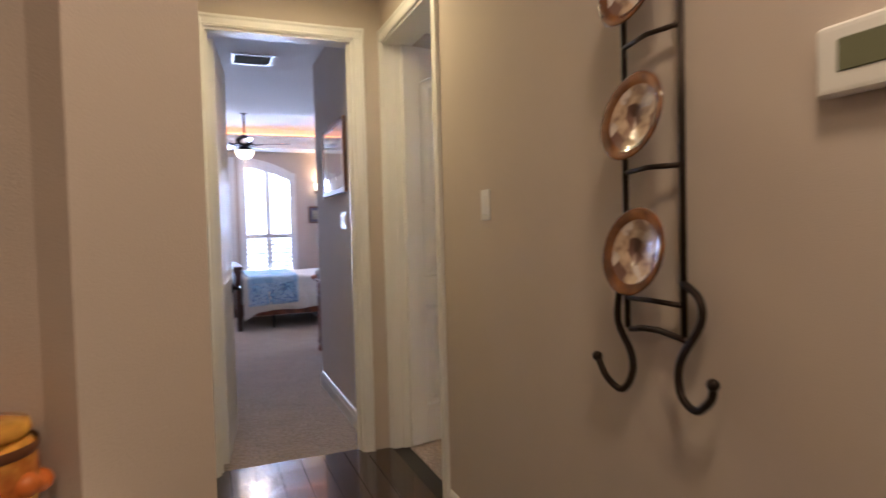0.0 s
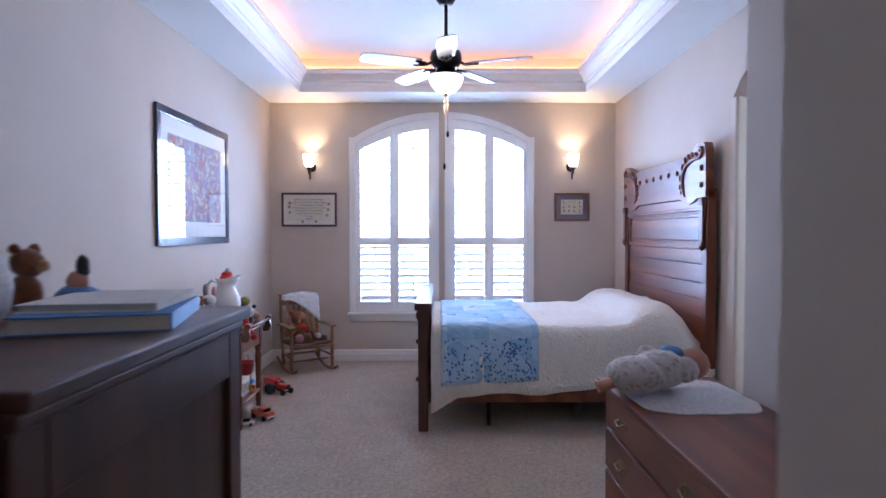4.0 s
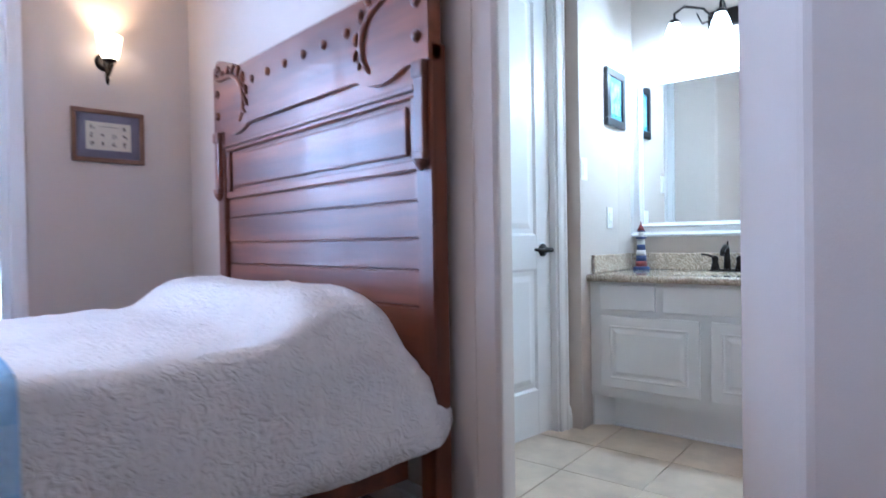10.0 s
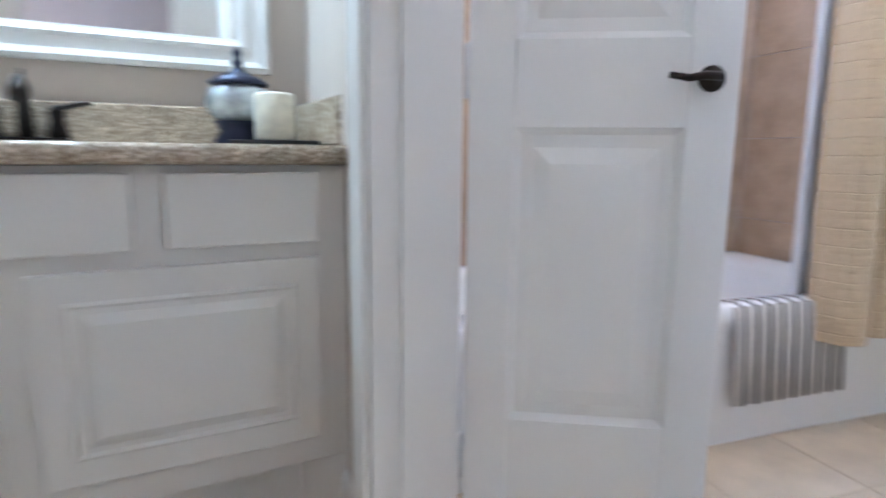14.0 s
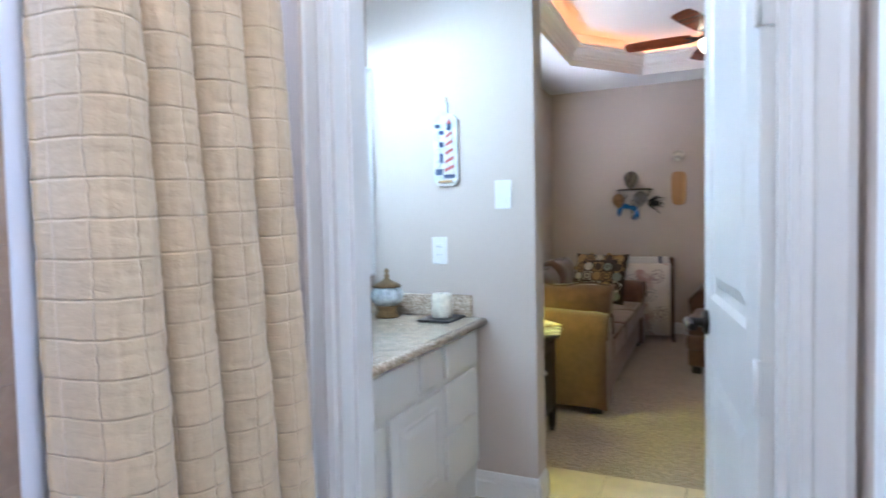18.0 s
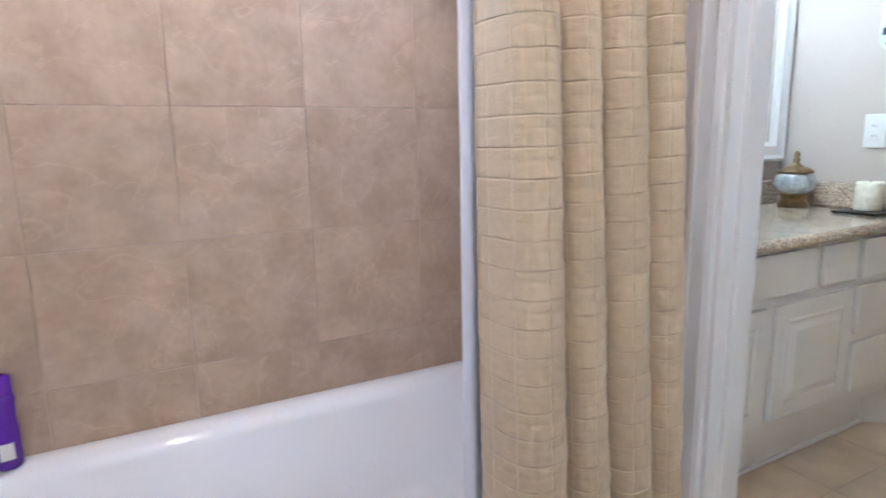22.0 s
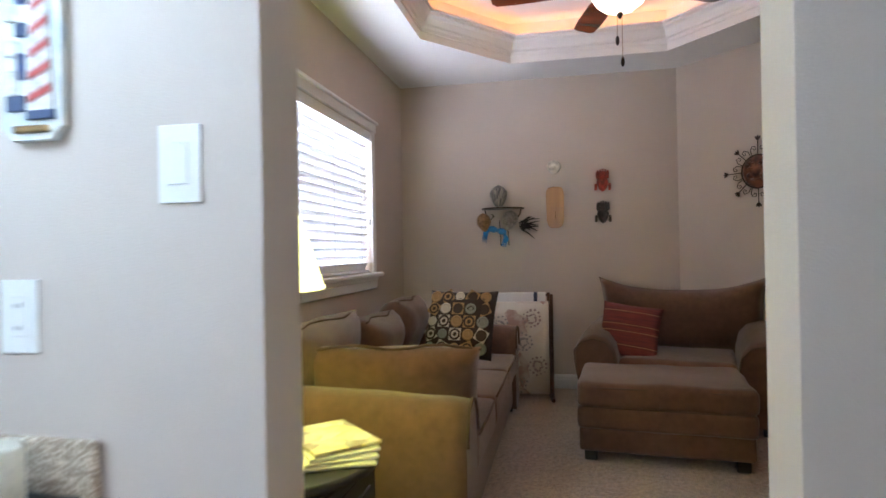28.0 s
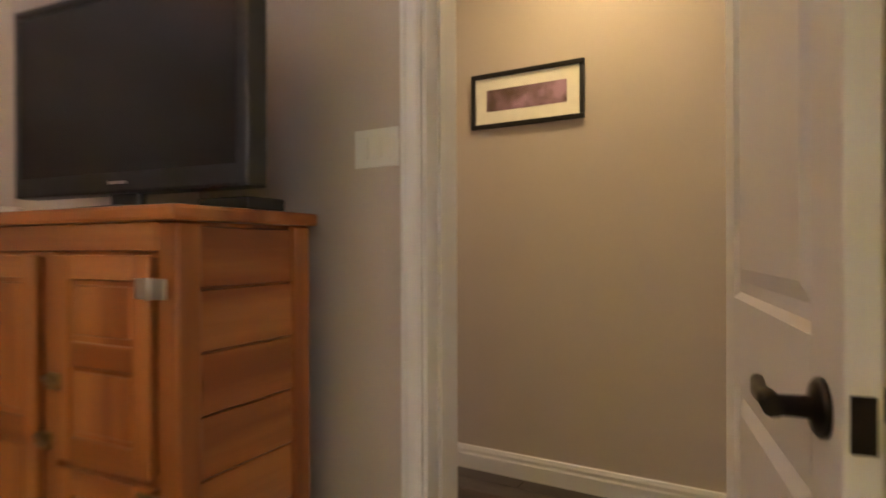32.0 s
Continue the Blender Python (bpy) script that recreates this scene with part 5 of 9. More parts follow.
def vanity(m, X, WX, y0, y1, doors, drawers, label, sink_y):
    """A white vanity from its front X back to the wall WX, with granite top, splashes, basin and tap; m sets it in the room."""
    ob = thing("vanity_cabinet", m, label, "cabinet", "vanities")
    bm = box(B(), X, y0, 0.17, WX - 0.002, y1, 0.78)
    part("body", bm, CAB, ob)
    bm = prism(B(), [(X + 0.075, y0 + 0.10), (X + 0.075, y1 - 0.10), (X + 0.012, y1 - 0.012), (X + 0.012, y1), (WX - 0.002, y1), (WX - 0.002, y0), (X + 0.012, y0), (X + 0.012, y0 + 0.012)], 0.0, 0.17)
    part("toe_kick", bm, CAB, ob)
    part("quarter_round", tube(B(), [(X + 0.07, y0 + 0.10, 0.008), (X + 0.07, y1 - 0.10, 0.008)], 0.009, 6), TRIM, ob)
    for a, b, lo, hi in doors:
        part("cabinet_door", raised_front(B(), a, lo, b, hi, X), CAB, ob)
    for a, b, lo, hi in drawers:
        part("drawer", raised_front(B(), a, lo, b, hi, X, plain=True), CAB, ob)
    ct = thing("countertop", m, "polished speckled brown granite top with a splash", "countertop", "vanity tops")
    # the top, pierced for the basin
    bm = B()
    cx, cy, rx, ry = X + 0.27, sink_y, 0.165, 0.215
    n = 36
    x0, x1 = X - 0.03, WX - 0.003
    def outer(a):
        c, s = math.cos(a), math.sin(a)
        k = min(((x1 - cx) if c > 0 else (cx - x0)) / max(1e-6, abs(c)), ((y1 - cy) if s > 0 else (cy - y0)) / max(1e-6, abs(s)))
        return cx + c * k, cy + s * k
    angs = sorted([2 * math.pi * k / n for k in range(n)] + [math.atan2(q - cy, p - cx) % (2 * math.pi) for p in (x0, x1) for q in (y0, y1)])
    io, oo = [], []
    for a in angs:
        px, py = outer(a)
        oo.append((bm.verts.new((px, py, 0.82)), bm.verts.new((px, py, 0.782))))
        io.append((bm.verts.new((cx + rx * math.cos(a), cy + ry * math.sin(a), 0.82)), bm.verts.new((cx + rx * math.cos(a), cy + ry * math.sin(a), 0.782))))
    na = len(angs)
    for k in range(na):
        j = (k + 1) % na
        bm.faces.new((io[k][0], io[j][0], oo[j][0], oo[k][0]))
        bm.faces.new((oo[k][0], oo[j][0], oo[j][1], oo[k][1]))
        bm.faces.new((io[j][0], io[k][0], io[k][1], io[j][1]))
        bm.faces.new((io[k][1], io[j][1], oo[j][1], oo[k][1]))
    part("slab", bm, GRANITE, ct)
    bm = tube(B(), [(x0, y0, 0.801), (x0, y1, 0.801)], 0.019, 10)
    part("front_edge", bm, GRANITE, ct)
    part("back_splash", box(B(), WX - 0.025, y0 + 0.02, 0.8205, WX - 0.003, y1 - 0.02, 0.92, 0.004), GRANITE, ct)
    part("side_splash", box(B(), X + 0.02, y0 + 0.001, 0.8205, WX - 0.003, y0 + 0.02, 0.92, 0.004), GRANITE, ct)
    part("side_splash", box(B(), X + 0.02, y1 - 0.02, 0.8205, WX - 0.003, y1 - 0.001, 0.92, 0.004), GRANITE, ct)
    sk = thing("sink", m @ pose(cx, sink_y, 0.782), "white oval undermount basin", "sink", "basins")
    bm = B()
    prof = [(1.04, 0.0), (0.99, -0.004), (0.94, -0.05), (0.80, -0.10), (0.50, -0.135), (0.12, -0.145)]
    rings = [[bm.verts.new((rx * r * math.cos(2 * math.pi * k / 32), ry * r * math.sin(2 * math.pi * k / 32), z)) for k in range(32)] for r, z in prof]
    for p, q in zip(rings, rings[1:]):
        for k in range(32):
            bm.faces.new((p[k], p[(k + 1) % 32], q[(k + 1) % 32], q[k])).smooth = True
    part("bowl", bm, PORCELAIN, sk)
    part("drain", lathe(B(), [(0.0, -0.146), (0.024, -0.146), (0.024, -0.140), (0.016, -0.138)], 16), BRONZE, sk)
    # tap
    fx = WX - 0.07
    tp = thing("faucet", m @ pose(fx, sink_y, 0.821), "dark bronze two-handle basin tap", "faucet", "taps")
    part("base_plate", box(B(), -0.026, -0.085, 0, 0.026, 0.085, 0.012, 0.005, 2), BRONZE, tp)
    part("spout", tube(tube(B(), [(0, 0, 0.01), (0, 0, 0.09), (-0.012, 0, 0.125), (-0.045, 0, 0.135), (-0.095, 0, 0.115), (-0.11, 0, 0.09)], 0.014, 10, [1.4, 1.15, 1.1, 1.0, 0.9, 0.85]), [(0.012, 0, 0.09), (0.014, 0, 0.165)], 0.004, 6), BRONZE, tp)
    for s in (-1, 1):
        h = part("tap_handle", lathe(B(), [(0.024, 0.011), (0.020, 0.03), (0.015, 0.05), (0.019, 0.07), (0.010, 0.085)], 14, (0, s * 0.062, 0)), BRONZE, tp)
        part("lever", tube(B(), [(0, s * 0.062, 0.076), (0.0, s * 0.10, 0.088), (0.0, s * 0.135, 0.093)], 0.007, 8, [1.1, 0.9, 0.7]), BRONZE, h)
    return ob


vanity(NOOK, 5.829, 6.41, 9.33, 10.498, [(9.404, 9.886, 0.226, 0.604), (9.938, 10.434, 0.226, 0.604)], [(9.404, 9.674, 0.634, 0.768), (9.724, 10.110, 0.634, 0.768), (10.148, 10.434, 0.634, 0.768)],
       "white painted vanity with two raised-panel doors", 9.93)
vanity(Matrix(), 6.218, 6.76, 6.032, 7.378, [(6.46, 6.86, 0.226, 0.604), (6.91, 7.31, 0.226, 0.604)], [(6.09, 6.41, 0.634, 0.768), (6.09, 6.41, 0.435, 0.604), (6.09, 6.41, 0.226, 0.405), (6.46, 6.63, 0.634, 0.768), (6.68, 7.31, 0.634, 0.768)],
       "white painted vanity with doors and a bank of drawers", 6.88)


def wall_mirror(m, WX, y0, y1, z0, z1):
    ob = thing("mirror", m @ pose(WX, (y0 + y1) / 2, 0), "wall mirror in a broad white moulded frame", "mirror", "mirrors over the vanities")
    h = (y1 - y0) / 2
    w = 0.085
    prof = [(0.0, 0.0), (0.0, 0.022), (0.012, 0.030), (0.028, 0.022), (0.055, 0.020), (0.065, 0.026), (0.078, 0.014), (w, 0.012), (w, 0.0)]
    def bar(p, q, name):
        """p, q: outer corners; the moulding is mitred."""
        bm = B()
        c = Vector((0, (z0 + z1) / 2))
        sgn = [(1 if p[0] < 0 else -1, 1 if p[1] < c[1] else -1), (1 if q[0] < 0 else -1, 1 if q[1] < c[1] else -1)]
        ra, rb = [], []
        for ins, out in prof:
            ra.append(bm.verts.new((-out - 0.001, p[0] + sgn[0][0] * ins, p[1] + sgn[0][1] * ins)))
            rb.append(bm.verts.new((-out - 0.001, q[0] + sgn[1][0] * ins, q[1] + sgn[1][1] * ins)))
        n = len(prof)
        for k in range(n):
            bm.faces.new((ra[k], ra[(k + 1) % n], rb[(k + 1) % n], rb[k]))
        part(name, bm, TRIM, ob)
    bar((-h, z0), (h, z0), "frame_bar")
    bar((-h, z1), (h, z1), "frame_bar")
    bar((-h, z0), (-h, z1), "frame_bar")
    bar((h, z0), (h, z1), "frame_bar")
    part("glass", box(B(), -0.010, -h + w - 0.006, z0 + w - 0.006, -0.004, h - w + 0.006, z1 - w + 0.006), MIRROR, ob, "silvered mirror glass")


wall_mirror(NOOK, 6.41, 9.37, 10.49, 1.015, 2.0)
wall_mirror(Matrix(), 6.76, 6.04, 7.34, 1.0, 1.99)


def vanity_light(m, WX, yc):
    ob = thing("vanity_light", m @ pose(WX, yc, 2.22), "bronze bar light with three glowing white bell shades", "wall lamp", "lights over the mirrors")
    part("back_plate", box(B(), -0.022, -0.10, -0.05, -0.001, 0.10, 0.05, 0.010, 2), BRONZE, ob)
    for k in (-1, 0, 1):
        y = k * 0.24
        arm = part("arm", tube(B(), [(-0.02, y * 0.25, 0.0), (-0.08, y * 0.45, 0.055), (-0.14, y * 0.8, 0.07), (-0.16, y, 0.035), (-0.16, y, 0.0)], 0.007, 8), BRONZE, ob)
        part("scroll", tube(B(), [(-0.03, y * 0.3, 0.0), (-0.06, y * 0.5, -0.02), (-0.09, y * 0.55, 0.015), (-0.07, y * 0.6, 0.04)], 0.005, 6), BRONZE, arm)
        part("cap", lathe(B(), [(0.034, -0.022), (0.024, -0.002), (0.010, 0.008)], 14, (-0.16, y, 0)), BRONZE, ob)
        part("shade", lathe(B(), [(0.028, -0.020), (0.045, -0.06), (0.055, -0.10), (0.075, -0.145), (0.071, -0.143), (0.050, -0.098), (0.040, -0.06), (0.024, -0.024)], 20, (-0.16, y, 0), closed=False), SHADECOOL, ob, "glowing white glass bell shade")
    return ob


vanity_light(NOOK, 6.41, 9.93)
vanity_light(Matrix(), 6.76, 6.74)

# ---------------------------------------------------------------- tub
TUB = pose(0.175, -0.09, -0.07)
tub = thing("bathtub", TUB, "white enamelled built-in bathtub", "bathtub")
bm = B()
TX0, TX1, TY0, TY1, TZ = 5.84, 6.592, 7.63, 9.20, 0.472
def rrect(x0, y0, x1, y1, r, z):
    pts = []
    for cx, cy, a in ((x1 - r, y1 - r, 0), (x0 + r, y1 - r, 90), (x0 + r, y0 + r, 180), (x1 - r, y0 + r, 270)):
        pts += [(cx + r * math.cos(radians(a + 90 * k / 5)), cy + r * math.sin(radians(a + 90 * k / 5)), z) for k in range(6)]
    return [bm.verts.new(p) for p in pts]
rings = [rrect(TX0, TY0, TX1, TY1, 0.006, 0.0), rrect(TX0, TY0, TX1, TY1, 0.006, 0.40), rrect(TX0 - 0.008, TY0, TX1, TY1, 0.010, 0.425), rrect(TX0 - 0.006, TY0, TX1, TY1, 0.012, TZ), rrect(TX0 + 0.02, TY0 + 0.02, TX1 - 0.01, TY1 - 0.01, 0.03, TZ + 0.004),
         rrect(TX0 + 0.075, TY0 + 0.07, TX1 - 0.055, TY1 - 0.07, 0.10, TZ), rrect(TX0 + 0.10, TY0 + 0.10, TX1 - 0.08, TY1 - 0.11, 0.12, TZ - 0.04), rrect(TX0 + 0.13, TY0 + 0.14, TX1 - 0.11, TY1 - 0.2, 0.13, 0.16), rrect(TX0 + 0.18, TY0 + 0.20, TX1 - 0.16, TY1 - 0.28, 0.10, 0.115)]
for p, q in zip(rings, rings[1:]):
    for k in range(len(p)):
        bm.faces.new((p[k], p[(k + 1) % len(p)], q[(k + 1) % len(p)], q[k])).smooth = True
bm.faces.new(rings[-1])
part("shell", bm, PORCELAIN, tub)
part("drain", lathe(B(), [(0, 0.116), (0.03, 0.116), (0.028, 0.122)], 14, (6.22, 7.95, 0)), NICKEL, tub)

# window high over the tub
ob = thing("window_tub", TUB @ pose(6.60, 8.385, 0), "high white-framed window over the tub", "window", kind="structure")
for a in ((-0.635, 1.945, -0.595, 2.52), (0.595, 1.945, 0.635, 2.52), (-0.02, 1.945, 0.02, 2.52)):
    part("frame_post", box(B(), 0.07, a[0], a[1], 0.11, a[2], a[3], 0.003), TRIM, ob)
for z in (1.945, 2.485):
    part("frame_rail", box(B(), 0.07, -0.595, z, 0.11, 0.595, z + 0.035, 0.003), TRIM, ob)

# shower rod, curtain and liner
rod = thing("shower_rod", TUB, "white shower curtain rod", "rod")
part("bar", tube(B(), [(5.80, 7.622, 2.10), (5.80, 9.208, 2.10)], 0.013, 10), TRIM, rod)
for y in (7.628, 9.204):
    part("flange", lathe(B(), [(0.03, -0.006), (0.03, 0.006)], 14, (5.80, y, 2.10), Matrix.Rotation(radians(90), 4, "X")), TRIM, rod)
CURTAIN = mat("beige_pleated_cloth", (0.57, 0.44, 0.28), 0.9, vary=0.05, noise_scale=60, bump=0.22, bump_scale=240, vary2=0.05, scale2=5, sheen=0.2)


def tuck_lines(m):
    """Presses the sewn net of the cloth and its small crumples into the relief, along the cloth's own squares."""
    nt = m.node_tree
    def node(kind, op=None, **values):
        n = nt.nodes.new("ShaderNode" + kind)
        if op:
            n.operation = op
        for k, v in values.items():
            n.inputs[int(k[1:])].default_value = v
        return n
    src = nt.nodes.new("ShaderNodeUVMap")
    src.uv_map = "cloth"
    crumple = node("TexNoise", None)
    stretch = nt.nodes.new("ShaderNodeMapping")
    stretch.inputs["Scale"].default_value = (1.6, 3.4, 1)
    nt.links.new(src.outputs[0], stretch.inputs["Vector"])
    nt.links.new(stretch.outputs[0], crumple.inputs["Vector"])
    crumple.inputs["Scale"].default_value, crumple.inputs["Detail"].default_value, crumple.inputs["Distortion"].default_value = 1.0, 3.0, 0.9
    wander = node("VectorMath", "MULTIPLY_ADD")
    wander.inputs[1].default_value = (0.10, 0.10, 0)
    nt.links.new(crumple.outputs["Color"], wander.inputs[0])
    nt.links.new(src.outputs[0], wander.inputs[2])
    axes = node("SeparateXYZ")
    nt.links.new(wander.outputs[0], axes.inputs[0])
    lines = []
    for k, width in ((0, 0.035), (1, 0.055)):
        pp = node("Math", "PINGPONG", i1=0.5)
        nt.links.new(axes.outputs[k], pp.inputs[0])
        rr = node("MapRange")
        rr.inputs["From Max"].default_value = width
        nt.links.new(pp.outputs[0], rr.inputs["Value"])
        lines.append(rr.outputs[0])
    low = node("Math", "MINIMUM")
    nt.links.new(lines[0], low.inputs[0])
    nt.links.new(lines[1], low.inputs[1])
    height = node("Math", "MULTIPLY_ADD", i1=1.3)
    nt.links.new(low.outputs[0], height.inputs[0])
    nt.links.new(crumple.outputs["Fac"], height.inputs[2])
    bp = nt.nodes.new("ShaderNodeBump")
    bp.inputs["Strength"].default_value, bp.inputs["Distance"].default_value = 0.75, 0.0022
    nt.links.new(height.outputs[0], bp.inputs["Height"])
    main = nt.nodes["Principled BSDF"]
    nt.links.new(main.inputs["Normal"].links[0].from_socket, bp.inputs["Normal"])
    nt.links.new(bp.outputs[0], main.inputs["Normal"])


tuck_lines(CURTAIN)


def curtain(name, y0, y1, x, z0, z1, folds, amp, material, label, tucks=True, cell=0.049):
    """A hanging cloth in folds; tucks press a net of fine lines into it, square along the cloth."""
    bm = B()
    uv = bm.loops.layers.uv.new("cloth")
    n, rows = folds * (72 if tucks else 32), 460 if tucks else 24
    at = (0, 0.22, 0.47, 0.70, 1)
    gather, lean = (-0.013, 0.009, 0.025, 0.028, 0.0), (0.09, 0.11, 0.115, 0.10, 0.02)
    def line(s):
        """Across the cloth at the rod: how far it stands out and aside."""
        ph = 2 * math.pi * folds * float(np.interp(s, at, (0, 0.25, 0.5, 0.75, 1)))
        out = abs(math.sin(ph / 2)) ** 0.62
        return ph, out
    along, last = [0.0], None
    for i in range(n + 1):
        ph, out = line(i / n)
        p = Vector((-2 * amp * out, (y1 - y0) * i / n - amp * 0.25 * math.sin(ph)))
        if last:
            along.append(along[-1] + (p - last).length)
        last = p
    grid = []
    for i in range(n + 1):
        s = i / n
        col = []
        for j in range(rows + 1):
            t = j / rows
            hem = z0 + (0.06 * (1 - s) ** 2 if tucks else 0.0)
            z = hem + (z1 - hem) * t
            if tucks:
                ph, out = line(min(1.0, max(0.0, s + 0.012 * (1 - t) * math.sin(6 * s + 3 * t))))
                a = amp * (1.1 - 0.15 * t + 0.1 * math.sin(9 * s))
                y = y0 + (y1 - y0) * s - a * 0.25 * math.sin(ph)
                y += float(np.interp(s, at, gather)) - (1 - t) * float(np.interp(s, at, lean))
                xx = x + a - 2 * a * out
                wob = 0.0045 * noise.noise(Vector((s * 16, z * 10, 3)))
                dz = abs((z + wob + 0.004 * math.sin(19 * s)) / cell % 1 - 0.5) * cell
                du = abs((along[i] + wob * 0.7) / cell % 1 - 0.5) * cell
                soft = 0.75 + 0.6 * noise.noise(Vector((s * 11, z * 15, 8)))
                xx += 0.0024 * soft * math.exp(-(dz / 0.003) ** 2) + 0.0012 * soft * math.exp(-(du / 0.003) ** 2)
                xx += 0.004 * noise.noise(Vector((s * 14, t * 22, 1))) + 0.0022 * noise.noise(Vector((s * 45, t * 70, 4)))
            else:
                ph = 2 * math.pi * folds * s + 0.5 * math.sin(4 * s + 2.0 * t)
                a = amp * (0.6 + 0.4 * math.sin(7 * s + 1.0))
                y = y0 + (y1 - y0) * s + a * 0.22 * math.sin(2 * ph)
                xx = x + a * math.sin(ph)
            col.append(bm.verts.new((xx, y, z)))
        grid.append(col)
    for i, (a, b) in enumerate(zip(grid, grid[1:])):
        for j in range(rows):
            f = bm.faces.new((a[j], b[j], b[j + 1], a[j + 1]))
            f.smooth = True
            for loop, (p, q) in zip(f.loops, ((i, j), (i + 1, j), (i + 1, j + 1), (i, j + 1))):
                loop[uv].uv = (along[p] / cell, (z0 + (z1 - z0) * q / rows) / cell)
    ob = part(name, bm, material)
    md = ob.modifiers.new("thickness", "SOLIDIFY")
    md.thickness = 0.003
    ob.matrix_world = TUB
    return tagged(ob, label, "curtain")


curtain("shower_curtain", 7.795, 8.132, 5.79, 0.36, 2.09, 4, 0.055, CURTAIN, "beige tucked shower curtain drawn to one side")
curtain("curtain_liner", 7.65, 8.13, 5.905, 0.40, 2.08, 4, 0.018, mat("white_liner", (0.74, 0.74, 0.78), 0.4, sheen=0.2), "white plastic shower liner hanging inside the tub", False)
for k in range(9):
    part("curtain_ring", tube(B(), [(5.80 + 0.024 * math.cos(a), 7.78 + k * 0.042, 2.10 + 0.024 * math.sin(a)) for a in [2 * math.pi * j / 12 for j in range(13)]], 0.002, 5), NICKEL, rod)
STRIPE = mat("ticking_cloth", (0.55, 0.52, 0.47), 0.95, vary=0.1, noise_scale=90, bump=0.5, bump_scale=160)
bm = B()
pts = [(5.80, 0.20), (5.815, 0.40), (5.825, 0.47), (5.86, 0.475), (5.91, 0.470), (5.93, 0.455), (5.945, 0.41)]
prev = None
for x, z in pts:
    row = [bm.verts.new((x + 0.004 * math.sin(9 * k), 7.98 + 0.03 * k, z)) for k in range(15)]
    if prev:
        for a, b, c, d in zip(prev, prev[1:], row[1:], row):
            bm.faces.new((a, b, c, d)).smooth = True
    prev = row
mt = part("bath_mat", bm, STRIPE)
mt.matrix_world = TUB
mt.modifiers.new("thickness", "SOLIDIFY").thickness = 0.006
tagged(mt, "grey ribbed bath mat hung over the tub's edge", "bath mat")
for k in range(9):
    bm = tube(B(), [(x - 0.004, 8.0 + 0.046 * k, z + 0.001) for x, z in pts[:5]], 0.004, 5)
    part("rib", bm, INK, mt)


def bottle(y, col, cap, h):
    ob = thing("shampoo_bottle", TUB @ pose(6.555, y, TZ + 0.003, 0, 0, 10), "purple plastic bottle on the tub's rim", "bottle", "bottles on the tub")
    part("body", lathe(B(), [(0.026, 0), (0.030, 0.006), (0.030, h * 0.35), (0.027, h * 0.55), (0.030, h * 0.75), (0.026, h * 0.80)], 18), col, ob)
    part("cap", lathe(B(), [(0.027, h * 0.80), (0.028, h * 0.82), (0.027, h * 0.98), (0.020, h)], 18), cap, ob)
    part("label_panel", box(B(), -0.0316, -0.014, h * 0.12, -0.027, 0.014, h * 0.30, 0.001), MATWHITE, ob)


VIOLET = mat("violet_plastic", (0.10, 0.015, 0.30), 0.25)
bottle(8.945, VIOLET, VIOLET, 0.215)
bottle(9.035, VIOLET, MATWHITE, 0.20)


# ---------------------------------------------------------------- things on the vanities
def lighthouse(x, y, h, bands, base, label, roof, fat=1.0):
    ob = thing("lighthouse_ornament", pose(x, y, 0.821), label, "ornament")
    part("base", lathe(B(), [(fat * h * 0.17, 0), (fat * h * 0.17, h * 0.05), (fat * h * 0.13, h * 0.07)], 16), base, ob)
    n = len(bands)
    for k, c in enumerate(bands):
        z0, z1 = h * (0.07 + 0.57 * k / n), h * (0.07 + 0.57 * (k + 1) / n)
        r0, r1 = fat * h * (0.118 - 0.045 * k / n), fat * h * (0.118 - 0.045 * (k + 1) / n)
        part("band", lathe(B(), [(r0, z0), (r1, z1)], 16), c, ob)
    part("gallery", lathe(B(), [(fat * h * 0.075, h * 0.64), (fat * h * 0.115, h * 0.66), (fat * h * 0.115, h * 0.68), (h * 0.06, h * 0.685)], 16), bands[1], ob)
    part("lantern", lathe(B(), [(h * 0.058, h * 0.685), (h * 0.058, h * 0.80)], 10), MATWHITE, ob)
    part("gallery", lathe(B(), [(h * 0.06, h * 0.79), (h * 0.095, h * 0.80), (h * 0.09, h * 0.82)], 14), bands[1], ob)
    part("roof", lathe(B(), [(h * 0.075, h * 0.82), (h * 0.045, h * 0.90), (h * 0.015, h * 0.94), (h * 0.018, h * 0.965), (h * 0.006, h)], 12), roof, ob)
    return ob


OLDBLUE = mat("worn_blue_paint", (0.035, 0.055, 0.16), 0.6, vary=0.4, noise_scale=60)
OLDRED = mat("worn_red_paint", (0.20, 0.035, 0.03), 0.6, vary=0.4, noise_scale=60)
OLDWHITE = mat("worn_white_paint", (0.62, 0.60, 0.56), 0.6, vary=0.25, noise_scale=60)
ROYAL = mat("royal_blue_glaze", (0.02, 0.05, 0.38), 0.2)
lighthouse(6.33, 10.475, 0.285, [OLDRED, OLDBLUE, OLDWHITE, OLDBLUE, OLDWHITE], OLDBLUE, "worn painted wooden lighthouse, blue and white bands", OLDRED)
SEABLUE = mat("sea_blue_glaze", (0.16, 0.38, 0.62), 0.25, dark=(0.62, 0.68, 0.72), noise_scale=40)
light = lighthouse(6.625, 6.52, 0.24, [MATWHITE, MATWHITE, ROYAL, MATWHITE, ROYAL], SEABLUE, "glazed lighthouse ornament in blue and white stripes with a cottage", MATWHITE, 1.42)
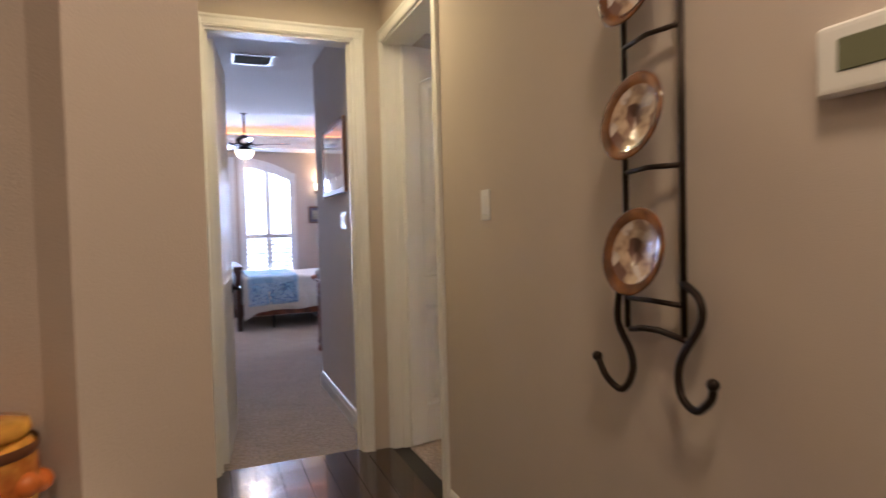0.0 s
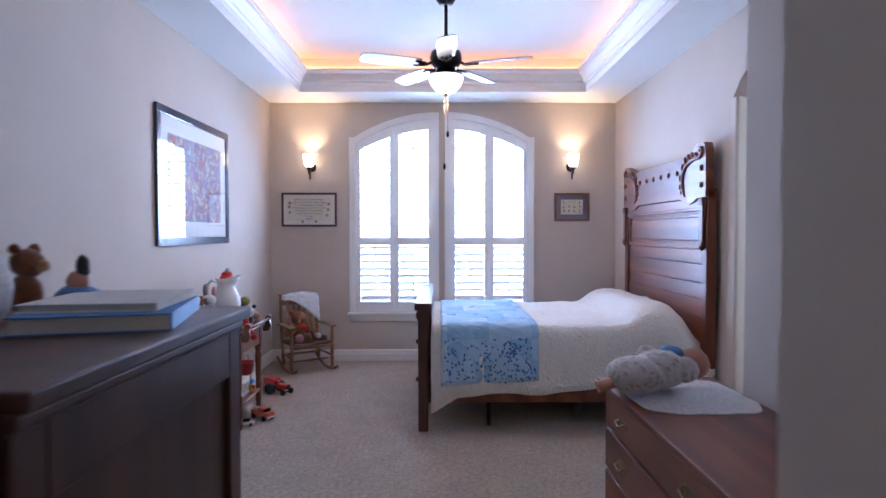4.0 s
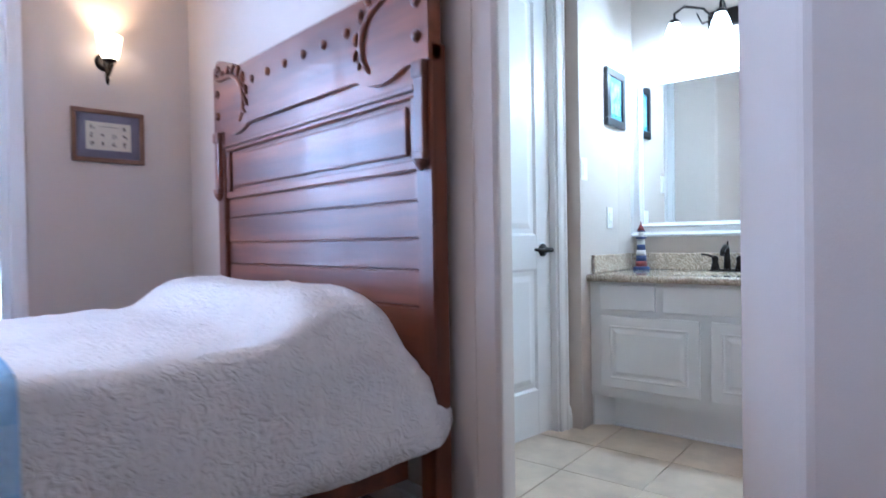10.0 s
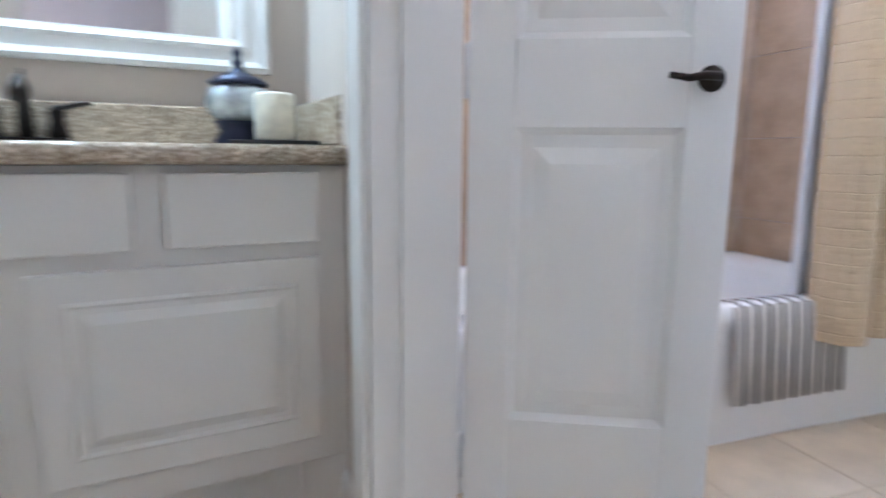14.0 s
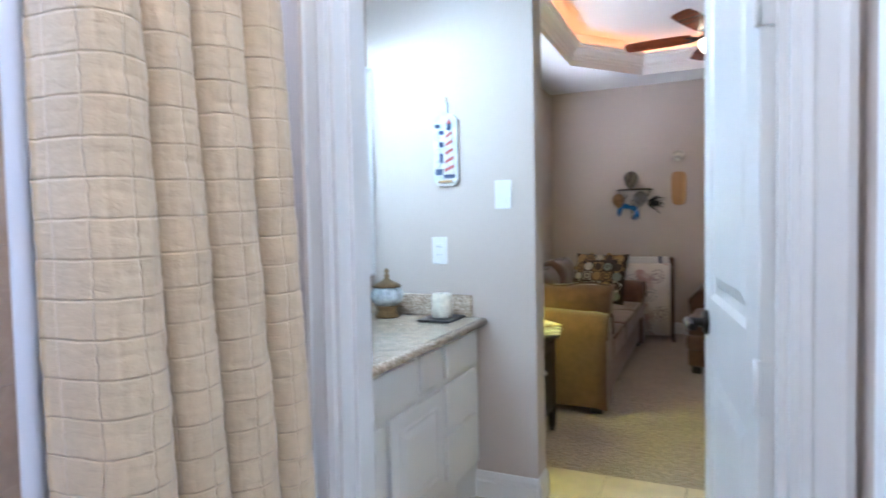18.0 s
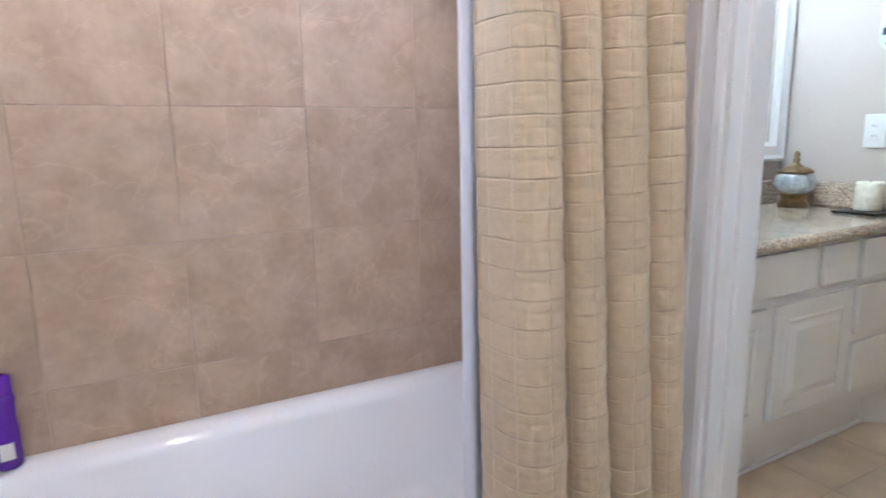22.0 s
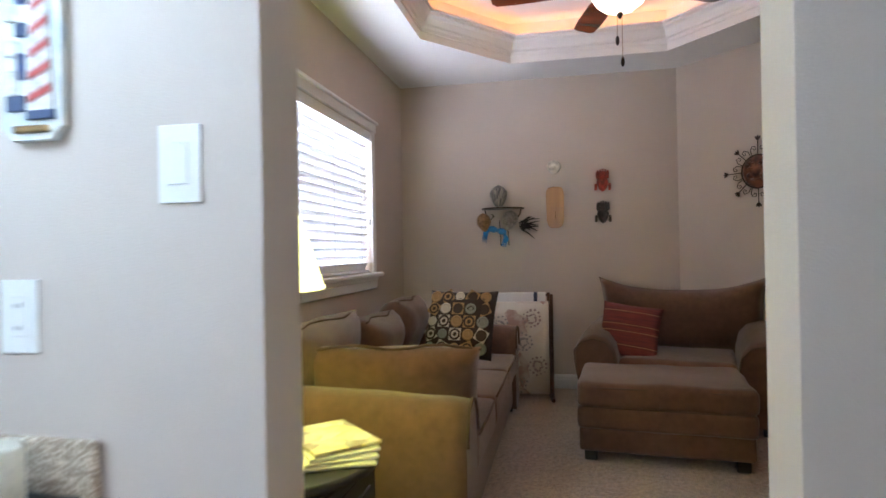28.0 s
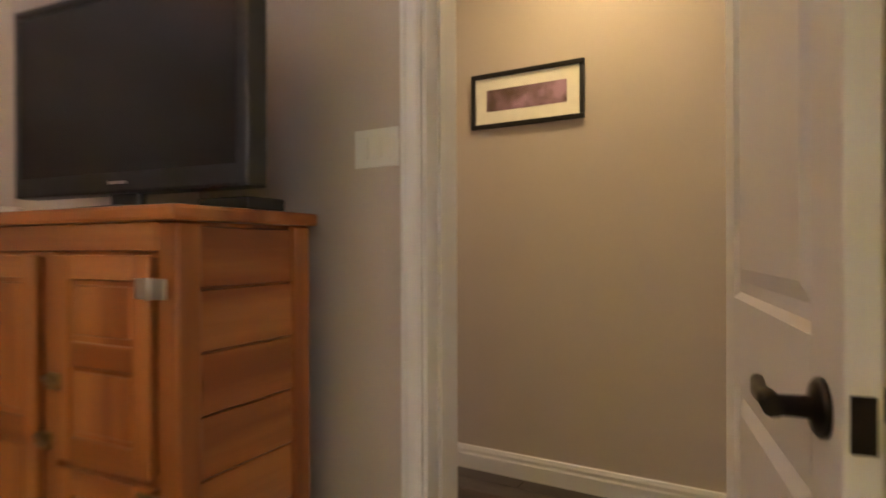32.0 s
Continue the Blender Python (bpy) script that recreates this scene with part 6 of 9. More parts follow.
part("cottage", box(B(), 0.032, -0.01, 0.012, 0.082, 0.045, 0.052, 0.003), mat("tan_glaze", (0.50, 0.34, 0.14), 0.4), light)
part("cottage_roof", prism(B(), [(-0.034, 0.050), (0.034, 0.050), (0.0, 0.075)], -0.03, 0.03, Matrix.Translation((0.057, 0.0175, 0)) @ Matrix(((0, 0, 1, 0), (1, 0, 0, 0), (0, 1, 0, 0), (0, 0, 0, 1)))), MATWHITE, light)
part("rocks", box(B(), 0.01, -0.03, 0.0, 0.095, 0.055, 0.013, 0.006, 2), SEABLUE, light)
CRACKLE = mat("crackled_glass", (0.50, 0.54, 0.56), 0.15, vary=0.45, noise_scale=30, metal=0.3)


def potpourri(x, y, dark):
    ob = thing("glass_jar", pose(x, y, 0.821), "round crackled glass jar with a metal lid on a footed stand", "jar", "lidded jars")
    part("stand", lathe(B(), [(0.055, 0), (0.060, 0.008), (0.045, 0.03), (0.052, 0.048), (0.06, 0.055)], 16), dark, ob)
    part("bowl", lathe(B(), [(0.04, 0.05), (0.068, 0.07), (0.078, 0.095), (0.070, 0.125), (0.055, 0.138)], 20), CRACKLE, ob)
    part("lid", lathe(B(), [(0.064, 0.138), (0.068, 0.144), (0.05, 0.156), (0.022, 0.168), (0.010, 0.18), (0.014, 0.19), (0.008, 0.20), (0.012, 0.212), (0.003, 0.225)], 18), dark, ob)


potpourri(6.32, 9.55, mat("dark_blue_metal", (0.03, 0.035, 0.07), 0.4, metal=0.5))
potpourri(6.61, 6.155, mat("antique_gold", (0.20, 0.13, 0.06), 0.4, metal=0.7, vary=0.3, noise_scale=40))


def candle(x, y):
    tr = thing("tray", pose(x, y, 0.821), "small black glass tray", "tray", "candle trays")
    part("dish", box(B(), -0.075, -0.10, 0, 0.075, 0.10, 0.010, 0.004, 2), BLACK, tr)
    cd = thing("candle", pose(x, y, 0.832), "thick cream pillar candle with a crackled surface", "candle", "pillar candles")
    part("wax", lathe(B(), [(0.043, 0), (0.045, 0.004), (0.045, 0.098), (0.040, 0.104), (0.0, 0.098)], 24), mat("cream_wax", (0.76, 0.72, 0.60), 0.5, vary=0.15, noise_scale=45, bump=0.6, bump_scale=70), cd)
    part("wick", tube(B(), [(0, 0, 0.097), (0.002, 0, 0.112)], 0.0014, 5), INK, cd)


candle(6.22, 9.475)
candle(6.34, 6.14)

PRINTBLUE = mat("seaside_print", (0.10, 0.36, 0.46), 0.5, dark=(0.5, 0.62, 0.62), noise_scale=25)
picture("picture", 0.27, 0.33, NOOK @ pose(6.18, 10.50, 1.82), BLACKWOOD, 0.045, 0.03, PRINTBLUE, "small seaside picture in a broad black frame", mount_mat=mat("aqua_mount", (0.06, 0.28, 0.42), 0.8))

# painted board with a lighthouse
ob = thing("wall_plaque", pose(6.352, 6.03, 1.588, 0, 0, 180), "painted cutting-board plaque with a red-striped lighthouse", "wall ornament")
BOARD = mat("pale_blue_board", (0.55, 0.60, 0.62), 0.6, dark=(0.72, 0.70, 0.64), noise_scale=20)
bm = prism(B(), [(-0.066, -0.17), (-0.045, -0.195), (0.045, -0.195), (0.066, -0.17), (0.066, 0.14), (0.045, 0.165), (0.016, 0.175), (0.012, 0.23), (-0.012, 0.23), (-0.016, 0.175), (-0.045, 0.165), (-0.066, 0.14)], 0.001, 0.017, Matrix.Rotation(radians(90), 4, "X"))
part("board", bm, BOARD, ob)
UPRIGHT = Matrix.Rotation(radians(90), 4, "X")
DULLRED = mat("faded_red_paint", (0.36, 0.055, 0.045), 0.6, vary=0.15, noise_scale=40)
NAVY = mat("faded_navy_paint", (0.035, 0.05, 0.11), 0.6, vary=0.15, noise_scale=40)
part("tower", prism(B(), [(-0.006, -0.145), (0.052, -0.145), (0.040, 0.085), (0.006, 0.085)], 0.0165, 0.0215, UPRIGHT), OLDWHITE, ob)
for k in range(5):
    z0 = -0.118 + 0.043 * k
    w0, w1 = 0.0265 - 0.0022 * k, 0.0255 - 0.0022 * k
    part("stripe", prism(B(), [(0.023 - w0, z0 - 0.009), (0.023 + w0, z0 + 0.012), (0.023 + w1, z0 + 0.028), (0.023 - w1, z0 + 0.006)], 0.0205, 0.0235, UPRIGHT), DULLRED, ob)
part("foot", box(B(), -0.008, -0.0235, -0.158, 0.054, -0.0165, -0.140, 0.002), NAVY, ob)
part("lamp_room", box(B(), 0.010, -0.0235, 0.085, 0.036, -0.0165, 0.118, 0.003), NAVY, ob)
part("roof", prism(B(), [(0.006, 0.118), (0.040, 0.118), (0.023, 0.146)], 0.0165, 0.0225, UPRIGHT), DULLRED, ob)
for k, (x, z, w, h, c) in enumerate(((-0.035, -0.125, 0.040, 0.030, 0), (-0.04, -0.085, 0.022, 0.045, 1), (-0.022, -0.055, 0.016, 0.05, 2), (-0.042, -0.02, 0.03, 0.03, 1), (-0.022, 0.015, 0.024, 0.028, 0), (-0.045, 0.05, 0.022, 0.035, 1), (-0.02, 0.075, 0.026, 0.022, 2), (-0.042, 0.11, 0.03, 0.02, 0), (0.0, -0.175, 0.08, 0.014, 3))):
    part("painted_shape", box(B(), x - w / 2, -0.0205, z - h / 2, x + w / 2, -0.0165, z + h / 2, 0.004, 2), (NAVY, OLDWHITE, OLDBLUE, BRASS)[c], ob)
part("hanger", tube(B(), [(0, -0.004, 0.225), (0.006, -0.004, 0.245), (0, -0.004, 0.26)], 0.003, 6), BRASS, ob)
ob.scale = (0.88, 1, 0.88)


part("strike_plate", box(B(), 5.9425, 7.39, 0.935, 5.9445, 7.425, 1.005, 0.0008), BRONZE, bpy.data.objects["trim_door_tub_south"], "dark bronze strike plate")
part("strike_plate", box(B(), 3.225, 4.4405, 0.945, 3.270, 4.443, 1.010, 0.0008), BRONZE, bpy.data.objects["trim_door_den"], "dark bronze strike plate")
# rings added round the unseen hall lamps, so that each has a fixture
for cx, cy in ((2.58, 4.6), (2.58, 2.2), (2.0, 0.8)):
    can = thing("added_downlight", pose(cx, cy, 2.74), "round white ceiling ring added around an unseen hall lamp", "ceiling light", "hall downlights")
    part("trim_ring", lathe(B(), [(0.165, -0.001), (0.19, -0.001), (0.186, -0.010), (0.168, -0.012)], 28, closed=False), TRIM, can)
# glowing dome added out of view, to carry the tub room's extra light
dome = thing("added_ceiling_light", pose(5.50, 8.30, 2.74), "unseen round white flush ceiling light added over the tub room", "ceiling light")
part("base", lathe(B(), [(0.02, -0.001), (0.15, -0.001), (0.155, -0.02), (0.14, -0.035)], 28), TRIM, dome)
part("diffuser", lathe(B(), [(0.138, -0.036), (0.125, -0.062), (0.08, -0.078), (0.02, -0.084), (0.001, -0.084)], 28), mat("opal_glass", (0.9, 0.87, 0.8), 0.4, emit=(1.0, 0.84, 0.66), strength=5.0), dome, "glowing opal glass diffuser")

# ================================================================ the den
def soft_box(bm, x0, y0, z0, x1, y1, z1, r=0.05, seg=4, n=4, amp=0.008, seed=0.0, m=None):
    """An upholstered block: rounded and slightly uneven."""
    tmp = B()
    box(tmp, x0, y0, z0, x1, y1, z1, r, seg)
    bmesh.ops.subdivide_edges(tmp, edges=[e for e in tmp.edges if e.calc_length() > 0.14], cuts=n, use_grid_fill=True)
    for v in tmp.verts:
        p = v.co
        k = amp * noise.noise(Vector((p.x * 5 + seed, p.y * 5, p.z * 5))) + amp * 0.4 * noise.noise(Vector((p.x * 14, p.y * 14 + seed, p.z * 14)))
        v.co = p + v.normal * k
    me = bpy.data.meshes.new("tmp")
    tmp.to_mesh(me)
    tmp.free()
    k0 = len(bm.verts)
    bm.from_mesh(me)
    bpy.data.meshes.remove(me)
    bm.verts.ensure_lookup_table()
    if m is not None:
        for v in bm.verts[k0:]:
            v.co = m @ v.co
    for f in bm.faces:
        f.smooth = True
    return bm


def piping(ob_parent, pts, r=0.006, name="piping", material=None):
    part(name, tube(B(), pts, r, 6), material or mat("dark_piping", (0.085, 0.050, 0.034), 0.9), ob_parent)


sofa = thing("sofa", pose(6.93, 3.52, 0), "long brown microfibre sofa with loose back cushions", "sofa")
# local: x from the wall (0) to the front (-1.08), y along; north end +
part("base", soft_box(B(), -1.05, -1.20, 0.07, -0.05, 1.20, 0.31, 0.03, 3, 3), SOFA, sofa)
part("back", soft_box(B(), -0.26, -1.20, 0.10, -0.02, 1.20, 0.76, 0.06, 4, 3), SOFA, sofa)


def sofa_arm(y0, y1, seed):
    bm = B()
    prof = [(0.0, 0.06), (0.0, 0.50), (0.015, 0.58), (0.06, 0.635), (0.13, 0.655), (0.20, 0.635), (0.245, 0.58), (0.255, 0.50), (0.255, 0.06)]
    rows = []
    for i in range(15):
        t = i / 14
        x = -1.08 + 1.06 * t
        sag = 0.035 * t
        bulge = 0.0 if 0 < i < 14 else -0.012
        rows.append([bm.verts.new((x, y0 + (y1 - y0) * (p / 0.255), z + (sag if z > 0.4 else 0) + bulge + 0.006 * noise.noise(Vector((x * 5, p * 9, z * 6 + seed))))) for p, z in prof])
    for a, b in zip(rows, rows[1:]):
        for k in range(len(prof) - 1):
            bm.faces.new((a[k], b[k], b[k + 1], a[k + 1])).smooth = True
    bm.faces.new(rows[0])
    bm.faces.new(rows[-1][::-1])
    arm = part("arm", bm, SOFA, sofa, "padded rolled arm")
    piping(arm, [(-1.085, y0 + (y1 - y0) * (p / 0.255), z - 0.008) for p, z in prof[1:-1]], 0.007)


sofa_arm(0.97, 1.225, 0.0)
sofa_arm(-1.225, -0.97, 4.0)
for k, (a, b) in enumerate(((-0.965, -0.325), (-0.32, 0.32), (0.325, 0.965))):
    c = part("seat_cushion", soft_box(B(), -1.085, a, 0.30, -0.25, b, 0.465, 0.045, 4, 4, 0.010, k * 3.0), SOFA, sofa)
    piping(c, [(-1.083, a + 0.04, 0.455), (-1.087, (a + b) / 2, 0.458), (-1.083, b - 0.04, 0.455)], 0.006)
for k, (a, b, h) in enumerate(((-0.955, -0.33, 0.90), (-0.33, 0.30, 0.85), (0.27, 1.19, 0.91))):
    m = Matrix.Translation((-0.30 if k < 2 else -0.25, (a + b) / 2, 0.45 + (h - 0.45) / 2)) @ Matrix.Rotation(radians(-16), 4, "Y") @ Matrix.Rotation(radians(90), 4, "Y")
    c = part("back_cushion", pillow_mesh(B(), h - 0.44, b - a + 0.03, 0.30, 16, m, rough=0.02, seed=k * 2.2), SOFA, sofa)
    piping(c, [m @ Vector((-(h - 0.45) / 2 * 0.97, (j / 8 - 0.5) * (b - a) * 0.96, 0.02 * math.sin(j * 1.3 + k))) for j in range(9)], 0.006)
for x, y in ((-1.0, 1.12), (-1.0, -1.12), (-0.12, 1.12), (-0.12, -1.12)):
    part("foot", box(B(), x - 0.04, y - 0.04, 0, x + 0.04, y + 0.04, 0.075, 0.006), BLACKWOOD, sofa)
m = Matrix.Translation((6.225, 4.40, 0.625)) @ Matrix.Rotation(radians(9), 4, "Z") @ Matrix.Rotation(radians(66), 4, "X")
cu = thing("throw_cushion", Matrix(), "large brown cushion leaning on the sofa's arm", "cushion")
part("pad", pillow_mesh(B(), 0.76, 0.42, 0.20, 16, m, rough=0.028, seed=9), SOFA, cu)
piping(cu, [m @ Vector((0.38 * x, 0.21 * y, 0)) for x, y in [(-1 + 0.2 * j, 1.0 - 0.06 * math.cos(j * 1.3)) for j in range(11)]], 0.006)

# cushion with rings
ob = thing("ring_cushion", pose(6.22, 2.76, 0.70, 68, 0, 168), "dark cushion patterned with cream and tan rings", "cushion")
part("pad", pillow_mesh(B(), 0.52, 0.50, 0.16, 16, rough=0.008), mat("dark_brown_cloth", (0.035, 0.022, 0.016), 0.95, bump=0.4, bump_scale=300, vary=0.2, noise_scale=60), ob)
rnd = random.Random(3)
RINGC = [mat("cream_disc", (0.52, 0.45, 0.33), 0.95), mat("tan_disc", (0.33, 0.20, 0.08), 0.95), mat("grey_green_disc", (0.22, 0.22, 0.17), 0.95), mat("dark_brown_disc", (0.05, 0.032, 0.022), 0.95)]
for i in range(5):
    for j in range(5):
        x, y = -0.19 + 0.095 * i, -0.185 + 0.0925 * j
        r = rnd.uniform(0.034, 0.044)
        e = max(0.0, 1 - abs(x / 0.26) ** 3.2) ** 0.5 * max(0.0, 1 - abs(y / 0.25) ** 3.2) ** 0.5
        for s in (1,):
            z = 0.08 * e + 0.0035
            tilt = Matrix.Translation((x, y, z)) @ Vector((-0 + x * 0.55, y * 0.55, 1)).to_track_quat("Z", "Y").to_matrix().to_4x4()
            c = rnd.randrange(3)
            bm = B()
            if (i + j) % 2:
                part("patch", box(B(), -0.043, -0.043, -0.001, 0.043, 0.043, 0.001, rot=tilt), RINGC[(c + 1) % 2], ob)
                c = 3
            if rnd.random() < 0.75:
                lathe(bm, [(r, 0.0), (r, 0.002), (r * 0.66, 0.003), (r * 0.66, 0.0)], 16, m=tilt)
                lathe(bm, [(r * 0.36, 0.0), (r * 0.34, 0.0025)], 12, m=tilt)
            else:
                lathe(bm, [(r, 0.0), (r * 0.96, 0.0025)], 16, m=tilt)
            part("ring", bm, RINGC[c], ob)

# ---------------------------------------------------------------- quilt rack
ob = thing("quilt_rack", pose(5.87, 2.0, 0, 0, 0, 8), "dark wooden rack hung with folded pale quilts", "quilt rack")
for x in (-0.26, 0.56):
    for y in (-0.10, 0.10):
        part("post", box(B(), x - 0.012, y - 0.014, 0, x + 0.012, y + 0.014, 0.86, 0.003), DARKWOOD, ob)
    part("foot", box(B(), x - 0.014, -0.16, 0, x + 0.014, 0.16, 0.03, 0.004), DARKWOOD, ob)
for y, z in ((-0.10, 0.84), (0.10, 0.78), (0, 0.30)):
    part("rail", tube(B(), [(-0.26, y, z), (0.56, y, z)], 0.010, 8), DARKWOOD, ob)
FLORAL = patch_mat("cream_floral_cotton", (0.66, 0.58, 0.50), (0.70, 0.64, 0.57), (0.45, 0.30, 0.27), 11, jitter=1.0)
def drape(x0, x1, y0, y1, top, low0, low1, name, material, label):
    bm = B()
    prof = [(y1 + 0.012, low1), (y1 + 0.014, (top + low1) / 2), (y1 + 0.012, top - 0.01), (y1, top + 0.008), ((y0 + y1) / 2, top + 0.004), (y0, top + 0.008), (y0 - 0.012, top - 0.01), (y0 - 0.014, (top + low0) / 2), (y0 - 0.012, low0)]
    rows = [[bm.verts.new((x0 + (x1 - x0) * k / 10, y + 0.004 * math.sin(3.1 * k + z * 9), z)) for y, z in prof] for k in range(11)]
    for a, b in zip(rows, rows[1:]):
        for k in range(len(prof) - 1):
            bm.faces.new((a[k], b[k], b[k + 1], a[k + 1])).smooth = True
    o = part(name, bm, material, ob, label)
    o.modifiers.new("thickness", "SOLIDIFY").thickness = 0.014
drape(-0.235, 0.535, -0.11, -0.09, 0.855, 0.15, 0.30, "white_coverlet", mat("white_cotton", (0.70, 0.68, 0.66), 0.95, bump=0.5, bump_scale=60), "folded white coverlet with a navy stripe")
part("stripe", box(B(), -0.165, -0.077, 0.70, -0.135, -0.0655, 0.866, 0.002), NAVY, ob, "navy border stripe")
drape(-0.235, 0.30, 0.09, 0.11, 0.795, 0.30, 0.06, "folded_quilt", FLORAL, "cream quilt with faded flower wreaths")
WREATH = [mat("faded_mauve_print", (0.36, 0.27, 0.27), 0.95), mat("faded_grey_print", (0.36, 0.34, 0.33), 0.95)]
rnd = random.Random(12)
for i, (cx, cz) in enumerate(((-0.10, 0.67), (-0.03, 0.48), (-0.14, 0.29), (0.16, 0.62), (0.20, 0.36), (0.02, 0.15))):
    bm = B()
    for k in range(26):
        a, r = 2 * math.pi * k / 13, (0.070 if k < 13 else 0.034) + rnd.uniform(-0.008, 0.008)
        p = rnd.uniform(0.006, 0.012)
        px, pz = cx + r * math.cos(a), cz + r * math.sin(a)
        bm.faces.new([bm.verts.new((px + p * math.cos(q), 0.1425, pz + p * math.sin(q))) for q in [2 * math.pi * j / 6 + k for j in range(6)]])
    part("printed_wreath", bm, WREATH[i % 2], ob)

# ---------------------------------------------------------------- chair-and-a-half and ottoman
ch = thing("armchair", pose(4.66, 2.22, 0, 0, 0, -13), "wide brown microfibre armchair with sloping arms", "armchair")
# local: front +y
part("base", soft_box(B(), -0.55, -0.36, 0.07, 0.55, 0.45, 0.30, 0.03, 3, 3), SOFA, ch)
part("seat_cushion", soft_box(B(), -0.375, -0.20, 0.29, 0.375, 0.50, 0.455, 0.05, 4, 4, 0.01, 2.0), SOFA, ch)
part("back", soft_box(B(), -0.60, -0.45, 0.10, 0.60, -0.24, 0.72, 0.06, 4, 3), SOFA, ch)
m = Matrix.Translation((0, -0.20, 0.66)) @ Matrix.Rotation(radians(76), 4, "X")
bm = pillow_mesh(B(), 1.20, 0.50, 0.28, 18, Matrix(), rough=0.015, seed=5)
for v in bm.verts:
    v.co.y += 0.095 * (abs(v.co.x) / 0.6) ** 2.6 * (1 if v.co.y > 0 else 0.2)
    v.co = m @ v.co
part("back_cushion", bm, SOFA, ch)
for s in (-1, 1):
    bm = B()
    rows = []
    for i in range(13):
        t = i / 12
        y = -0.45 + 0.97 * t
        h = 0.67 - 0.03 * t - 0.07 * max(0.0, (t - 0.55) / 0.45) ** 2
        prof = [(0.375, 0.06), (0.38, h - 0.17), (0.40, h - 0.07), (0.455, h - 0.005), (0.54, h + 0.015), (0.62, h - 0.01), (0.67, h - 0.07), (0.665, h - 0.15), (0.60, 0.06)]
        rows.append([bm.verts.new((s * p, y, z + 0.005 * noise.noise(Vector((p * 8, y * 6, z * 6 + s))))) for p, z in prof])
    for a, b in zip(rows, rows[1:]):
        for k in range(8):
            bm.faces.new((a[k], b[k], b[k + 1], a[k + 1])).smooth = True
    bm.faces.new(rows[0])
    bm.faces.new(rows[-1][::-1])
    arm = part("arm", bm, SOFA, ch, "sloping padded arm")
    piping(arm, [(s * p, 0.525, z) for p, z in [(0.377, 0.10), (0.381, 0.40), (0.40, 0.50), (0.455, 0.565), (0.54, 0.585), (0.62, 0.56), (0.67, 0.50), (0.665, 0.42), (0.605, 0.10)]], 0.007)
for x, y in ((-0.55, 0.44), (0.55, 0.44), (-0.55, -0.38), (0.55, -0.38)):
    part("foot", box(B(), x - 0.035, y - 0.035, 0, x + 0.035, y + 0.035, 0.07, 0.006), BLACKWOOD, ch)
REDPLAID = mat("red_woven_cloth", (0.19, 0.032, 0.022), 0.95, dark=(0.10, 0.020, 0.018), noise_scale=8, stretch=(1, 14, 1), bump=0.5, bump_scale=120)
ob = thing("red_cushion", pose(5.03, 2.40, 0.615, 70, 8, 172), "dark red striped square cushion", "cushion")
part("pad", pillow_mesh(B(), 0.42, 0.40, 0.13, 14, rough=0.006), REDPLAID, ob)
STR = mat("gold_thread", (0.34, 0.17, 0.09), 0.9)
for y in (-0.12, -0.02, 0.03, 0.13):
    bm = B()
    pts = []
    for k in range(13):
        x = -0.195 + 0.39 * k / 12
        e = max(0.0, 1 - abs(x / 0.21) ** 3.2) ** 0.5 * max(0.0, 1 - abs(y / 0.20) ** 3.2) ** 0.5
        pts.append((x, y, 0.065 * e + 0.002))
    part("stripe", tube(bm, pts, 0.0035, 5), STR, ob)

ot = thing("ottoman", pose(4.93, 3.14, 0, 0, 0, -6), "large brown microfibre ottoman with piped edges", "ottoman")
part("base", soft_box(B(), -0.46, -0.31, 0.06, 0.46, 0.31, 0.20, 0.025, 3, 3), SOFA, ot)
part("box", soft_box(B(), -0.47, -0.32, 0.19, 0.47, 0.32, 0.315, 0.03, 3, 3, 0.006, 1.0), SOFA, ot)
tp = part("top_cushion", soft_box(B(), -0.475, -0.325, 0.305, 0.475, 0.325, 0.455, 0.05, 4, 5, 0.012, 2.5), SOFA, ot)
for z, o in ((0.425, 0.466), (0.312, 0.455), (0.195, 0.452)):
    w = o - 0.15
    piping(tp, [(-o + 0.02, w, z), (0, w, z), (o - 0.02, w, z), (o, w - 0.02, z), (o, 0, z), (o, -w + 0.02, z), (o - 0.02, -w, z), (0, -w, z), (-o + 0.02, -w, z), (-o, -w + 0.02, z), (-o, 0, z), (-o, w - 0.02, z), (-o + 0.02, w, z)], 0.005)
for x in (-0.40, 0.40):
    for y in (-0.25, 0.25):
        part("foot", box(B(), x - 0.035, y - 0.035, 0, x + 0.035, y + 0.035, 0.065, 0.006), BLACKWOOD, ot)

# ---------------------------------------------------------------- oak icebox cabinet
ic = thing("oak_cabinet", pose(3.925, 3.69, 0, 0, 0, 4.5), "antique golden oak icebox cabinet with brass latches", "cabinet")
# local: front +x at 0, y along (-0.475 to 0.475), depth to -0.46
part("body", box(B(), -0.455, -0.45, 0.10, -0.02, 0.45, 1.20), OAK, ic)
part("top", box(B(), -0.475, -0.495, 1.20, 0.025, 0.495, 1.238, 0.010, 2), OAKH, ic)
for y in (-0.475, 0.405):
    for x in (-0.46, -0.07):
        part("corner_post", box(B(), x, y, 0.0, x + 0.07, y + 0.07, 1.20, 0.006), OAK, ic)
part("top_rail", box(B(), -0.03, -0.405, 1.13, -0.002, 0.405, 1.20, 0.003), OAKH, ic)
part("bottom_rail", box(B(), -0.03, -0.405, 0.08, -0.002, 0.405, 0.17, 0.003), OAKH, ic)
part("centre_post", box(B(), -0.03, -0.035, 0.17, -0.002, 0.025, 1.13, 0.003), OAK, ic)


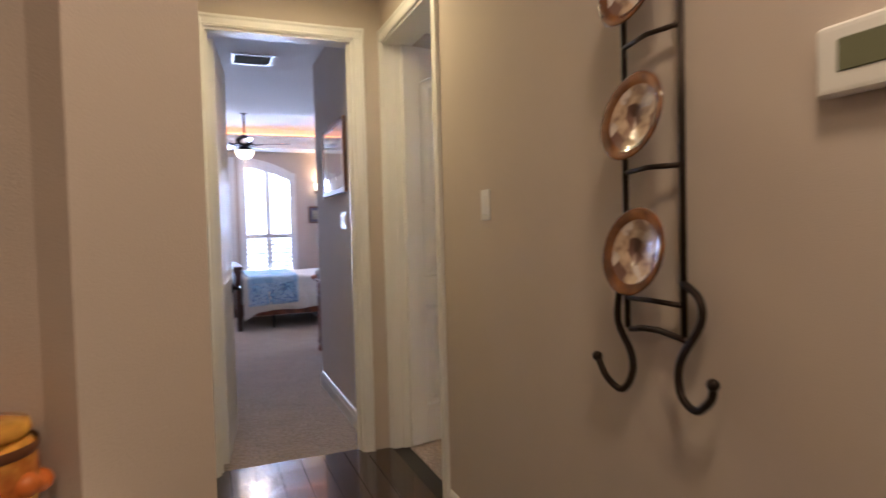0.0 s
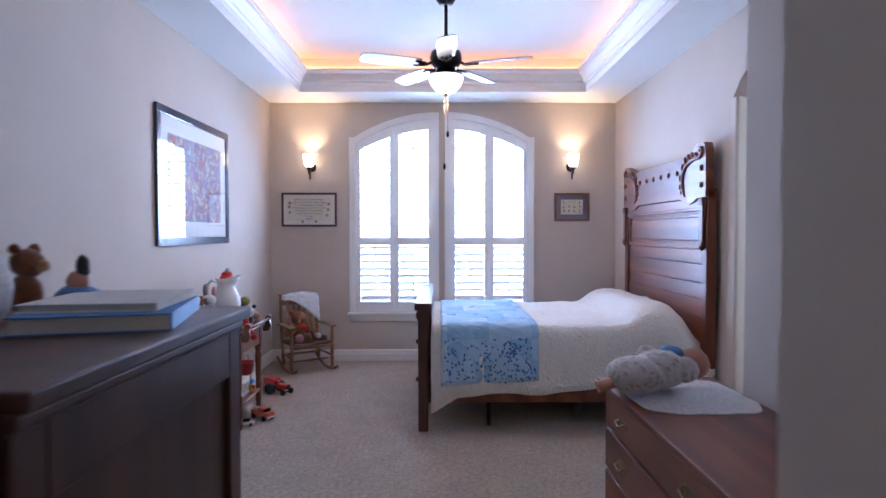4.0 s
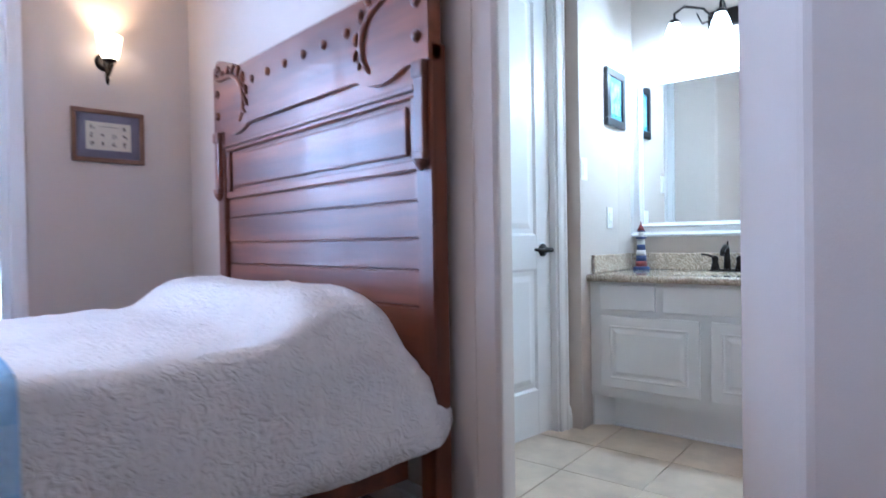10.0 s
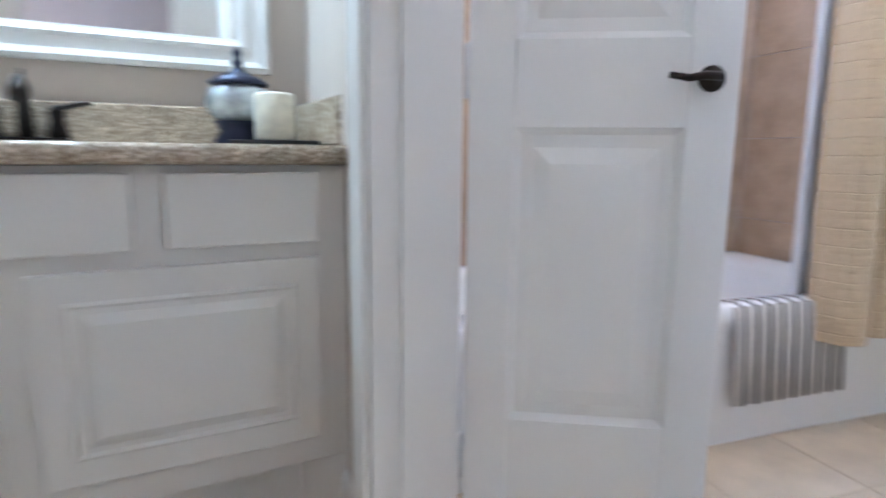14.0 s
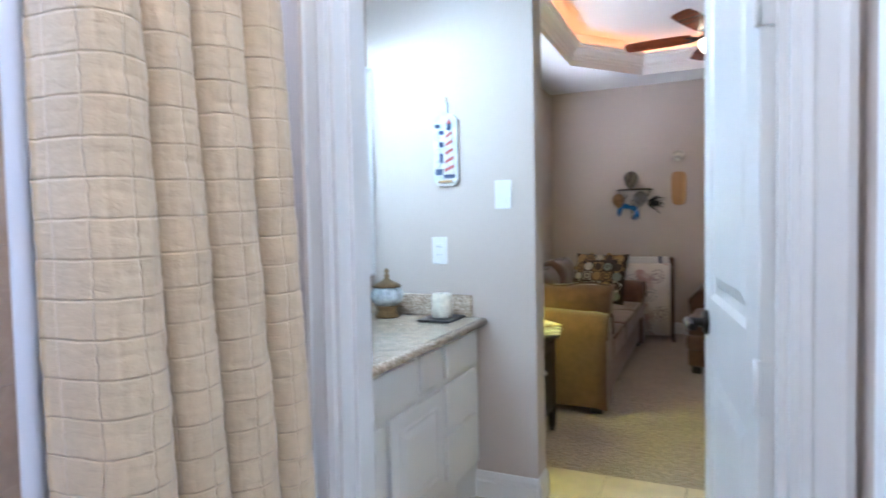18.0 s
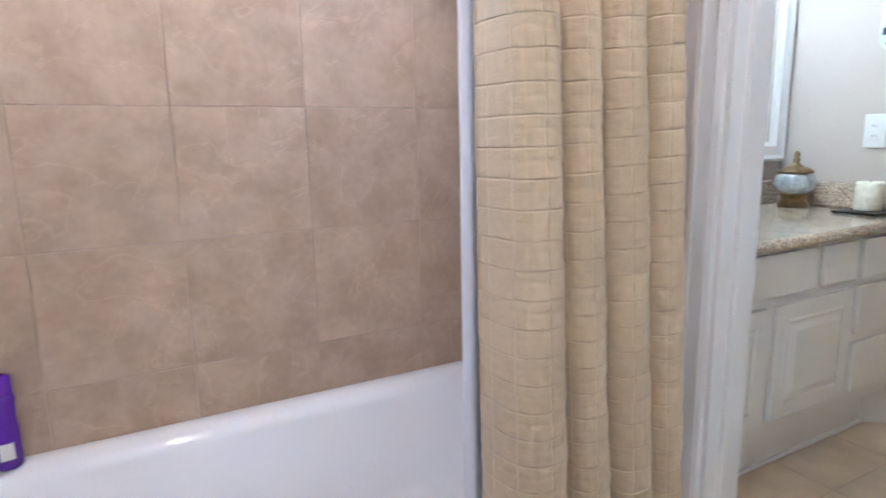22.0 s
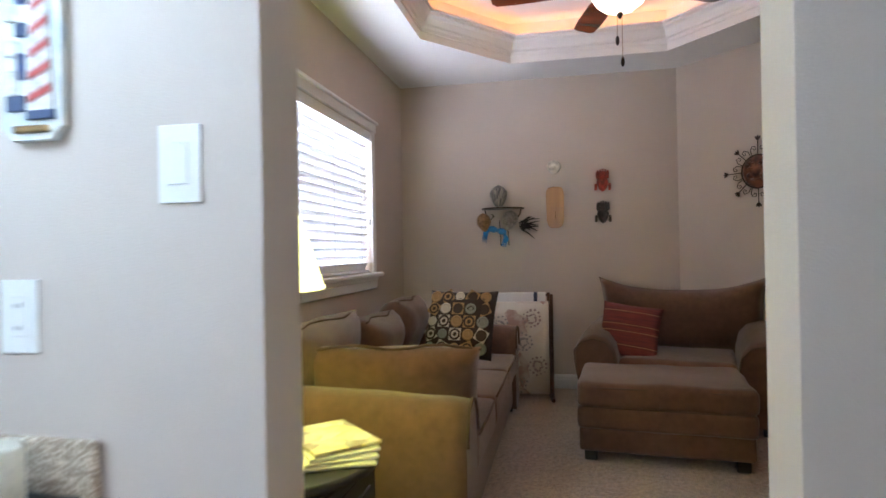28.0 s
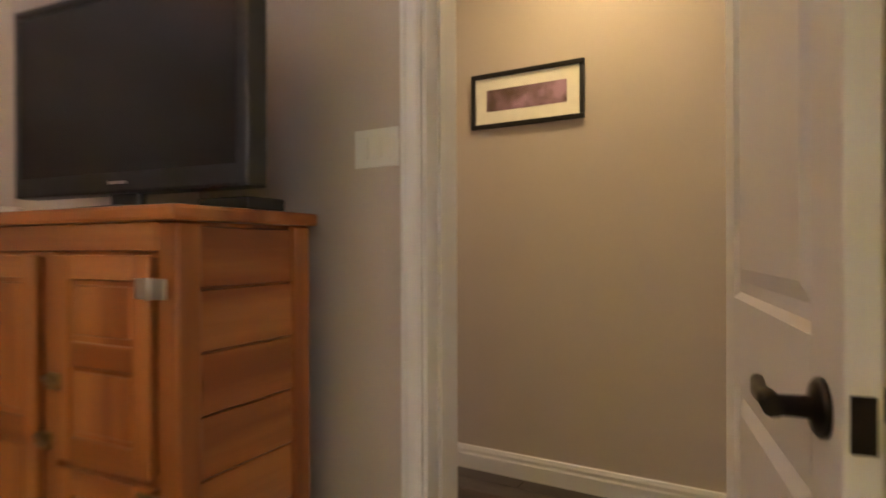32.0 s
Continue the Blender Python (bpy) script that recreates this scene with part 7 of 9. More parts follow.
def oak_door(y0, z0, y1, z1, mids):
    st = 0.065
    d = part("cabinet_door", box(B(), -0.02, y0 + 0.01, z0 + 0.01, 0.0, y1 - 0.01, z1 - 0.01), OAK, ic, "panelled oak door")
    part("door_stile", box(B(), 0, y0 + 0.003, z0 + 0.003, 0.014, y0 + st, z1 - 0.003, 0.003), OAK, d)
    part("door_stile", box(B(), 0, y1 - st, z0 + 0.003, 0.014, y1 - 0.003, z1 - 0.003, 0.003), OAK, d)
    for z in [z0 + 0.003, z1 - st] + [q - st / 2 for q in mids]:
        part("door_rail", box(B(), 0, y0 + st, z, 0.013, y1 - st, z + st - 0.003, 0.003), OAKH, d)
    zs = [z0 + st] + [q + s * st / 2 for q in mids for s in (-1, 1)] + [z1 - st]
    for a, b in zip(zs[::2], zs[1::2]):
        part("door_inset", box(B(), 0.0, y0 + st + 0.012, a + 0.012, 0.007, y1 - st - 0.012, b - 0.012, 0.005), OAK, d)
    return d


oak_door(0.03, 0.60, 0.40, 1.125, [0.875])
oak_door(0.03, 0.175, 0.40, 0.585, [])
oak_door(-0.40, 0.175, -0.04, 1.125, [0.66])
for y, z, w in ((0.405, 1.045, 0.10), (0.405, 0.55, 0.10), (0.405, 0.27, 0.10), (-0.425, 1.045, 0.08), (-0.425, 0.62, 0.08), (-0.425, 0.25, 0.08)):
    h = part("hinge_plate", box(B(), 0.012, y - w / 2, z - 0.024, 0.019, y + w / 2, z + 0.024, 0.002), NICKEL if z > 1 else BRASS, ic, "worn metal hinge")
    part("hinge_pin", tube(B(), [(0.021, y, z - 0.026), (0.021, y, z + 0.026)], 0.006, 8), NICKEL if z > 1 else BRASS, h)
for y, z in ((0.04, 0.80), (0.0, 0.645), (0.0, 0.29)):
    l = part("latch", box(B(), 0.012, y - 0.03, z - 0.022, 0.022, y + 0.03, z + 0.022, 0.004), BRASS, ic, "dark brass latch")
    part("latch_lever", tube(B(), [(0.024, y - 0.03, z + 0.01), (0.035, y, z), (0.04, y + 0.05, z - 0.008)], 0.006, 8), BRASS, l)
for k in range(7):
    z = 0.13 + k * 0.152
    part("side_board", box(B(), -0.39, 0.452, z, -0.07, 0.466, z + 0.148, 0.004, 1, Matrix.Rotation(radians(1.6), 4, "X")), OAKX, ic)
    part("side_board", box(B(), -0.39, -0.466, z, -0.07, -0.452, z + 0.148, 0.004, 1, Matrix.Rotation(radians(-1.6), 4, "X")), OAKX, ic)

tv = thing("television", pose(3.735, 3.70, 1.239, 0, 0, 7), "black flat-screen television, switched off", "television")
part("base", lathe(B(), [(0.0, 0), (0.17, 0), (0.165, 0.012), (0.05, 0.022)], 24, m=Matrix.Diagonal((0.65, 1, 1, 1))), BLACK, tv)
part("neck", box(B(), -0.03, -0.06, 0.015, 0.0, 0.06, 0.09, 0.006), BLACK, tv)
part("case", box(B(), -0.055, -0.475, 0.055, 0.02, 0.475, 0.645, 0.010, 2), BLACK, tv)
part("screen", box(B(), 0.0195, -0.435, 0.115, 0.0225, 0.435, 0.605), SCREEN, tv)
part("speaker_strip", box(B(), 0.0195, -0.44, 0.618, 0.023, 0.40, 0.624), SCREEN, tv)
part("maker_mark", box(B(), 0.0195, -0.035, 0.082, 0.0235, 0.035, 0.090), NICKEL, tv)
ob = thing("media_box", pose(3.62, 4.06, 1.239, 0, 0, 4), "small flat black media box", "media box")
part("case", box(B(), -0.07, -0.09, 0, 0.07, 0.09, 0.032, 0.004), BLACK, ob)
ob = thing("remote_control", pose(3.86, 3.33, 1.239, 0, 0, 60), "small white remote control", "remote")
part("shell", box(B(), -0.07, -0.025, 0, 0.07, 0.025, 0.022, 0.009, 3), PLASTIC, ob)

# ---------------------------------------------------------------- small iron table with books
st = thing("side_table", pose(3.93, 2.74, 0, 0, 0, 12), "small table with scrolled iron legs and a dark top", "table")
part("tabletop", box(B(), -0.17, -0.17, 0.535, 0.17, 0.17, 0.555, 0.005), DARKWOOD, st)
for a in range(4):
    r = Matrix.Rotation(radians(45 + 90 * a), 4, "Z")
    part("leg", tube(B(), [r @ Vector(p) for p in ((0.21, 0, 0.535), (0.15, 0, 0.44), (0.10, 0, 0.33), (0.085, 0, 0.22), (0.11, 0, 0.10), (0.17, 0, 0.02), (0.205, 0, 0.008), (0.215, 0, 0.03), (0.20, 0, 0.045))], 0.006, 7), IRON, st)
part("ring", tube(B(), [(0.088 * math.cos(radians(20 * k)), 0.088 * math.sin(radians(20 * k)), 0.22) for k in range(19)], 0.005, 6), IRON, st)


def book(x, y, z, w, d, h, rz, c, label):
    ob = thing("book", pose(x, y, z, 0, 0, rz), label, "book")
    part("pages", box(B(), -w / 2 + 0.004, -d / 2 + 0.004, 0.003, w / 2 - 0.004, d / 2 - 0.002, h - 0.003), PAPER, ob)
    bm = box(B(), -w / 2, -d / 2, 0, w / 2, d / 2, 0.003)
    box(bm, -w / 2, -d / 2, h - 0.003, w / 2, d / 2, h)
    box(bm, -w / 2, d / 2 - 0.003, 0.003, w / 2, d / 2, h - 0.003)
    part("cover", bm, c, ob)


TEAL = mat("teal_cover", (0.05, 0.20, 0.24), 0.5)
book(3.96, 2.72, 0.556, 0.20, 0.26, 0.03, 20, mat("maroon_cover", (0.10, 0.012, 0.016), 0.5), "maroon bound book lying on the small table")
book(3.94, 2.74, 0.588, 0.15, 0.20, 0.035, -15, TEAL, "teal paperback on top of another book")
book(3.88, 2.86, 0.556, 0.09, 0.14, 0.028, 40, mat("gold_cover", (0.45, 0.33, 0.12), 0.4), "small gilt-edged book on the little table")

# ---------------------------------------------------------------- end table, lamp, magazines
et = thing("end_table", pose(6.32, 5.25, 0), "black painted end table with an oval top and a cupboard", "table")
part("tabletop", lathe(B(), [(0.27, 0.585), (0.285, 0.592), (0.285, 0.608), (0.275, 0.615)], 32, m=Matrix.Diagonal((1.0, 0.95, 1, 1))), BLACKWOOD, et)
part("carcass", box(B(), -0.22, -0.20, 0.14, 0.22, 0.20, 0.585, 0.006), BLACKWOOD, et)
d = part("cupboard_door", box(B(), -0.228, -0.17, 0.17, -0.221, 0.17, 0.55, 0.003), BLACKWOOD, et)
part("door_panel", box(B(), -0.234, -0.12, 0.22, -0.227, 0.12, 0.50, 0.005), BLACKWOOD, d)
part("knob", ball(B(), (-0.243, 0.13, 0.42), 0.012), NICKEL, d)
for x in (-0.20, 0.20):
    for y in (-0.18, 0.18):
        part("leg", lathe(B(), [(0.014, 0), (0.022, 0.04), (0.026, 0.14)], 10, (x, y, 0)), BLACKWOOD, et)
LAMPSHADE = mat("pleated_cream_shade", (0.85, 0.74, 0.50), 0.8, emit=(0.97, 0.86, 0.22), strength=5.0)
lp = thing("table_lamp", pose(6.45, 5.27, 0.616), "lit table lamp with a pleated cream shade and a glass body", "lamp")
part("foot", lathe(B(), [(0.085, 0), (0.088, 0.012), (0.06, 0.02)], 24), BRASS, lp)
part("body", lathe(B(), [(0.075, 0.02), (0.092, 0.05), (0.106, 0.16), (0.116, 0.28), (0.117, 0.335), (0.108, 0.362), (0.062, 0.388), (0.044, 0.402), (0.046, 0.41), (0.020, 0.412)], 24), mat("etched_lamp_glass", (0.72, 0.68, 0.52), 0.12, vary=0.2, noise_scale=35, bump=0.6, bump_scale=40), lp)
part("collar", lathe(B(), [(0.040, 0.408), (0.046, 0.42), (0.046, 0.45), (0.036, 0.462), (0.012, 0.47), (0.012, 0.56)], 16), PLASTIC, lp)
bm = B()
n = 96
rings = []
for z, r in ((0.50, 0.252), (0.59, 0.224), (0.69, 0.190), (0.79, 0.155)):
    rings.append([bm.verts.new(((r + 0.006 * (k % 2)) * math.cos(2 * math.pi * k / n), (r + 0.006 * (k % 2)) * math.sin(2 * math.pi * k / n), z)) for k in range(n)])
for a, b in zip(rings, rings[1:]):
    for k in range(n):
        bm.faces.new((a[k], a[(k + 1) % n], b[(k + 1) % n], b[k]))
part("shade", bm, LAMPSHADE, lp, "pleated cream fabric shade")
for z, r in ((0.50, 0.256), (0.79, 0.159)):
    part("shade_binding", tube(B(), [(r * math.cos(2 * math.pi * k / 32), r * math.sin(2 * math.pi * k / 32), z) for k in range(33)], 0.005, 6), LAMPSHADE, lp)
ob = thing("desk_speaker", pose(6.435, 5.085, 0.616, 0, 0, 12), "charcoal rounded plastic speaker on the end table", "speaker")
part("body", soft_box(B(), -0.065, -0.05, 0.0, 0.065, 0.05, 0.243, 0.03, 4, 2, 0.0), BLACK, ob)
part("grille", box(B(), -0.050, 0.0505, 0.03, 0.050, 0.0530, 0.215, 0.001), mat("charcoal_mesh", (0.02, 0.02, 0.022), 0.8, bump=0.6, bump_scale=400), ob)
part("status_light", box(B(), -0.068, 0.0, 0.17, -0.0645, 0.006, 0.176), mat("blue_light", (0.05, 0.1, 0.9), 0.4, emit=(0.05, 0.15, 1.0), strength=1.5), ob)
for k in range(4):
    ob = thing("magazine", pose(6.17 + 0.01 * k, 5.20 - 0.008 * k, 0.616 + 0.012 * k, 0, 0, 25 + 7 * k), "glossy magazine in a stack on the end table", "magazine", "stack of magazines")
    part("paper_block", box(B(), -0.105, -0.14, 0, 0.105, 0.14, 0.010, 0.002), PAPER if k < 3 else patch_mat("magazine_cover", (0.62, 0.50, 0.20), (0.66, 0.60, 0.42), (0.30, 0.22, 0.12), 18, 0.35), ob)

# ---------------------------------------------------------------- masks and the sun on the walls
CLAYBLACK = mat("painted_black_clay", (0.02, 0.018, 0.017), 0.45, vary=0.4, noise_scale=40)
SILVER = mat("silvered_mask", (0.34, 0.32, 0.31), 0.35, metal=0.5, vary=0.4, noise_scale=35)
GOLDM = mat("gilt_mask", (0.34, 0.20, 0.09), 0.4, metal=0.4, vary=0.4, noise_scale=35)
FEATHER = mat("black_feather", (0.010, 0.010, 0.012), 0.9)
BLUEF = mat("blue_feather", (0.02, 0.16, 0.42), 0.6, vary=0.3, noise_scale=30)
PALEWOOD = wood("pale_carved_wood", (0.56, 0.33, 0.13), (0.47, 0.26, 0.10), 0.5, axis=2)


def mask_shell(w, h, d, cheek=1.0, tip=0.6, n=10):
    """The front of a hollow mask, facing +y, its back at y = 0."""
    bm = B()
    rows = []
    for j in range(n + 1):
        v = -1 + 2 * j / n
        ww = w / 2 * math.sqrt(max(0.02, 1 - abs(v) ** (2.6 if v > 0 else 2.0))) * (1 if v > 0 else cheek + (tip - cheek) * abs(v))
        rows.append([bm.verts.new((ww * (-1 + 2 * i / n), 0.002 + d * max(0.0, 1 - (-1 + 2 * i / n) ** 2) ** 0.5 * max(0.05, 1 - 0.7 * v * v) + (0.35 * d * math.exp(-((-1 + 2 * i / n) / 0.18) ** 2 - ((v + 0.1) / 0.28) ** 2)), h / 2 * v)) for i in range(n + 1)])
    for a, b in zip(rows, rows[1:]):
        for i in range(n):
            bm.faces.new((a[i], a[i + 1], b[i + 1], b[i])).smooth = True
    bm.faces.new([r[0] for r in rows] + [r[-1] for r in rows[::-1]])
    return bm


def wall_at(x, z):
    return pose(x, 1.605, z)


ob = tagged(part("round_mask", mask_shell(0.125, 0.125, 0.03, 1, 0.8), mat("white_glazed_clay", (0.62, 0.58, 0.50), 0.3, vary=0.35, noise_scale=30)), "small round glazed clay face mask on the wall", "mask")
ob.matrix_world = wall_at(5.565, 1.945)
bm = B()
prof = arc((0, 0), 1, 0, 180, 12)
prism(bm, [(-0.072, 0.17), (-0.078, 0.1), (-0.074, -0.12), (-0.05, -0.175), (0.05, -0.175), (0.074, -0.12), (0.078, 0.1), (0.072, 0.17), (0.04, 0.185), (-0.04, 0.185)], 0.002, 0.04, Matrix(((1, 0, 0, 0), (0, 0, 1, 0), (0, 1, 0, 0), (0, 0, 0, 1))))
bmesh.ops.bevel(bm, geom=list(bm.edges), offset=0.012, segments=2, affect="EDGES")
for x in (-0.022, 0.022):
    box(bm, x - 0.012, 0.038, -0.065, x + 0.012, 0.043, -0.057)
box(bm, -0.006, 0.038, -0.10, 0.006, 0.052, -0.03, 0.003)
ob = tagged(part("wooden_mask", bm, PALEWOOD), "tall plain carved pale wooden mask on the wall", "mask")
ob.matrix_world = wall_at(5.56, 1.585)
for z, c, lab in ((1.815, (0.30, 0.05, 0.03), "small clay mask with a painted red and green headdress"), (1.54, (0.05, 0.04, 0.035), "small dark clay mask with a striped headdress")):
    bm = mask_shell(0.10, 0.13, 0.035, 0.9, 0.7)
    put(bm, bm.verts[:], Matrix.Translation((0, 0, -0.035)))
    box(bm, -0.055, 0.002, 0.01, 0.055, 0.03, 0.075, 0.010, 2)
    for k in range(5):
        box(bm, -0.05 + 0.021 * k, 0.028, 0.015, -0.036 + 0.021 * k, 0.040, 0.095 - 0.006 * abs(k - 2), 0.003)
    for s in (-1, 1):
        box(bm, s * 0.058 - 0.012, 0.002, -0.09, s * 0.058 + 0.012, 0.026, -0.03, 0.006)
    ob = tagged(part("clay_mask", bm, mat("painted_clay_%d" % int(z * 100), c, 0.5, vary=0.5, noise_scale=45, vary2=0.4, scale2=18)), lab, "mask")
    ob.matrix_world = wall_at(5.153, z)
sh = thing("mask_shelf", wall_at(6.02, 1.585), "small black iron shelf hung with carnival masks", "shelf")
part("shelf_board", prism(B(), arc((0, 0), 0.19, 0, 180, 16), 0.0, 0.012), IRON, sh)
for s in (-1, 1):
    part("bracket", tube(B(), [(s * 0.16, 0.01, 0), (s * 0.15, 0.03, -0.05), (s * 0.11, 0.03, -0.09), (s * 0.08, 0.03, -0.06), (s * 0.10, 0.03, -0.04)], 0.006, 6), IRON, sh)
def standing(name, bm, x, z, c, label, tilt=0):
    o = tagged(part(name, bm, c), label, "mask", "masks on the iron shelf")
    o.matrix_world = wall_at(x, z) @ Matrix.Translation((0, 0.03, 0)) @ Matrix.Rotation(radians(tilt), 4, "Y")
standing("striped_mask", mask_shell(0.155, 0.20, 0.05, 0.95, 0.7), 6.055, 1.70, mat("striped_clay", (0.30, 0.25, 0.20), 0.4, dark=(0.02, 0.02, 0.02), noise_scale=5, stretch=(18, 1, 3)), "dark and silver striped clay mask standing on the shelf")
standing("gilt_mask", mask_shell(0.13, 0.17, 0.05), 6.19, 1.47, GOLDM, "gilt carnival face mask hanging from the shelf", 10)
standing("silver_mask", mask_shell(0.15, 0.18, 0.06), 5.96, 1.485, SILVER, "silver carnival face mask hanging from the shelf", -12)
bm = B()
for s in (-1, 1):
    ball(bm, (s * 0.04, 0.012, 0), 0.042, 1.1, 0.3, 0.7, 2)
    for k in range(4):
        tube(bm, [(s * 0.06, 0.01, 0), (s * (0.08 + 0.01 * k), 0.01, -0.05), (s * (0.07 + 0.012 * k), 0.012, -0.13)], 0.010, 5, [0.8, 1, 0.2])
standing("blue_mask", bm, 6.07, 1.40, BLUEF, "blue half mask with ribbons", -15)
rnd = random.Random(8)
bm = B()
for k in range(40):
    a, l = rnd.uniform(-50, 60), rnd.uniform(0.05, 0.17)
    p = Vector((-0.02 - rnd.uniform(0, 0.05), 0.02, rnd.uniform(-0.05, 0.04)))
    d = Vector((-math.cos(radians(a)), rnd.uniform(-0.1, 0.3), math.sin(radians(a)) * 0.7))
    tube(bm, [p, p + d * l * 0.5, p + d * l + Vector((0, 0, -0.015))], 0.008, 4, [0.5, 1, 0.2])
standing("feathers", bm, 5.90, 1.44, FEATHER, "spray of black feathers beside the masks")
for x in (0.03, -0.04):
    part("stick", tube(B(), [(x, 0.03, -0.10), (x - 0.01, 0.03, -0.32)], 0.005, 6), IRON, sh)

sd = thing("sun_ornament", pose(4.06, 2.124, 1.775, 0, 0, -43.8) @ Matrix.Scale(0.84, 4), "round metal sun face with scrolled iron rays", "wall ornament")
# faces +y locally, toward the room
COPPER = mat("aged_copper", (0.20, 0.085, 0.045), 0.4, metal=0.7, dark=(0.06, 0.03, 0.022), noise_scale=14, vary=0.2)
bm = mask_shell(0.29, 0.29, 0.05, 1.0, 1.0, 16)
for x in (-0.05, 0.05):
    ball(bm, (x, 0.048, 0.03), 0.022, 1.2, 0.5, 0.6, 2)
    tube(bm, [(x - 0.035, 0.045, 0.065), (x, 0.056, 0.078), (x + 0.035, 0.045, 0.065)], 0.007, 6)
    ball(bm, (x * 1.1, 0.042, -0.035), 0.035, 1, 0.5, 0.8, 2)
tube(bm, [(-0.045, 0.050, -0.07), (0, 0.062, -0.078), (0.045, 0.050, -0.07)], 0.009, 6)
part("face", bm, COPPER, sd, "embossed copper face")
part("rim", tube(B(), [(0.148 * math.cos(radians(12 * k)), 0.012, 0.148 * math.sin(radians(12 * k))) for k in range(31)], 0.007, 6), IRON, sd)
for k in range(8):
    r = Matrix.Rotation(radians(45 * k), 4, "Y")
    bm = B()
    L = 0.30 if k % 2 == 0 else 0.27
    tube(bm, [r @ Vector(p) for p in ((0, 0.012, 0.15), (0, 0.012, L - 0.02))], 0.0045, 6)
    for s in (-1, 1):
        tube(bm, [r @ Vector((s * x, 0.012, z)) for x, z in ((0.055, 0.148), (0.066, 0.19), (0.05, 0.225), (0.022, 0.22), (0.018, 0.195), (0.035, 0.19), (0.042, 0.205))], 0.004, 5)
    for a in (-32, 0, 32):
        q = r @ Matrix.Translation((0, 0.012, L - 0.025)) @ Matrix.Rotation(radians(a), 4, "Y")
        ball(bm, q @ Vector((0, 0, 0.022)), 0.026, 0.38, 0.25, 1, 1, q.to_3x3().to_4x4())
    part("ray", bm, IRON, sd, "scrolled iron ray with a leaf tip")


# ---------------------------------------------------------------- toys and soft things
def shape_of(blobs):
    """One mesh out of rounded lumps and rods, each with its own material: ('ball', centre, radii, material) or ('rod', points, radius, material)."""
    bm = B()
    mats = []
    for kind, a, b, m in blobs:
        if m not in mats:
            mats.append(m)
        before = set(bm.faces)
        if kind == "ball":
            ball(bm, a, 1.0, b[0], b[1], b[2])
        elif kind == "rod":
            tube(bm, a, b, 8)
        elif kind == "turn":
            lathe(bm, b, 18, a)
        else:
            box(bm, *a, *b, 0.004)
        for f in bm.faces:
            if f not in before:
                f.material_index = mats.index(m)
    return bm, mats


def toy(name, blobs, m, label, category="stuffed toy", fuzz=0.0025, size=1.15):
    bm, mats = shape_of(blobs)
    bmesh.ops.recalc_face_normals(bm, faces=bm.faces)
    for v in bm.verts:
        v.co += fuzz * noise.noise_vector(v.co * 60)
    me = bpy.data.meshes.new(name)
    bm.to_mesh(me)
    bm.free()
    for q in mats:
        me.materials.append(q)
    ob = new(name, me)
    ob.matrix_world = m @ Matrix.Scale(size, 4)
    return tagged(ob, label, category, "toys in the bedroom")


def plush(name, c, dark=0.75):
    return mat("plush_" + name, c, 1.0, vary=0.25, noise_scale=90, bump=0.9, bump_scale=260, vary2=0.12, scale2=14, sheen=0.4)


P_BROWN, P_DARK, P_TAN = plush("dark_brown", (0.055, 0.026, 0.014)), plush("black", (0.012, 0.011, 0.012)), plush("tan", (0.36, 0.19, 0.075))
P_WHITE, P_GREY, P_YELLOW = plush("white", (0.68, 0.65, 0.62)), plush("grey", (0.30, 0.29, 0.33)), plush("yellow", (0.75, 0.55, 0.06))
P_RED, P_BLUE, P_OLIVE = plush("red", (0.55, 0.022, 0.018)), plush("blue", (0.10, 0.22, 0.46)), plush("olive", (0.22, 0.22, 0.05))
P_BEAR, P_CREAM, P_PINK = plush("bear", (0.20, 0.065, 0.022)), plush("cream", (0.62, 0.52, 0.36)), plush("pink", (0.62, 0.30, 0.32))
SKIN = mat("doll_vinyl", (0.50, 0.24, 0.16), 0.45, vary=0.06, noise_scale=30)
STRAW = mat("straw", (0.50, 0.33, 0.13), 0.9, vary=0.25, noise_scale=80, bump=0.6, bump_scale=160)
TOYRED = mat("red_toy_paint", (0.50, 0.030, 0.022), 0.35, vary=0.12, noise_scale=30)
RUBBER = mat("black_rubber", (0.015, 0.014, 0.014), 0.7, vary=0.2, noise_scale=40)
TOYORANGE = mat("orange_red_toy_paint", (0.55, 0.10, 0.035), 0.35, vary=0.1, noise_scale=30)
PAPERWHITE = mat("white_card", (0.66, 0.63, 0.58), 0.8, vary=0.05, noise_scale=20)
PLAID = patch_mat("brown_plaid_cloth", (0.12, 0.07, 0.055), (0.34, 0.27, 0.23), (0.20, 0.06, 0.05), 34)
FLOWERED = patch_mat("flowered_white_cloth", (0.72, 0.66, 0.66), (0.66, 0.60, 0.60), (0.40, 0.42, 0.34), 60)
LACE = mat("white_lace", (0.70, 0.68, 0.68), 0.9, bump=1.0, bump_scale=220, vary=0.22, noise_scale=120)

# ---------------------------------------------------------------- the washstand in the bedroom
WS = Vector((0.0, 0.0, 0.0))
WX0, WX1, WY0, WY1, WTOP = 0.818, 1.235, 10.27, 10.76, 0.68
stand = thing("washstand", pose((WX0 + WX1) / 2, (WY0 + WY1) / 2, 0), "old brown wooden washstand with turned legs, crowded with toys", "washstand")


def on_stand(bm):
    bm.transform(Matrix.Translation((-(WX0 + WX1) / 2, -(WY0 + WY1) / 2, 0)))
    return bm


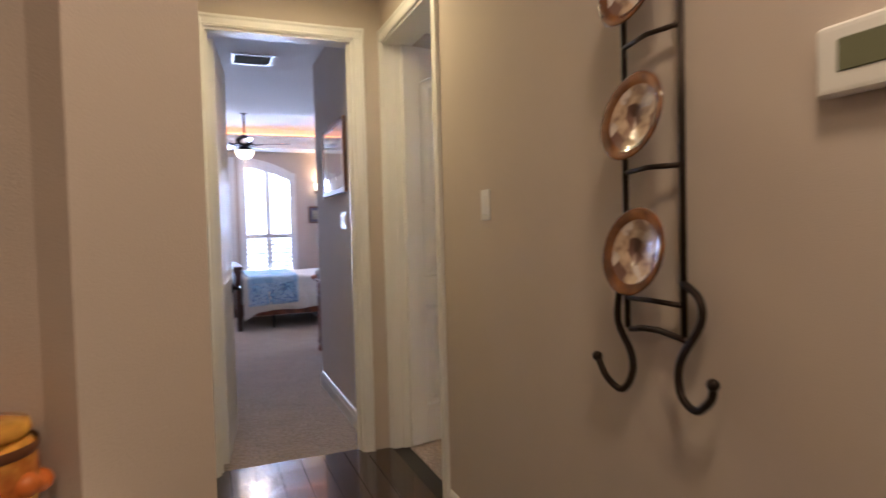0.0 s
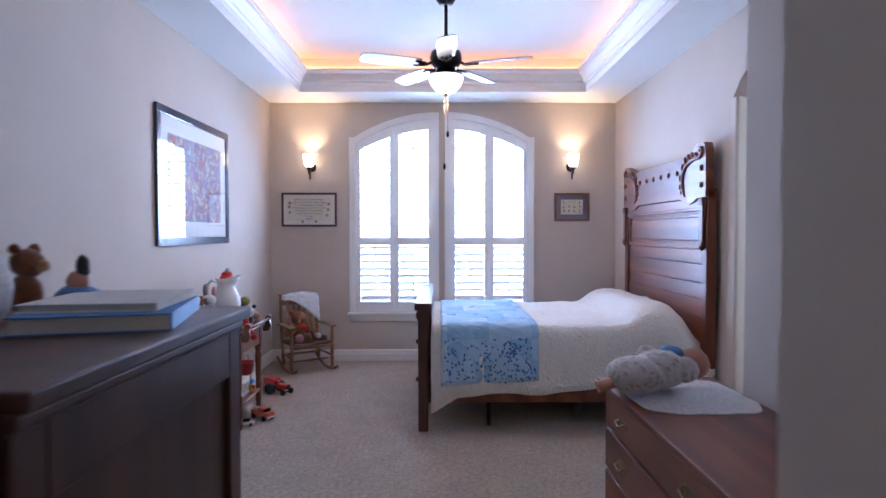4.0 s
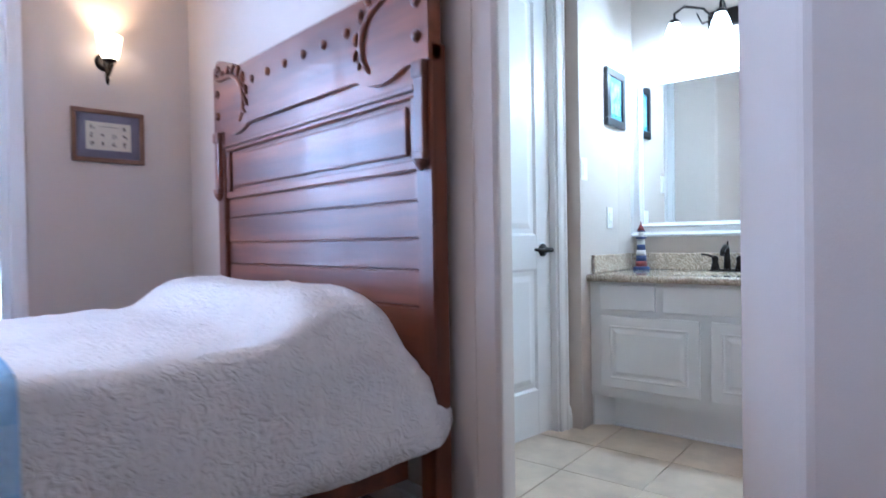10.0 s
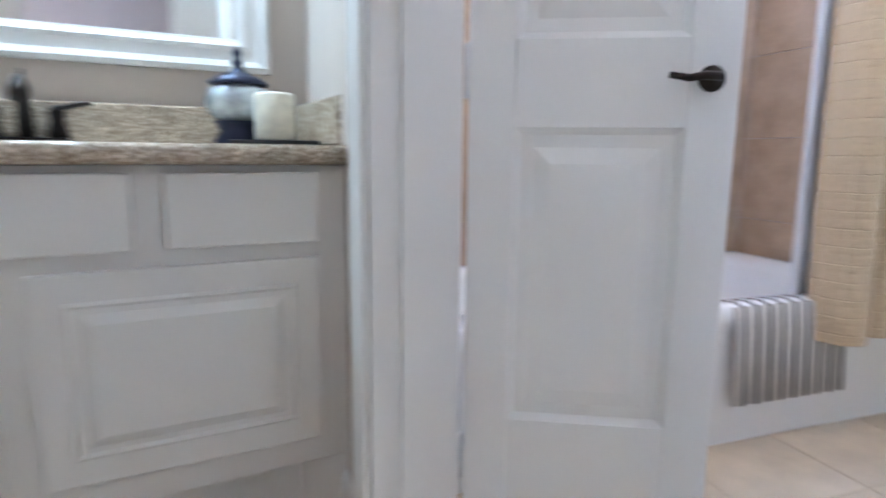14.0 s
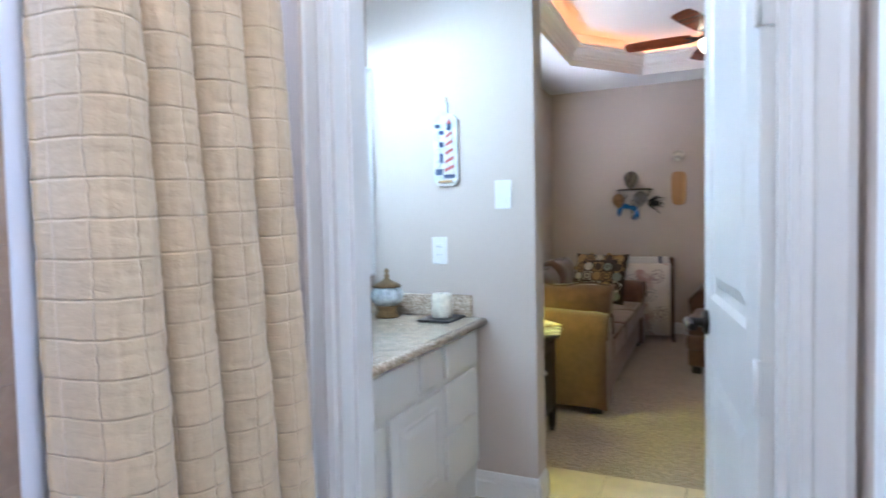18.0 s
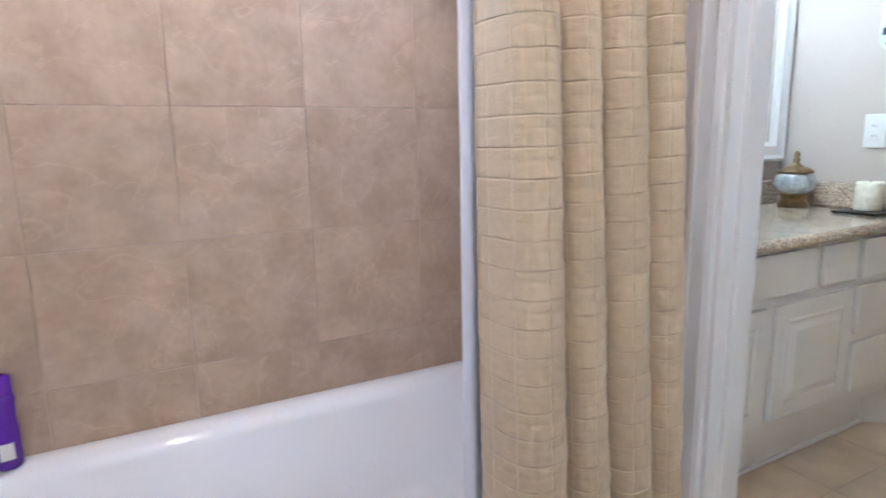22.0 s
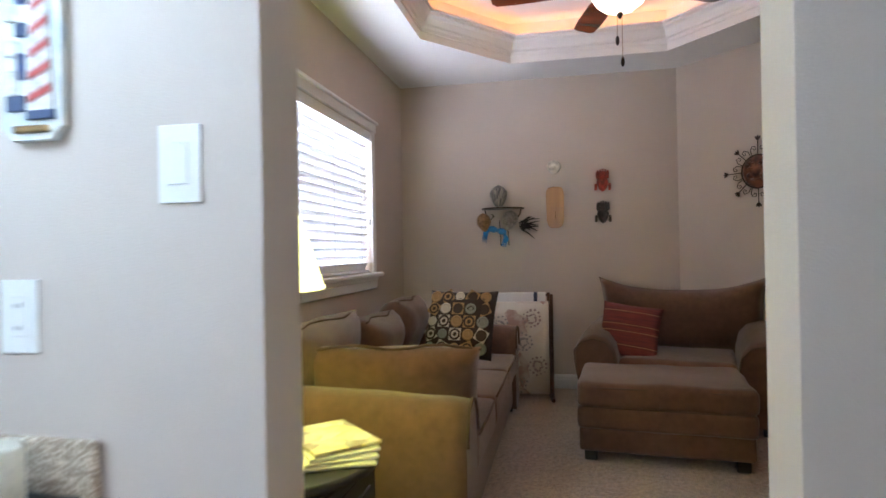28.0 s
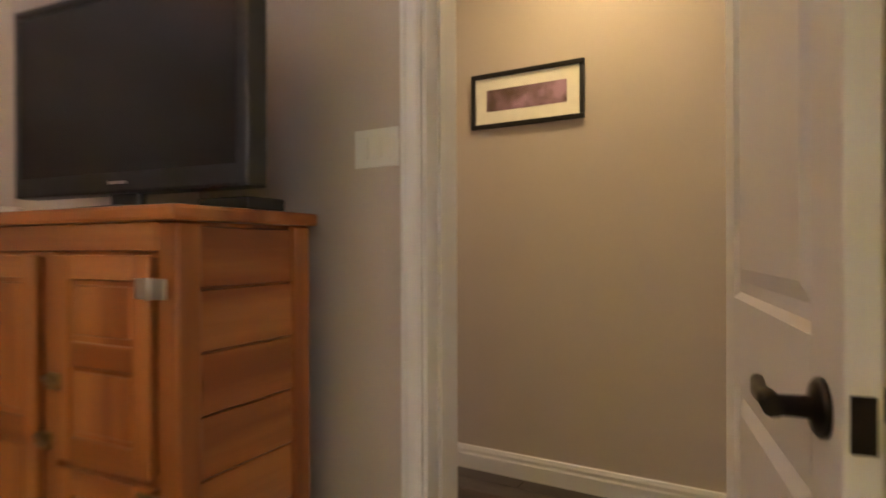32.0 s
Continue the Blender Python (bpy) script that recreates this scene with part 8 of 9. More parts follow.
part("tabletop", on_stand(box(B(), WX0 - 0.015, WY0 - 0.02, WTOP - 0.022, WX1 + 0.02, WY1 + 0.02, WTOP, 0.006, 2)), TABLEWOOD, stand)
for lx in (WX0 + 0.03, WX1 - 0.03):
    for ly in (WY0 + 0.03, WY1 - 0.03):
        bm = box(B(), lx - 0.024, ly - 0.024, 0.50, lx + 0.024, ly + 0.024, WTOP - 0.022, 0.003)
        lathe(bm, [(0.016, 0.0), (0.019, 0.012), (0.015, 0.05), (0.020, 0.10), (0.022, 0.135), (0.016, 0.145), (0.022, 0.16), (0.023, 0.225), (0.016, 0.24),
                   (0.019, 0.30), (0.024, 0.42), (0.022, 0.455), (0.015, 0.465), (0.023, 0.48), (0.023, 0.50)], 14, (lx, ly, 0))
        part("leg", on_stand(bm), TABLEWOOD, stand)
for x0, y0, x1, y1 in ((WX0 + 0.05, WY0 + 0.012, WX1 - 0.05, WY0 + 0.032), (WX0 + 0.05, WY1 - 0.032, WX1 - 0.05, WY1 - 0.012), (WX0 + 0.012, WY0 + 0.05, WX0 + 0.032, WY1 - 0.05), (WX1 - 0.032, WY0 + 0.05, WX1 - 0.012, WY1 - 0.05)):
    part("apron", on_stand(box(B(), x0, y0, 0.525, x1, y1, WTOP - 0.022, 0.002)), TABLEWOOD, stand)
part("shelf", on_stand(box(B(), WX0 + 0.01, WY0 + 0.01, 0.165, WX1 - 0.01, WY1 - 0.01, 0.185, 0.004)), TABLEWOOD, stand)
for ly in (WY0 + 0.004, WY1 - 0.004):
    bm = prism(B(), [(0.0, -0.055), (0.045, -0.05), (0.06, -0.01), (0.05, 0.03), (0.065, 0.055), (0.045, 0.075), (0.02, 0.06), (0.015, 0.02), (0.0, 0.01)], -0.011, 0.011,
               Matrix.Translation((WX1 + 0.004, ly, WTOP - 0.012)) @ Matrix.Rotation(radians(90), 4, "X"))
    part("bracket", on_stand(bm), TABLEWOOD, stand)
part("towel_rail", on_stand(tube(B(), [(WX1 + 0.045, WY0, WTOP + 0.028), (WX1 + 0.045, WY1, WTOP + 0.028)], 0.011, 10)), TABLEWOOD, stand)

PZ = WTOP
jug = thing("pitcher", pose(1.03, 10.56, PZ + 0.055) @ Matrix.Scale(1.15, 4), "large white glazed water pitcher standing in its bowl", "pitcher")
bm = lathe(B(), [(0.05, 0.0), (0.055, 0.006), (0.052, 0.014), (0.076, 0.05), (0.090, 0.095), (0.086, 0.14), (0.064, 0.185), (0.053, 0.21), (0.056, 0.235), (0.068, 0.262), (0.064, 0.262), (0.050, 0.235), (0.046, 0.21), (0.04, 0.19)], 28)
for v in bm.verts:
    if v.co.z > 0.215 and v.co.x > 0.02:
        v.co.x += (v.co.z - 0.215) * 0.55
        v.co.z += 0.012 * (v.co.z > 0.24)
part("body", bm, PORCELAIN, jug)
part("handle", tube(B(), [(-0.058, 0, 0.235), (-0.095, 0, 0.245), (-0.118, 0, 0.215), (-0.115, 0, 0.16), (-0.10, 0, 0.11), (-0.082, 0, 0.085)], 0.0095, 8), PORCELAIN, jug)
basin = lathe(B(), [(0.06, 0.0), (0.065, 0.006), (0.10, 0.022), (0.145, 0.055), (0.168, 0.085), (0.172, 0.084), (0.150, 0.05), (0.10, 0.03), (0.06, 0.048)], 32, (1.03, 10.56, PZ))
tagged(part("wash_bowl", basin, PORCELAIN), "white glazed wash bowl under the pitcher", "bowl")
toy("santa_hat", [("ball", (0, 0, 0.0), (0.046, 0.046, 0.03), P_RED), ("ball", (0, 0, 0.022), (0.036, 0.036, 0.026), P_RED), ("ball", (0.012, -0.012, 0.052), (0.017, 0.017, 0.016), P_WHITE)], pose(1.035, 10.56, PZ + 0.355), "red felt hat with a white bobble lying in the pitcher", "hat")
toy("toy_moose", [("ball", (0, 0, 0.06), (0.055, 0.06, 0.06), P_BROWN), ("ball", (0.02, -0.02, 0.115), (0.05, 0.048, 0.045), P_BROWN), ("ball", (0.06, -0.03, 0.105), (0.036, 0.032, 0.03), P_BROWN),
                  ("rod", [(-0.02, 0, 0.145), (-0.07, -0.01, 0.16), (-0.10, -0.01, 0.15)], 0.013, P_TAN), ("rod", [(-0.07, -0.01, 0.155), (-0.10, -0.01, 0.185)], 0.010, P_TAN), ("rod", [(0.02, 0, 0.15), (0.035, 0, 0.19), (0.025, 0, 0.215)], 0.012, P_TAN), ("rod", [(0.035, 0, 0.185), (0.06, 0, 0.20)], 0.010, P_TAN),
                  ("ball", (-0.04, -0.03, 0.11), (0.03, 0.012, 0.014), P_BROWN)], pose(0.905, 10.345, PZ), "dark brown plush moose with tan antlers on the washstand")
toy("toy_duck", [("ball", (0, 0, 0.032), (0.048, 0.034, 0.033), P_YELLOW), ("ball", (0.025, -0.012, 0.062), (0.026, 0.026, 0.025), P_YELLOW), ("ball", (0.03, -0.036, 0.058), (0.012, 0.014, 0.006), TOYORANGE), ("ball", (-0.045, -0.01, 0.036), (0.02, 0.014, 0.012), P_WHITE)], pose(0.925, 10.285, PZ), "small yellow plush duck on the washstand")
toy("toy_bunny", [("ball", (0, 0, 0.065), (0.056, 0.05, 0.068), P_CREAM), ("ball", (0, -0.01, 0.15), (0.042, 0.04, 0.038), P_WHITE), ("ball", (-0.028, 0, 0.21), (0.015, 0.01, 0.045), P_GREY), ("ball", (0.02, 0.01, 0.20), (0.014, 0.01, 0.036), P_PINK), ("ball", (0, -0.045, 0.142), (0.02, 0.014, 0.016), P_GREY), ("ball", (-0.05, -0.02, 0.09), (0.018, 0.02, 0.034), P_GREY)], pose(0.945, 10.47, PZ + 0.03), "grey and cream plush rabbit with upright ears")
toy("toy_bird", [("ball", (0, 0, 0.035), (0.03, 0.036, 0.036), P_BLUE), ("ball", (0.005, -0.01, 0.078), (0.028, 0.027, 0.025), P_BLUE), ("ball", (0.018, -0.03, 0.035), (0.014, 0.012, 0.03), P_YELLOW)], pose(0.985, 10.32, PZ + 0.005), "small blue and yellow plush bird")
toy("toy_elephant", [("ball", (0, 0, 0.05), (0.04, 0.04, 0.045), P_GREY), ("ball", (0.01, -0.03, 0.088), (0.032, 0.03, 0.03), P_BLUE), ("ball", (-0.035, 0, 0.07), (0.02, 0.02, 0.03), P_BLUE)], pose(1.035, 10.36, PZ + 0.01), "small blue-grey plush elephant sitting upright")
toy("toy_snail", [("ball", (0, 0, 0.034), (0.042, 0.03, 0.036), P_GREY), ("rod", [(0.02, -0.03, 0.03), (0.0, -0.032, 0.05), (-0.018, -0.032, 0.034), (0.0, -0.033, 0.02), (0.008, -0.033, 0.034)], 0.006, P_DARK), ("ball", (-0.035, -0.01, 0.022), (0.016, 0.016, 0.018), P_WHITE)], pose(1.065, 10.285, PZ), "grey plush toy with a dark stitched swirl")
toy("toy_dog", [("ball", (0, 0, 0.05), (0.04, 0.034, 0.045), P_TAN), ("ball", (0.025, -0.02, 0.095), (0.034, 0.03, 0.03), P_BEAR), ("ball", (0.055, -0.03, 0.085), (0.024, 0.02, 0.018), P_TAN), ("ball", (-0.01, -0.005, 0.12), (0.012, 0.01, 0.03), P_DARK), ("ball", (0.045, 0.0, 0.02), (0.035, 0.018, 0.018), P_TAN), ("ball", (-0.025, -0.01, 0.10), (0.02, 0.02, 0.03), P_BROWN)], pose(1.155, 10.31, PZ), "brown and tan plush dog")
toy("toy_lobster", [("ball", (0, 0, 0.085), (0.036, 0.034, 0.034), P_RED), ("ball", (0.02, 0, 0.045), (0.03, 0.03, 0.045), P_RED), ("rod", [(0.02, 0, 0.03), (0.055, -0.03, 0.005), (0.085, -0.05, -0.03)], 0.018, P_RED), ("rod", [(0.0, 0.02, 0.03), (0.06, 0.03, 0.01)], 0.016, P_RED), ("ball", (0.095, -0.055, -0.04), (0.022, 0.014, 0.02), P_RED), ("ball", (-0.03, 0, 0.075), (0.014, 0.014, 0.03), P_RED)], pose(1.20, 10.37, PZ + 0.012), "bright red long-limbed plush toy flopped over the table edge")
toy("toy_turtle", [("ball", (0, 0, 0.05), (0.06, 0.05, 0.045), P_CREAM), ("ball", (-0.01, 0, 0.06), (0.05, 0.05, 0.045), P_OLIVE), ("ball", (-0.01, -0.01, 0.125), (0.036, 0.034, 0.034), P_OLIVE)], pose(1.145, 10.66, PZ + 0.03), "olive and cream plush turtle")
toy("toy_panda", [("ball", (0, 0, 0.045), (0.045, 0.042, 0.045), P_DARK), ("ball", (0.01, -0.02, 0.098), (0.044, 0.04, 0.038), P_WHITE), ("ball", (0.03, -0.052, 0.10), (0.013, 0.01, 0.013), P_DARK), ("ball", (-0.02, -0.005, 0.135), (0.014, 0.012, 0.014), P_DARK), ("ball", (0.045, 0.0, 0.13), (0.014, 0.012, 0.014), P_DARK)], pose(1.19, 10.53, PZ), "black and white plush panda")
toy("toy_puppy", [("ball", (0, 0, 0.03), (0.034, 0.04, 0.03), P_TAN), ("ball", (0.01, -0.02, 0.06), (0.026, 0.026, 0.024), P_TAN), ("ball", (-0.02, 0.02, 0.06), (0.016, 0.014, 0.02), P_CREAM)], pose(1.215, 10.64, PZ), "small tan plush puppy")
# beneath, on the lower shelf
SZ = 0.185
toy("doll", [("ball", (0, 0, 0.10), (0.075, 0.06, 0.11), PLAID), ("ball", (0, 0, 0.21), (0.06, 0.05, 0.07), PLAID), ("ball", (0, 0, 0.285), (0.035, 0.035, 0.04), SKIN), ("ball", (0, 0.01, 0.30), (0.04, 0.038, 0.035), P_BROWN),
             ("rod", [(-0.05, 0, 0.24), (-0.085, -0.02, 0.18), (-0.08, -0.03, 0.12)], 0.016, P_GREY), ("rod", [(0.05, 0, 0.24), (0.09, -0.01, 0.19), (0.10, -0.02, 0.14)], 0.016, P_WHITE), ("rod", [(-0.02, 0, 0.02), (-0.02, 0, 0.0)], 0.016, P_DARK)], pose(1.03, 10.55, SZ), "doll in a brown plaid dress standing on the lower shelf", "doll", size=1.0)
toy("scarecrow_toy", [("turn", (0, 0, 0.155), [(0.066, 0.0), (0.062, 0.004), (0.034, 0.012), (0.03, 0.045), (0.012, 0.058), (0.002, 0.06)], STRAW), ("ball", (0, 0, 0.135), (0.034, 0.034, 0.032), P_DARK), ("ball", (0, 0, 0.07), (0.036, 0.03, 0.045), P_BROWN),
                      ("rod", [(-0.02, 0, 0.04), (-0.03, -0.04, 0.01)], 0.012, P_TAN), ("rod", [(0.02, 0, 0.04), (0.03, -0.04, 0.01)], 0.012, P_TAN), ("rod", [(-0.05, -0.03, 0.012), (0.06, -0.03, 0.012)], 0.009, STRAW), ("ball", (0.06, 0.01, 0.12), (0.02, 0.02, 0.03), P_PINK)], pose(0.905, 10.36, SZ), "straw-hatted toy sitting on the lower shelf", "toy")
toy("grey_pouch", [("ball", (0, 0, 0.028), (0.055, 0.04, 0.028), P_GREY)], pose(1.01, 10.38, SZ), "small grey cloth pouch on the lower shelf", "pouch")
crate = thing("toy_box", pose(1.125, 10.475, SZ), "pale cardboard box of toys printed with rings", "box")
part("carton", box(B(), -0.055, -0.13, 0.0, 0.055, 0.13, 0.12, 0.003), PAPERWHITE, crate)
for k in range(3):
    bm = lathe(B(), [(0.030, 0.0), (0.030, 0.002), (0.022, 0.002), (0.022, 0.0)], 20, (0.0555, -0.075 + 0.075 * k, 0.06), Matrix.Rotation(radians(90), 4, "Y"), closed=False)
    part("printed_ring", bm, P_GREY, crate)
bucket = thing("toy_bucket", pose(1.14, 10.64, SZ + 0.125), "small red plastic bucket with a handle", "bucket")
part("pail", lathe(B(), [(0.045, 0.0), (0.062, 0.085), (0.065, 0.085), (0.065, 0.092), (0.060, 0.092), (0.043, 0.006)], 22), TOYRED, bucket)
part("handle", tube(B(), [(0, 0.064 * math.cos(radians(a)), 0.085 + 0.06 * math.sin(radians(a))) for a in range(0, 181, 20)], 0.003, 6), TOYRED, bucket)
tagged(part("box_under_bucket", box(B(), 1.07, 10.62, SZ, 1.19, 10.72, SZ + 0.124, 0.003), PAPERWHITE), "pale carton on the lower shelf", "box")
toy("bath_toy", [("ball", (0, 0, 0.03), (0.02, 0.03, 0.03), P_YELLOW), ("ball", (0.005, -0.01, 0.07), (0.018, 0.022, 0.02), P_BLUE), ("ball", (0.01, -0.015, 0.035), (0.014, 0.012, 0.016), P_RED)], pose(1.20, 10.60, SZ), "small yellow and blue plastic toy on the lower shelf", "toy")


def vehicle(name, m, label, parts, wheels):
    ob = thing(name, m, label, "toy vehicle", "toys in the bedroom")
    for nm, bm, ma in parts:
        part(nm, bm, ma, ob)
    for x, y, r, w in wheels:
        tyre = part("wheel", lathe(B(), [(r * 0.55, -w), (r * 0.95, -w), (r, -w * 0.6), (r, w * 0.6), (r * 0.95, w), (r * 0.55, w)], 18, (x, y, r), Matrix.Rotation(radians(90), 4, "X")), RUBBER, ob)
        part("rim", lathe(B(), [(r * 0.5, -w * 0.9), (r * 0.5, w * 0.9)], 12, (x, y, r), Matrix.Rotation(radians(90), 4, "X")), TOYRED, tyre)
    return ob


vehicle("toy_tractor", pose(1.20, 11.25, 0, 0, 0, -30), "red metal toy tractor towing a small cart on the carpet",
        [("hood", box(B(), 0.02, -0.028, 0.045, 0.13, 0.028, 0.085, 0.008, 2), TOYRED), ("cart", box(B(), -0.12, -0.045, 0.06, 0.0, 0.045, 0.125, 0.006), TOYRED), ("seat", box(B(), -0.005, -0.02, 0.07, 0.03, 0.02, 0.105, 0.006), TOYRED),
         ("axle", tube(B(), [(0.115, -0.045, 0.025), (0.115, 0.045, 0.025)], 0.006), RUBBER), ("grille", box(B(), 0.129, -0.024, 0.05, 0.134, 0.024, 0.08, 0.002), RUBBER)],
        [(-0.02, -0.058, 0.048, 0.018), (-0.02, 0.058, 0.048, 0.018), (0.115, -0.045, 0.026, 0.009), (0.115, 0.045, 0.026, 0.009)])
vehicle("toy_fire_engine", pose(1.29, 10.55, 0, 0, 0, -38), "orange-red toy fire engine on the carpet",
        [("body", box(B(), -0.10, -0.036, 0.022, 0.10, 0.036, 0.062, 0.010, 2), TOYORANGE), ("cab", box(B(), -0.02, -0.033, 0.06, 0.055, 0.033, 0.088, 0.010, 2), TOYORANGE), ("windscreen", box(B(), 0.05, -0.027, 0.062, 0.058, 0.027, 0.082, 0.002), SCREEN),
         ("ladder", box(B(), -0.095, -0.02, 0.064, -0.025, 0.02, 0.076, 0.003), NICKEL), ("bumper", box(B(), 0.097, -0.034, 0.024, 0.106, 0.034, 0.036, 0.003), NICKEL)],
        [(-0.06, -0.034, 0.020, 0.008), (-0.06, 0.034, 0.020, 0.008), (0.06, -0.034, 0.020, 0.008), (0.06, 0.034, 0.020, 0.008)])
vehicle("toy_police_car", pose(1.22, 10.40, 0, 0, 0, 10), "small white toy car with dark windows on the carpet",
        [("body", box(B(), -0.055, -0.024, 0.010, 0.055, 0.024, 0.030, 0.006, 2), PLASTIC), ("roof", box(B(), -0.025, -0.020, 0.028, 0.025, 0.020, 0.046, 0.006, 2), SCREEN)],
        [(-0.034, -0.022, 0.012, 0.005), (-0.034, 0.022, 0.012, 0.005), (0.034, -0.022, 0.012, 0.005), (0.034, 0.022, 0.012, 0.005)])

# ---------------------------------------------------------------- the child's rocking chair
ROCKWOOD = wood("worn_honey_wood", (0.26, 0.115, 0.042), (0.15, 0.058, 0.022), 0.4, axis=2)
RUSH = mat("dark_woven_seat", (0.10, 0.05, 0.028), 0.8, vary=0.4, noise_scale=60, bump=0.8, bump_scale=90)
chair = thing("rocking_chair", pose(1.372, 11.91, 0, 0, 0, 33), "small wooden child's rocking chair with turned posts and arms", "rocking chair")


def spindle(x, y, z0, z1, lean=0.0, r=0.017, finial=False):
    bm = B()
    h = z1 - z0
    prof = [(r * 0.7, 0), (r, 0.02), (r * 0.85, 0.06), (r * 1.2, 0.10), (r * 0.8, 0.12), (r * 1.1, h * 0.35), (r, h * 0.5), (r * 1.25, h * 0.55), (r * 0.8, h * 0.57), (r * 1.1, h * 0.75), (r * 0.75, h * 0.9), (r, h * 0.93), (r * 0.8, h)]
    if finial:
        prof += [(r * 0.5, h + 0.004), (r * 1.15, h + 0.018), (r * 0.9, h + 0.03), (r * 0.3, h + 0.036)]
    return lathe(bm, prof, 10, (x, y, z0), Matrix.Rotation(radians(lean), 4, "X"))


for s in (-1, 1):
    part("front_post", spindle(s * 0.205, 0.03, 0.045, 0.445), ROCKWOOD, chair)
    part("back_post", spindle(s * 0.185, 0.33, 0.05, 0.72, -8, finial=True), ROCKWOOD, chair)
    bm = tube(B(), [(s * 0.205, -0.10 + 0.07 * k, 0.018 + 0.05 * ((k - 3.4) / 3.4) ** 2) for k in range(9)], 0.014, 8)
    part("rocker", bm, ROCKWOOD, chair)
    bm = box(B(), s * 0.205 - 0.028, -0.02, 0.445, s * 0.205 + 0.028, 0.40, 0.463, 0.006, 2)
    part("arm", bm, ROCKWOOD, chair)
    part("side_stretcher", tube(B(), [(s * 0.20, 0.04, 0.16), (s * 0.185, 0.335, 0.17)], 0.010), ROCKWOOD, chair)
part("front_stretcher", tube(B(), [(-0.20, 0.03, 0.135), (0, 0.03, 0.135), (0.20, 0.03, 0.135)], 0.011, 8, [0.7, 1.2, 0.7]), ROCKWOOD, chair)
part("front_rail", tube(B(), [(-0.20, 0.03, 0.26), (0.20, 0.03, 0.26)], 0.013), ROCKWOOD, chair)
part("back_stretcher", tube(B(), [(-0.185, 0.335, 0.15), (0.185, 0.335, 0.15)], 0.011), ROCKWOOD, chair)
bm = box(B(), -0.20, 0.02, 0.275, 0.20, 0.345, 0.30, 0.008, 2)
part("seat", bm, RUSH, chair, "dark woven seat")
for k in range(5):
    x = -0.12 + 0.06 * k
    part("back_slat", box(B(), x - 0.016, 0.372, 0.36, x + 0.016, 0.380, 0.66, 0.003, 1, Matrix.Rotation(radians(-8), 4, "X")), ROCKWOOD, chair)
for z, yy in ((0.35, 0.368), (0.665, 0.41)):
    part("back_rail", box(B(), -0.185, yy - 0.010, z - 0.028, 0.185, yy + 0.010, z + 0.028, 0.005, 1, Matrix.Rotation(radians(-8), 4, "X")), ROCKWOOD, chair)
CM = pose(1.372, 11.91, 0, 0, 0, 33)
toy("teddy_bear", [("ball", (0, 0, 0.085), (0.085, 0.075, 0.095), P_BEAR), ("ball", (0, -0.02, 0.225), (0.078, 0.072, 0.072), P_BEAR), ("ball", (0.02, -0.088, 0.21), (0.036, 0.03, 0.03), P_TAN), ("ball", (0.025, -0.115, 0.222), (0.012, 0.01, 0.009), P_RED),
                   ("ball", (-0.065, 0, 0.28), (0.03, 0.016, 0.03), P_BEAR), ("ball", (0.065, 0, 0.28), (0.03, 0.016, 0.03), P_BEAR), ("ball", (-0.09, -0.04, 0.12), (0.05, 0.045, 0.04), P_TAN), ("ball", (0.085, -0.05, 0.10), (0.035, 0.05, 0.05), P_BEAR),
                   ("ball", (-0.04, -0.11, 0.04), (0.042, 0.042, 0.045), P_PINK), ("ball", (0.055, -0.10, 0.045), (0.036, 0.06, 0.04), P_BEAR), ("ball", (0.005, -0.075, 0.155), (0.05, 0.016, 0.022), P_RED), ("ball", (0.03, -0.09, 0.135), (0.02, 0.012, 0.03), P_RED),
                   ("ball", (-0.03, -0.085, 0.24), (0.008, 0.006, 0.008), P_DARK), ("ball", (0.035, -0.088, 0.24), (0.008, 0.006, 0.008), P_DARK)], CM @ pose(-0.08, 0.21, 0.30, 0, 0, 8), "brown teddy bear with a red bow sitting in the rocking chair", "teddy bear", size=1.0)
toy("baseball_glove", [("ball", (0, 0, 0.03), (0.06, 0.05, 0.032), P_BEAR), ("ball", (0.04, -0.02, 0.025), (0.05, 0.025, 0.022), P_BROWN), ("ball", (-0.045, 0.01, 0.05), (0.026, 0.034, 0.04), P_BROWN), ("ball", (-0.005, -0.035, 0.045), (0.026, 0.026, 0.026), P_WHITE)], CM @ pose(0.09, 0.14, 0.30), "brown leather ball glove holding a white ball", "ball glove")
CHECK = patch_mat("white_checked_cloth", (0.74, 0.74, 0.76), (0.60, 0.63, 0.70), (0.70, 0.70, 0.72), 30)
bm = B()
cols = []
for i in range(17):
    u = -0.17 + 0.37 * i / 16
    row = []
    for j in range(13):
        w = j / 12
        if w < 0.5:
            y, z = 0.375 - 0.035 * math.sin(w * 6) , 0.50 + 0.235 * (w / 0.5) + 0.0
            z = 0.735 - (0.5 - w) * 2 * (0.05 + 0.22 * max(0.0, (u + 0.12)) / 0.3)
            y = 0.385 - 0.05 * (0.5 - w)
        else:
            y, z = 0.43 + 0.02 * (w - 0.5), 0.735 - (w - 0.5) * 2 * 0.16
        z += 0.035 * math.sin((u + 0.17) * 8) + 0.006 * noise.noise(Vector((u * 20, w * 9, 0)))
        y += 0.012 * noise.noise(Vector((u * 14, w * 6, 3)))
        row.append(bm.verts.new((u, y - 0.02, z)))
    cols.append(row)
for a, b in zip(cols, cols[1:]):
    for j in range(12):
        bm.faces.new((a[j], a[j + 1], b[j + 1], b[j])).smooth = True
cloth = part("checked_cloth", bm, CHECK)
cloth.matrix_world = CM
md = cloth.modifiers.new("thickness", "SOLIDIFY")
md.thickness = 0.008
tagged(cloth, "white and blue checked cloth hung over the rocking chair's back", "cloth")

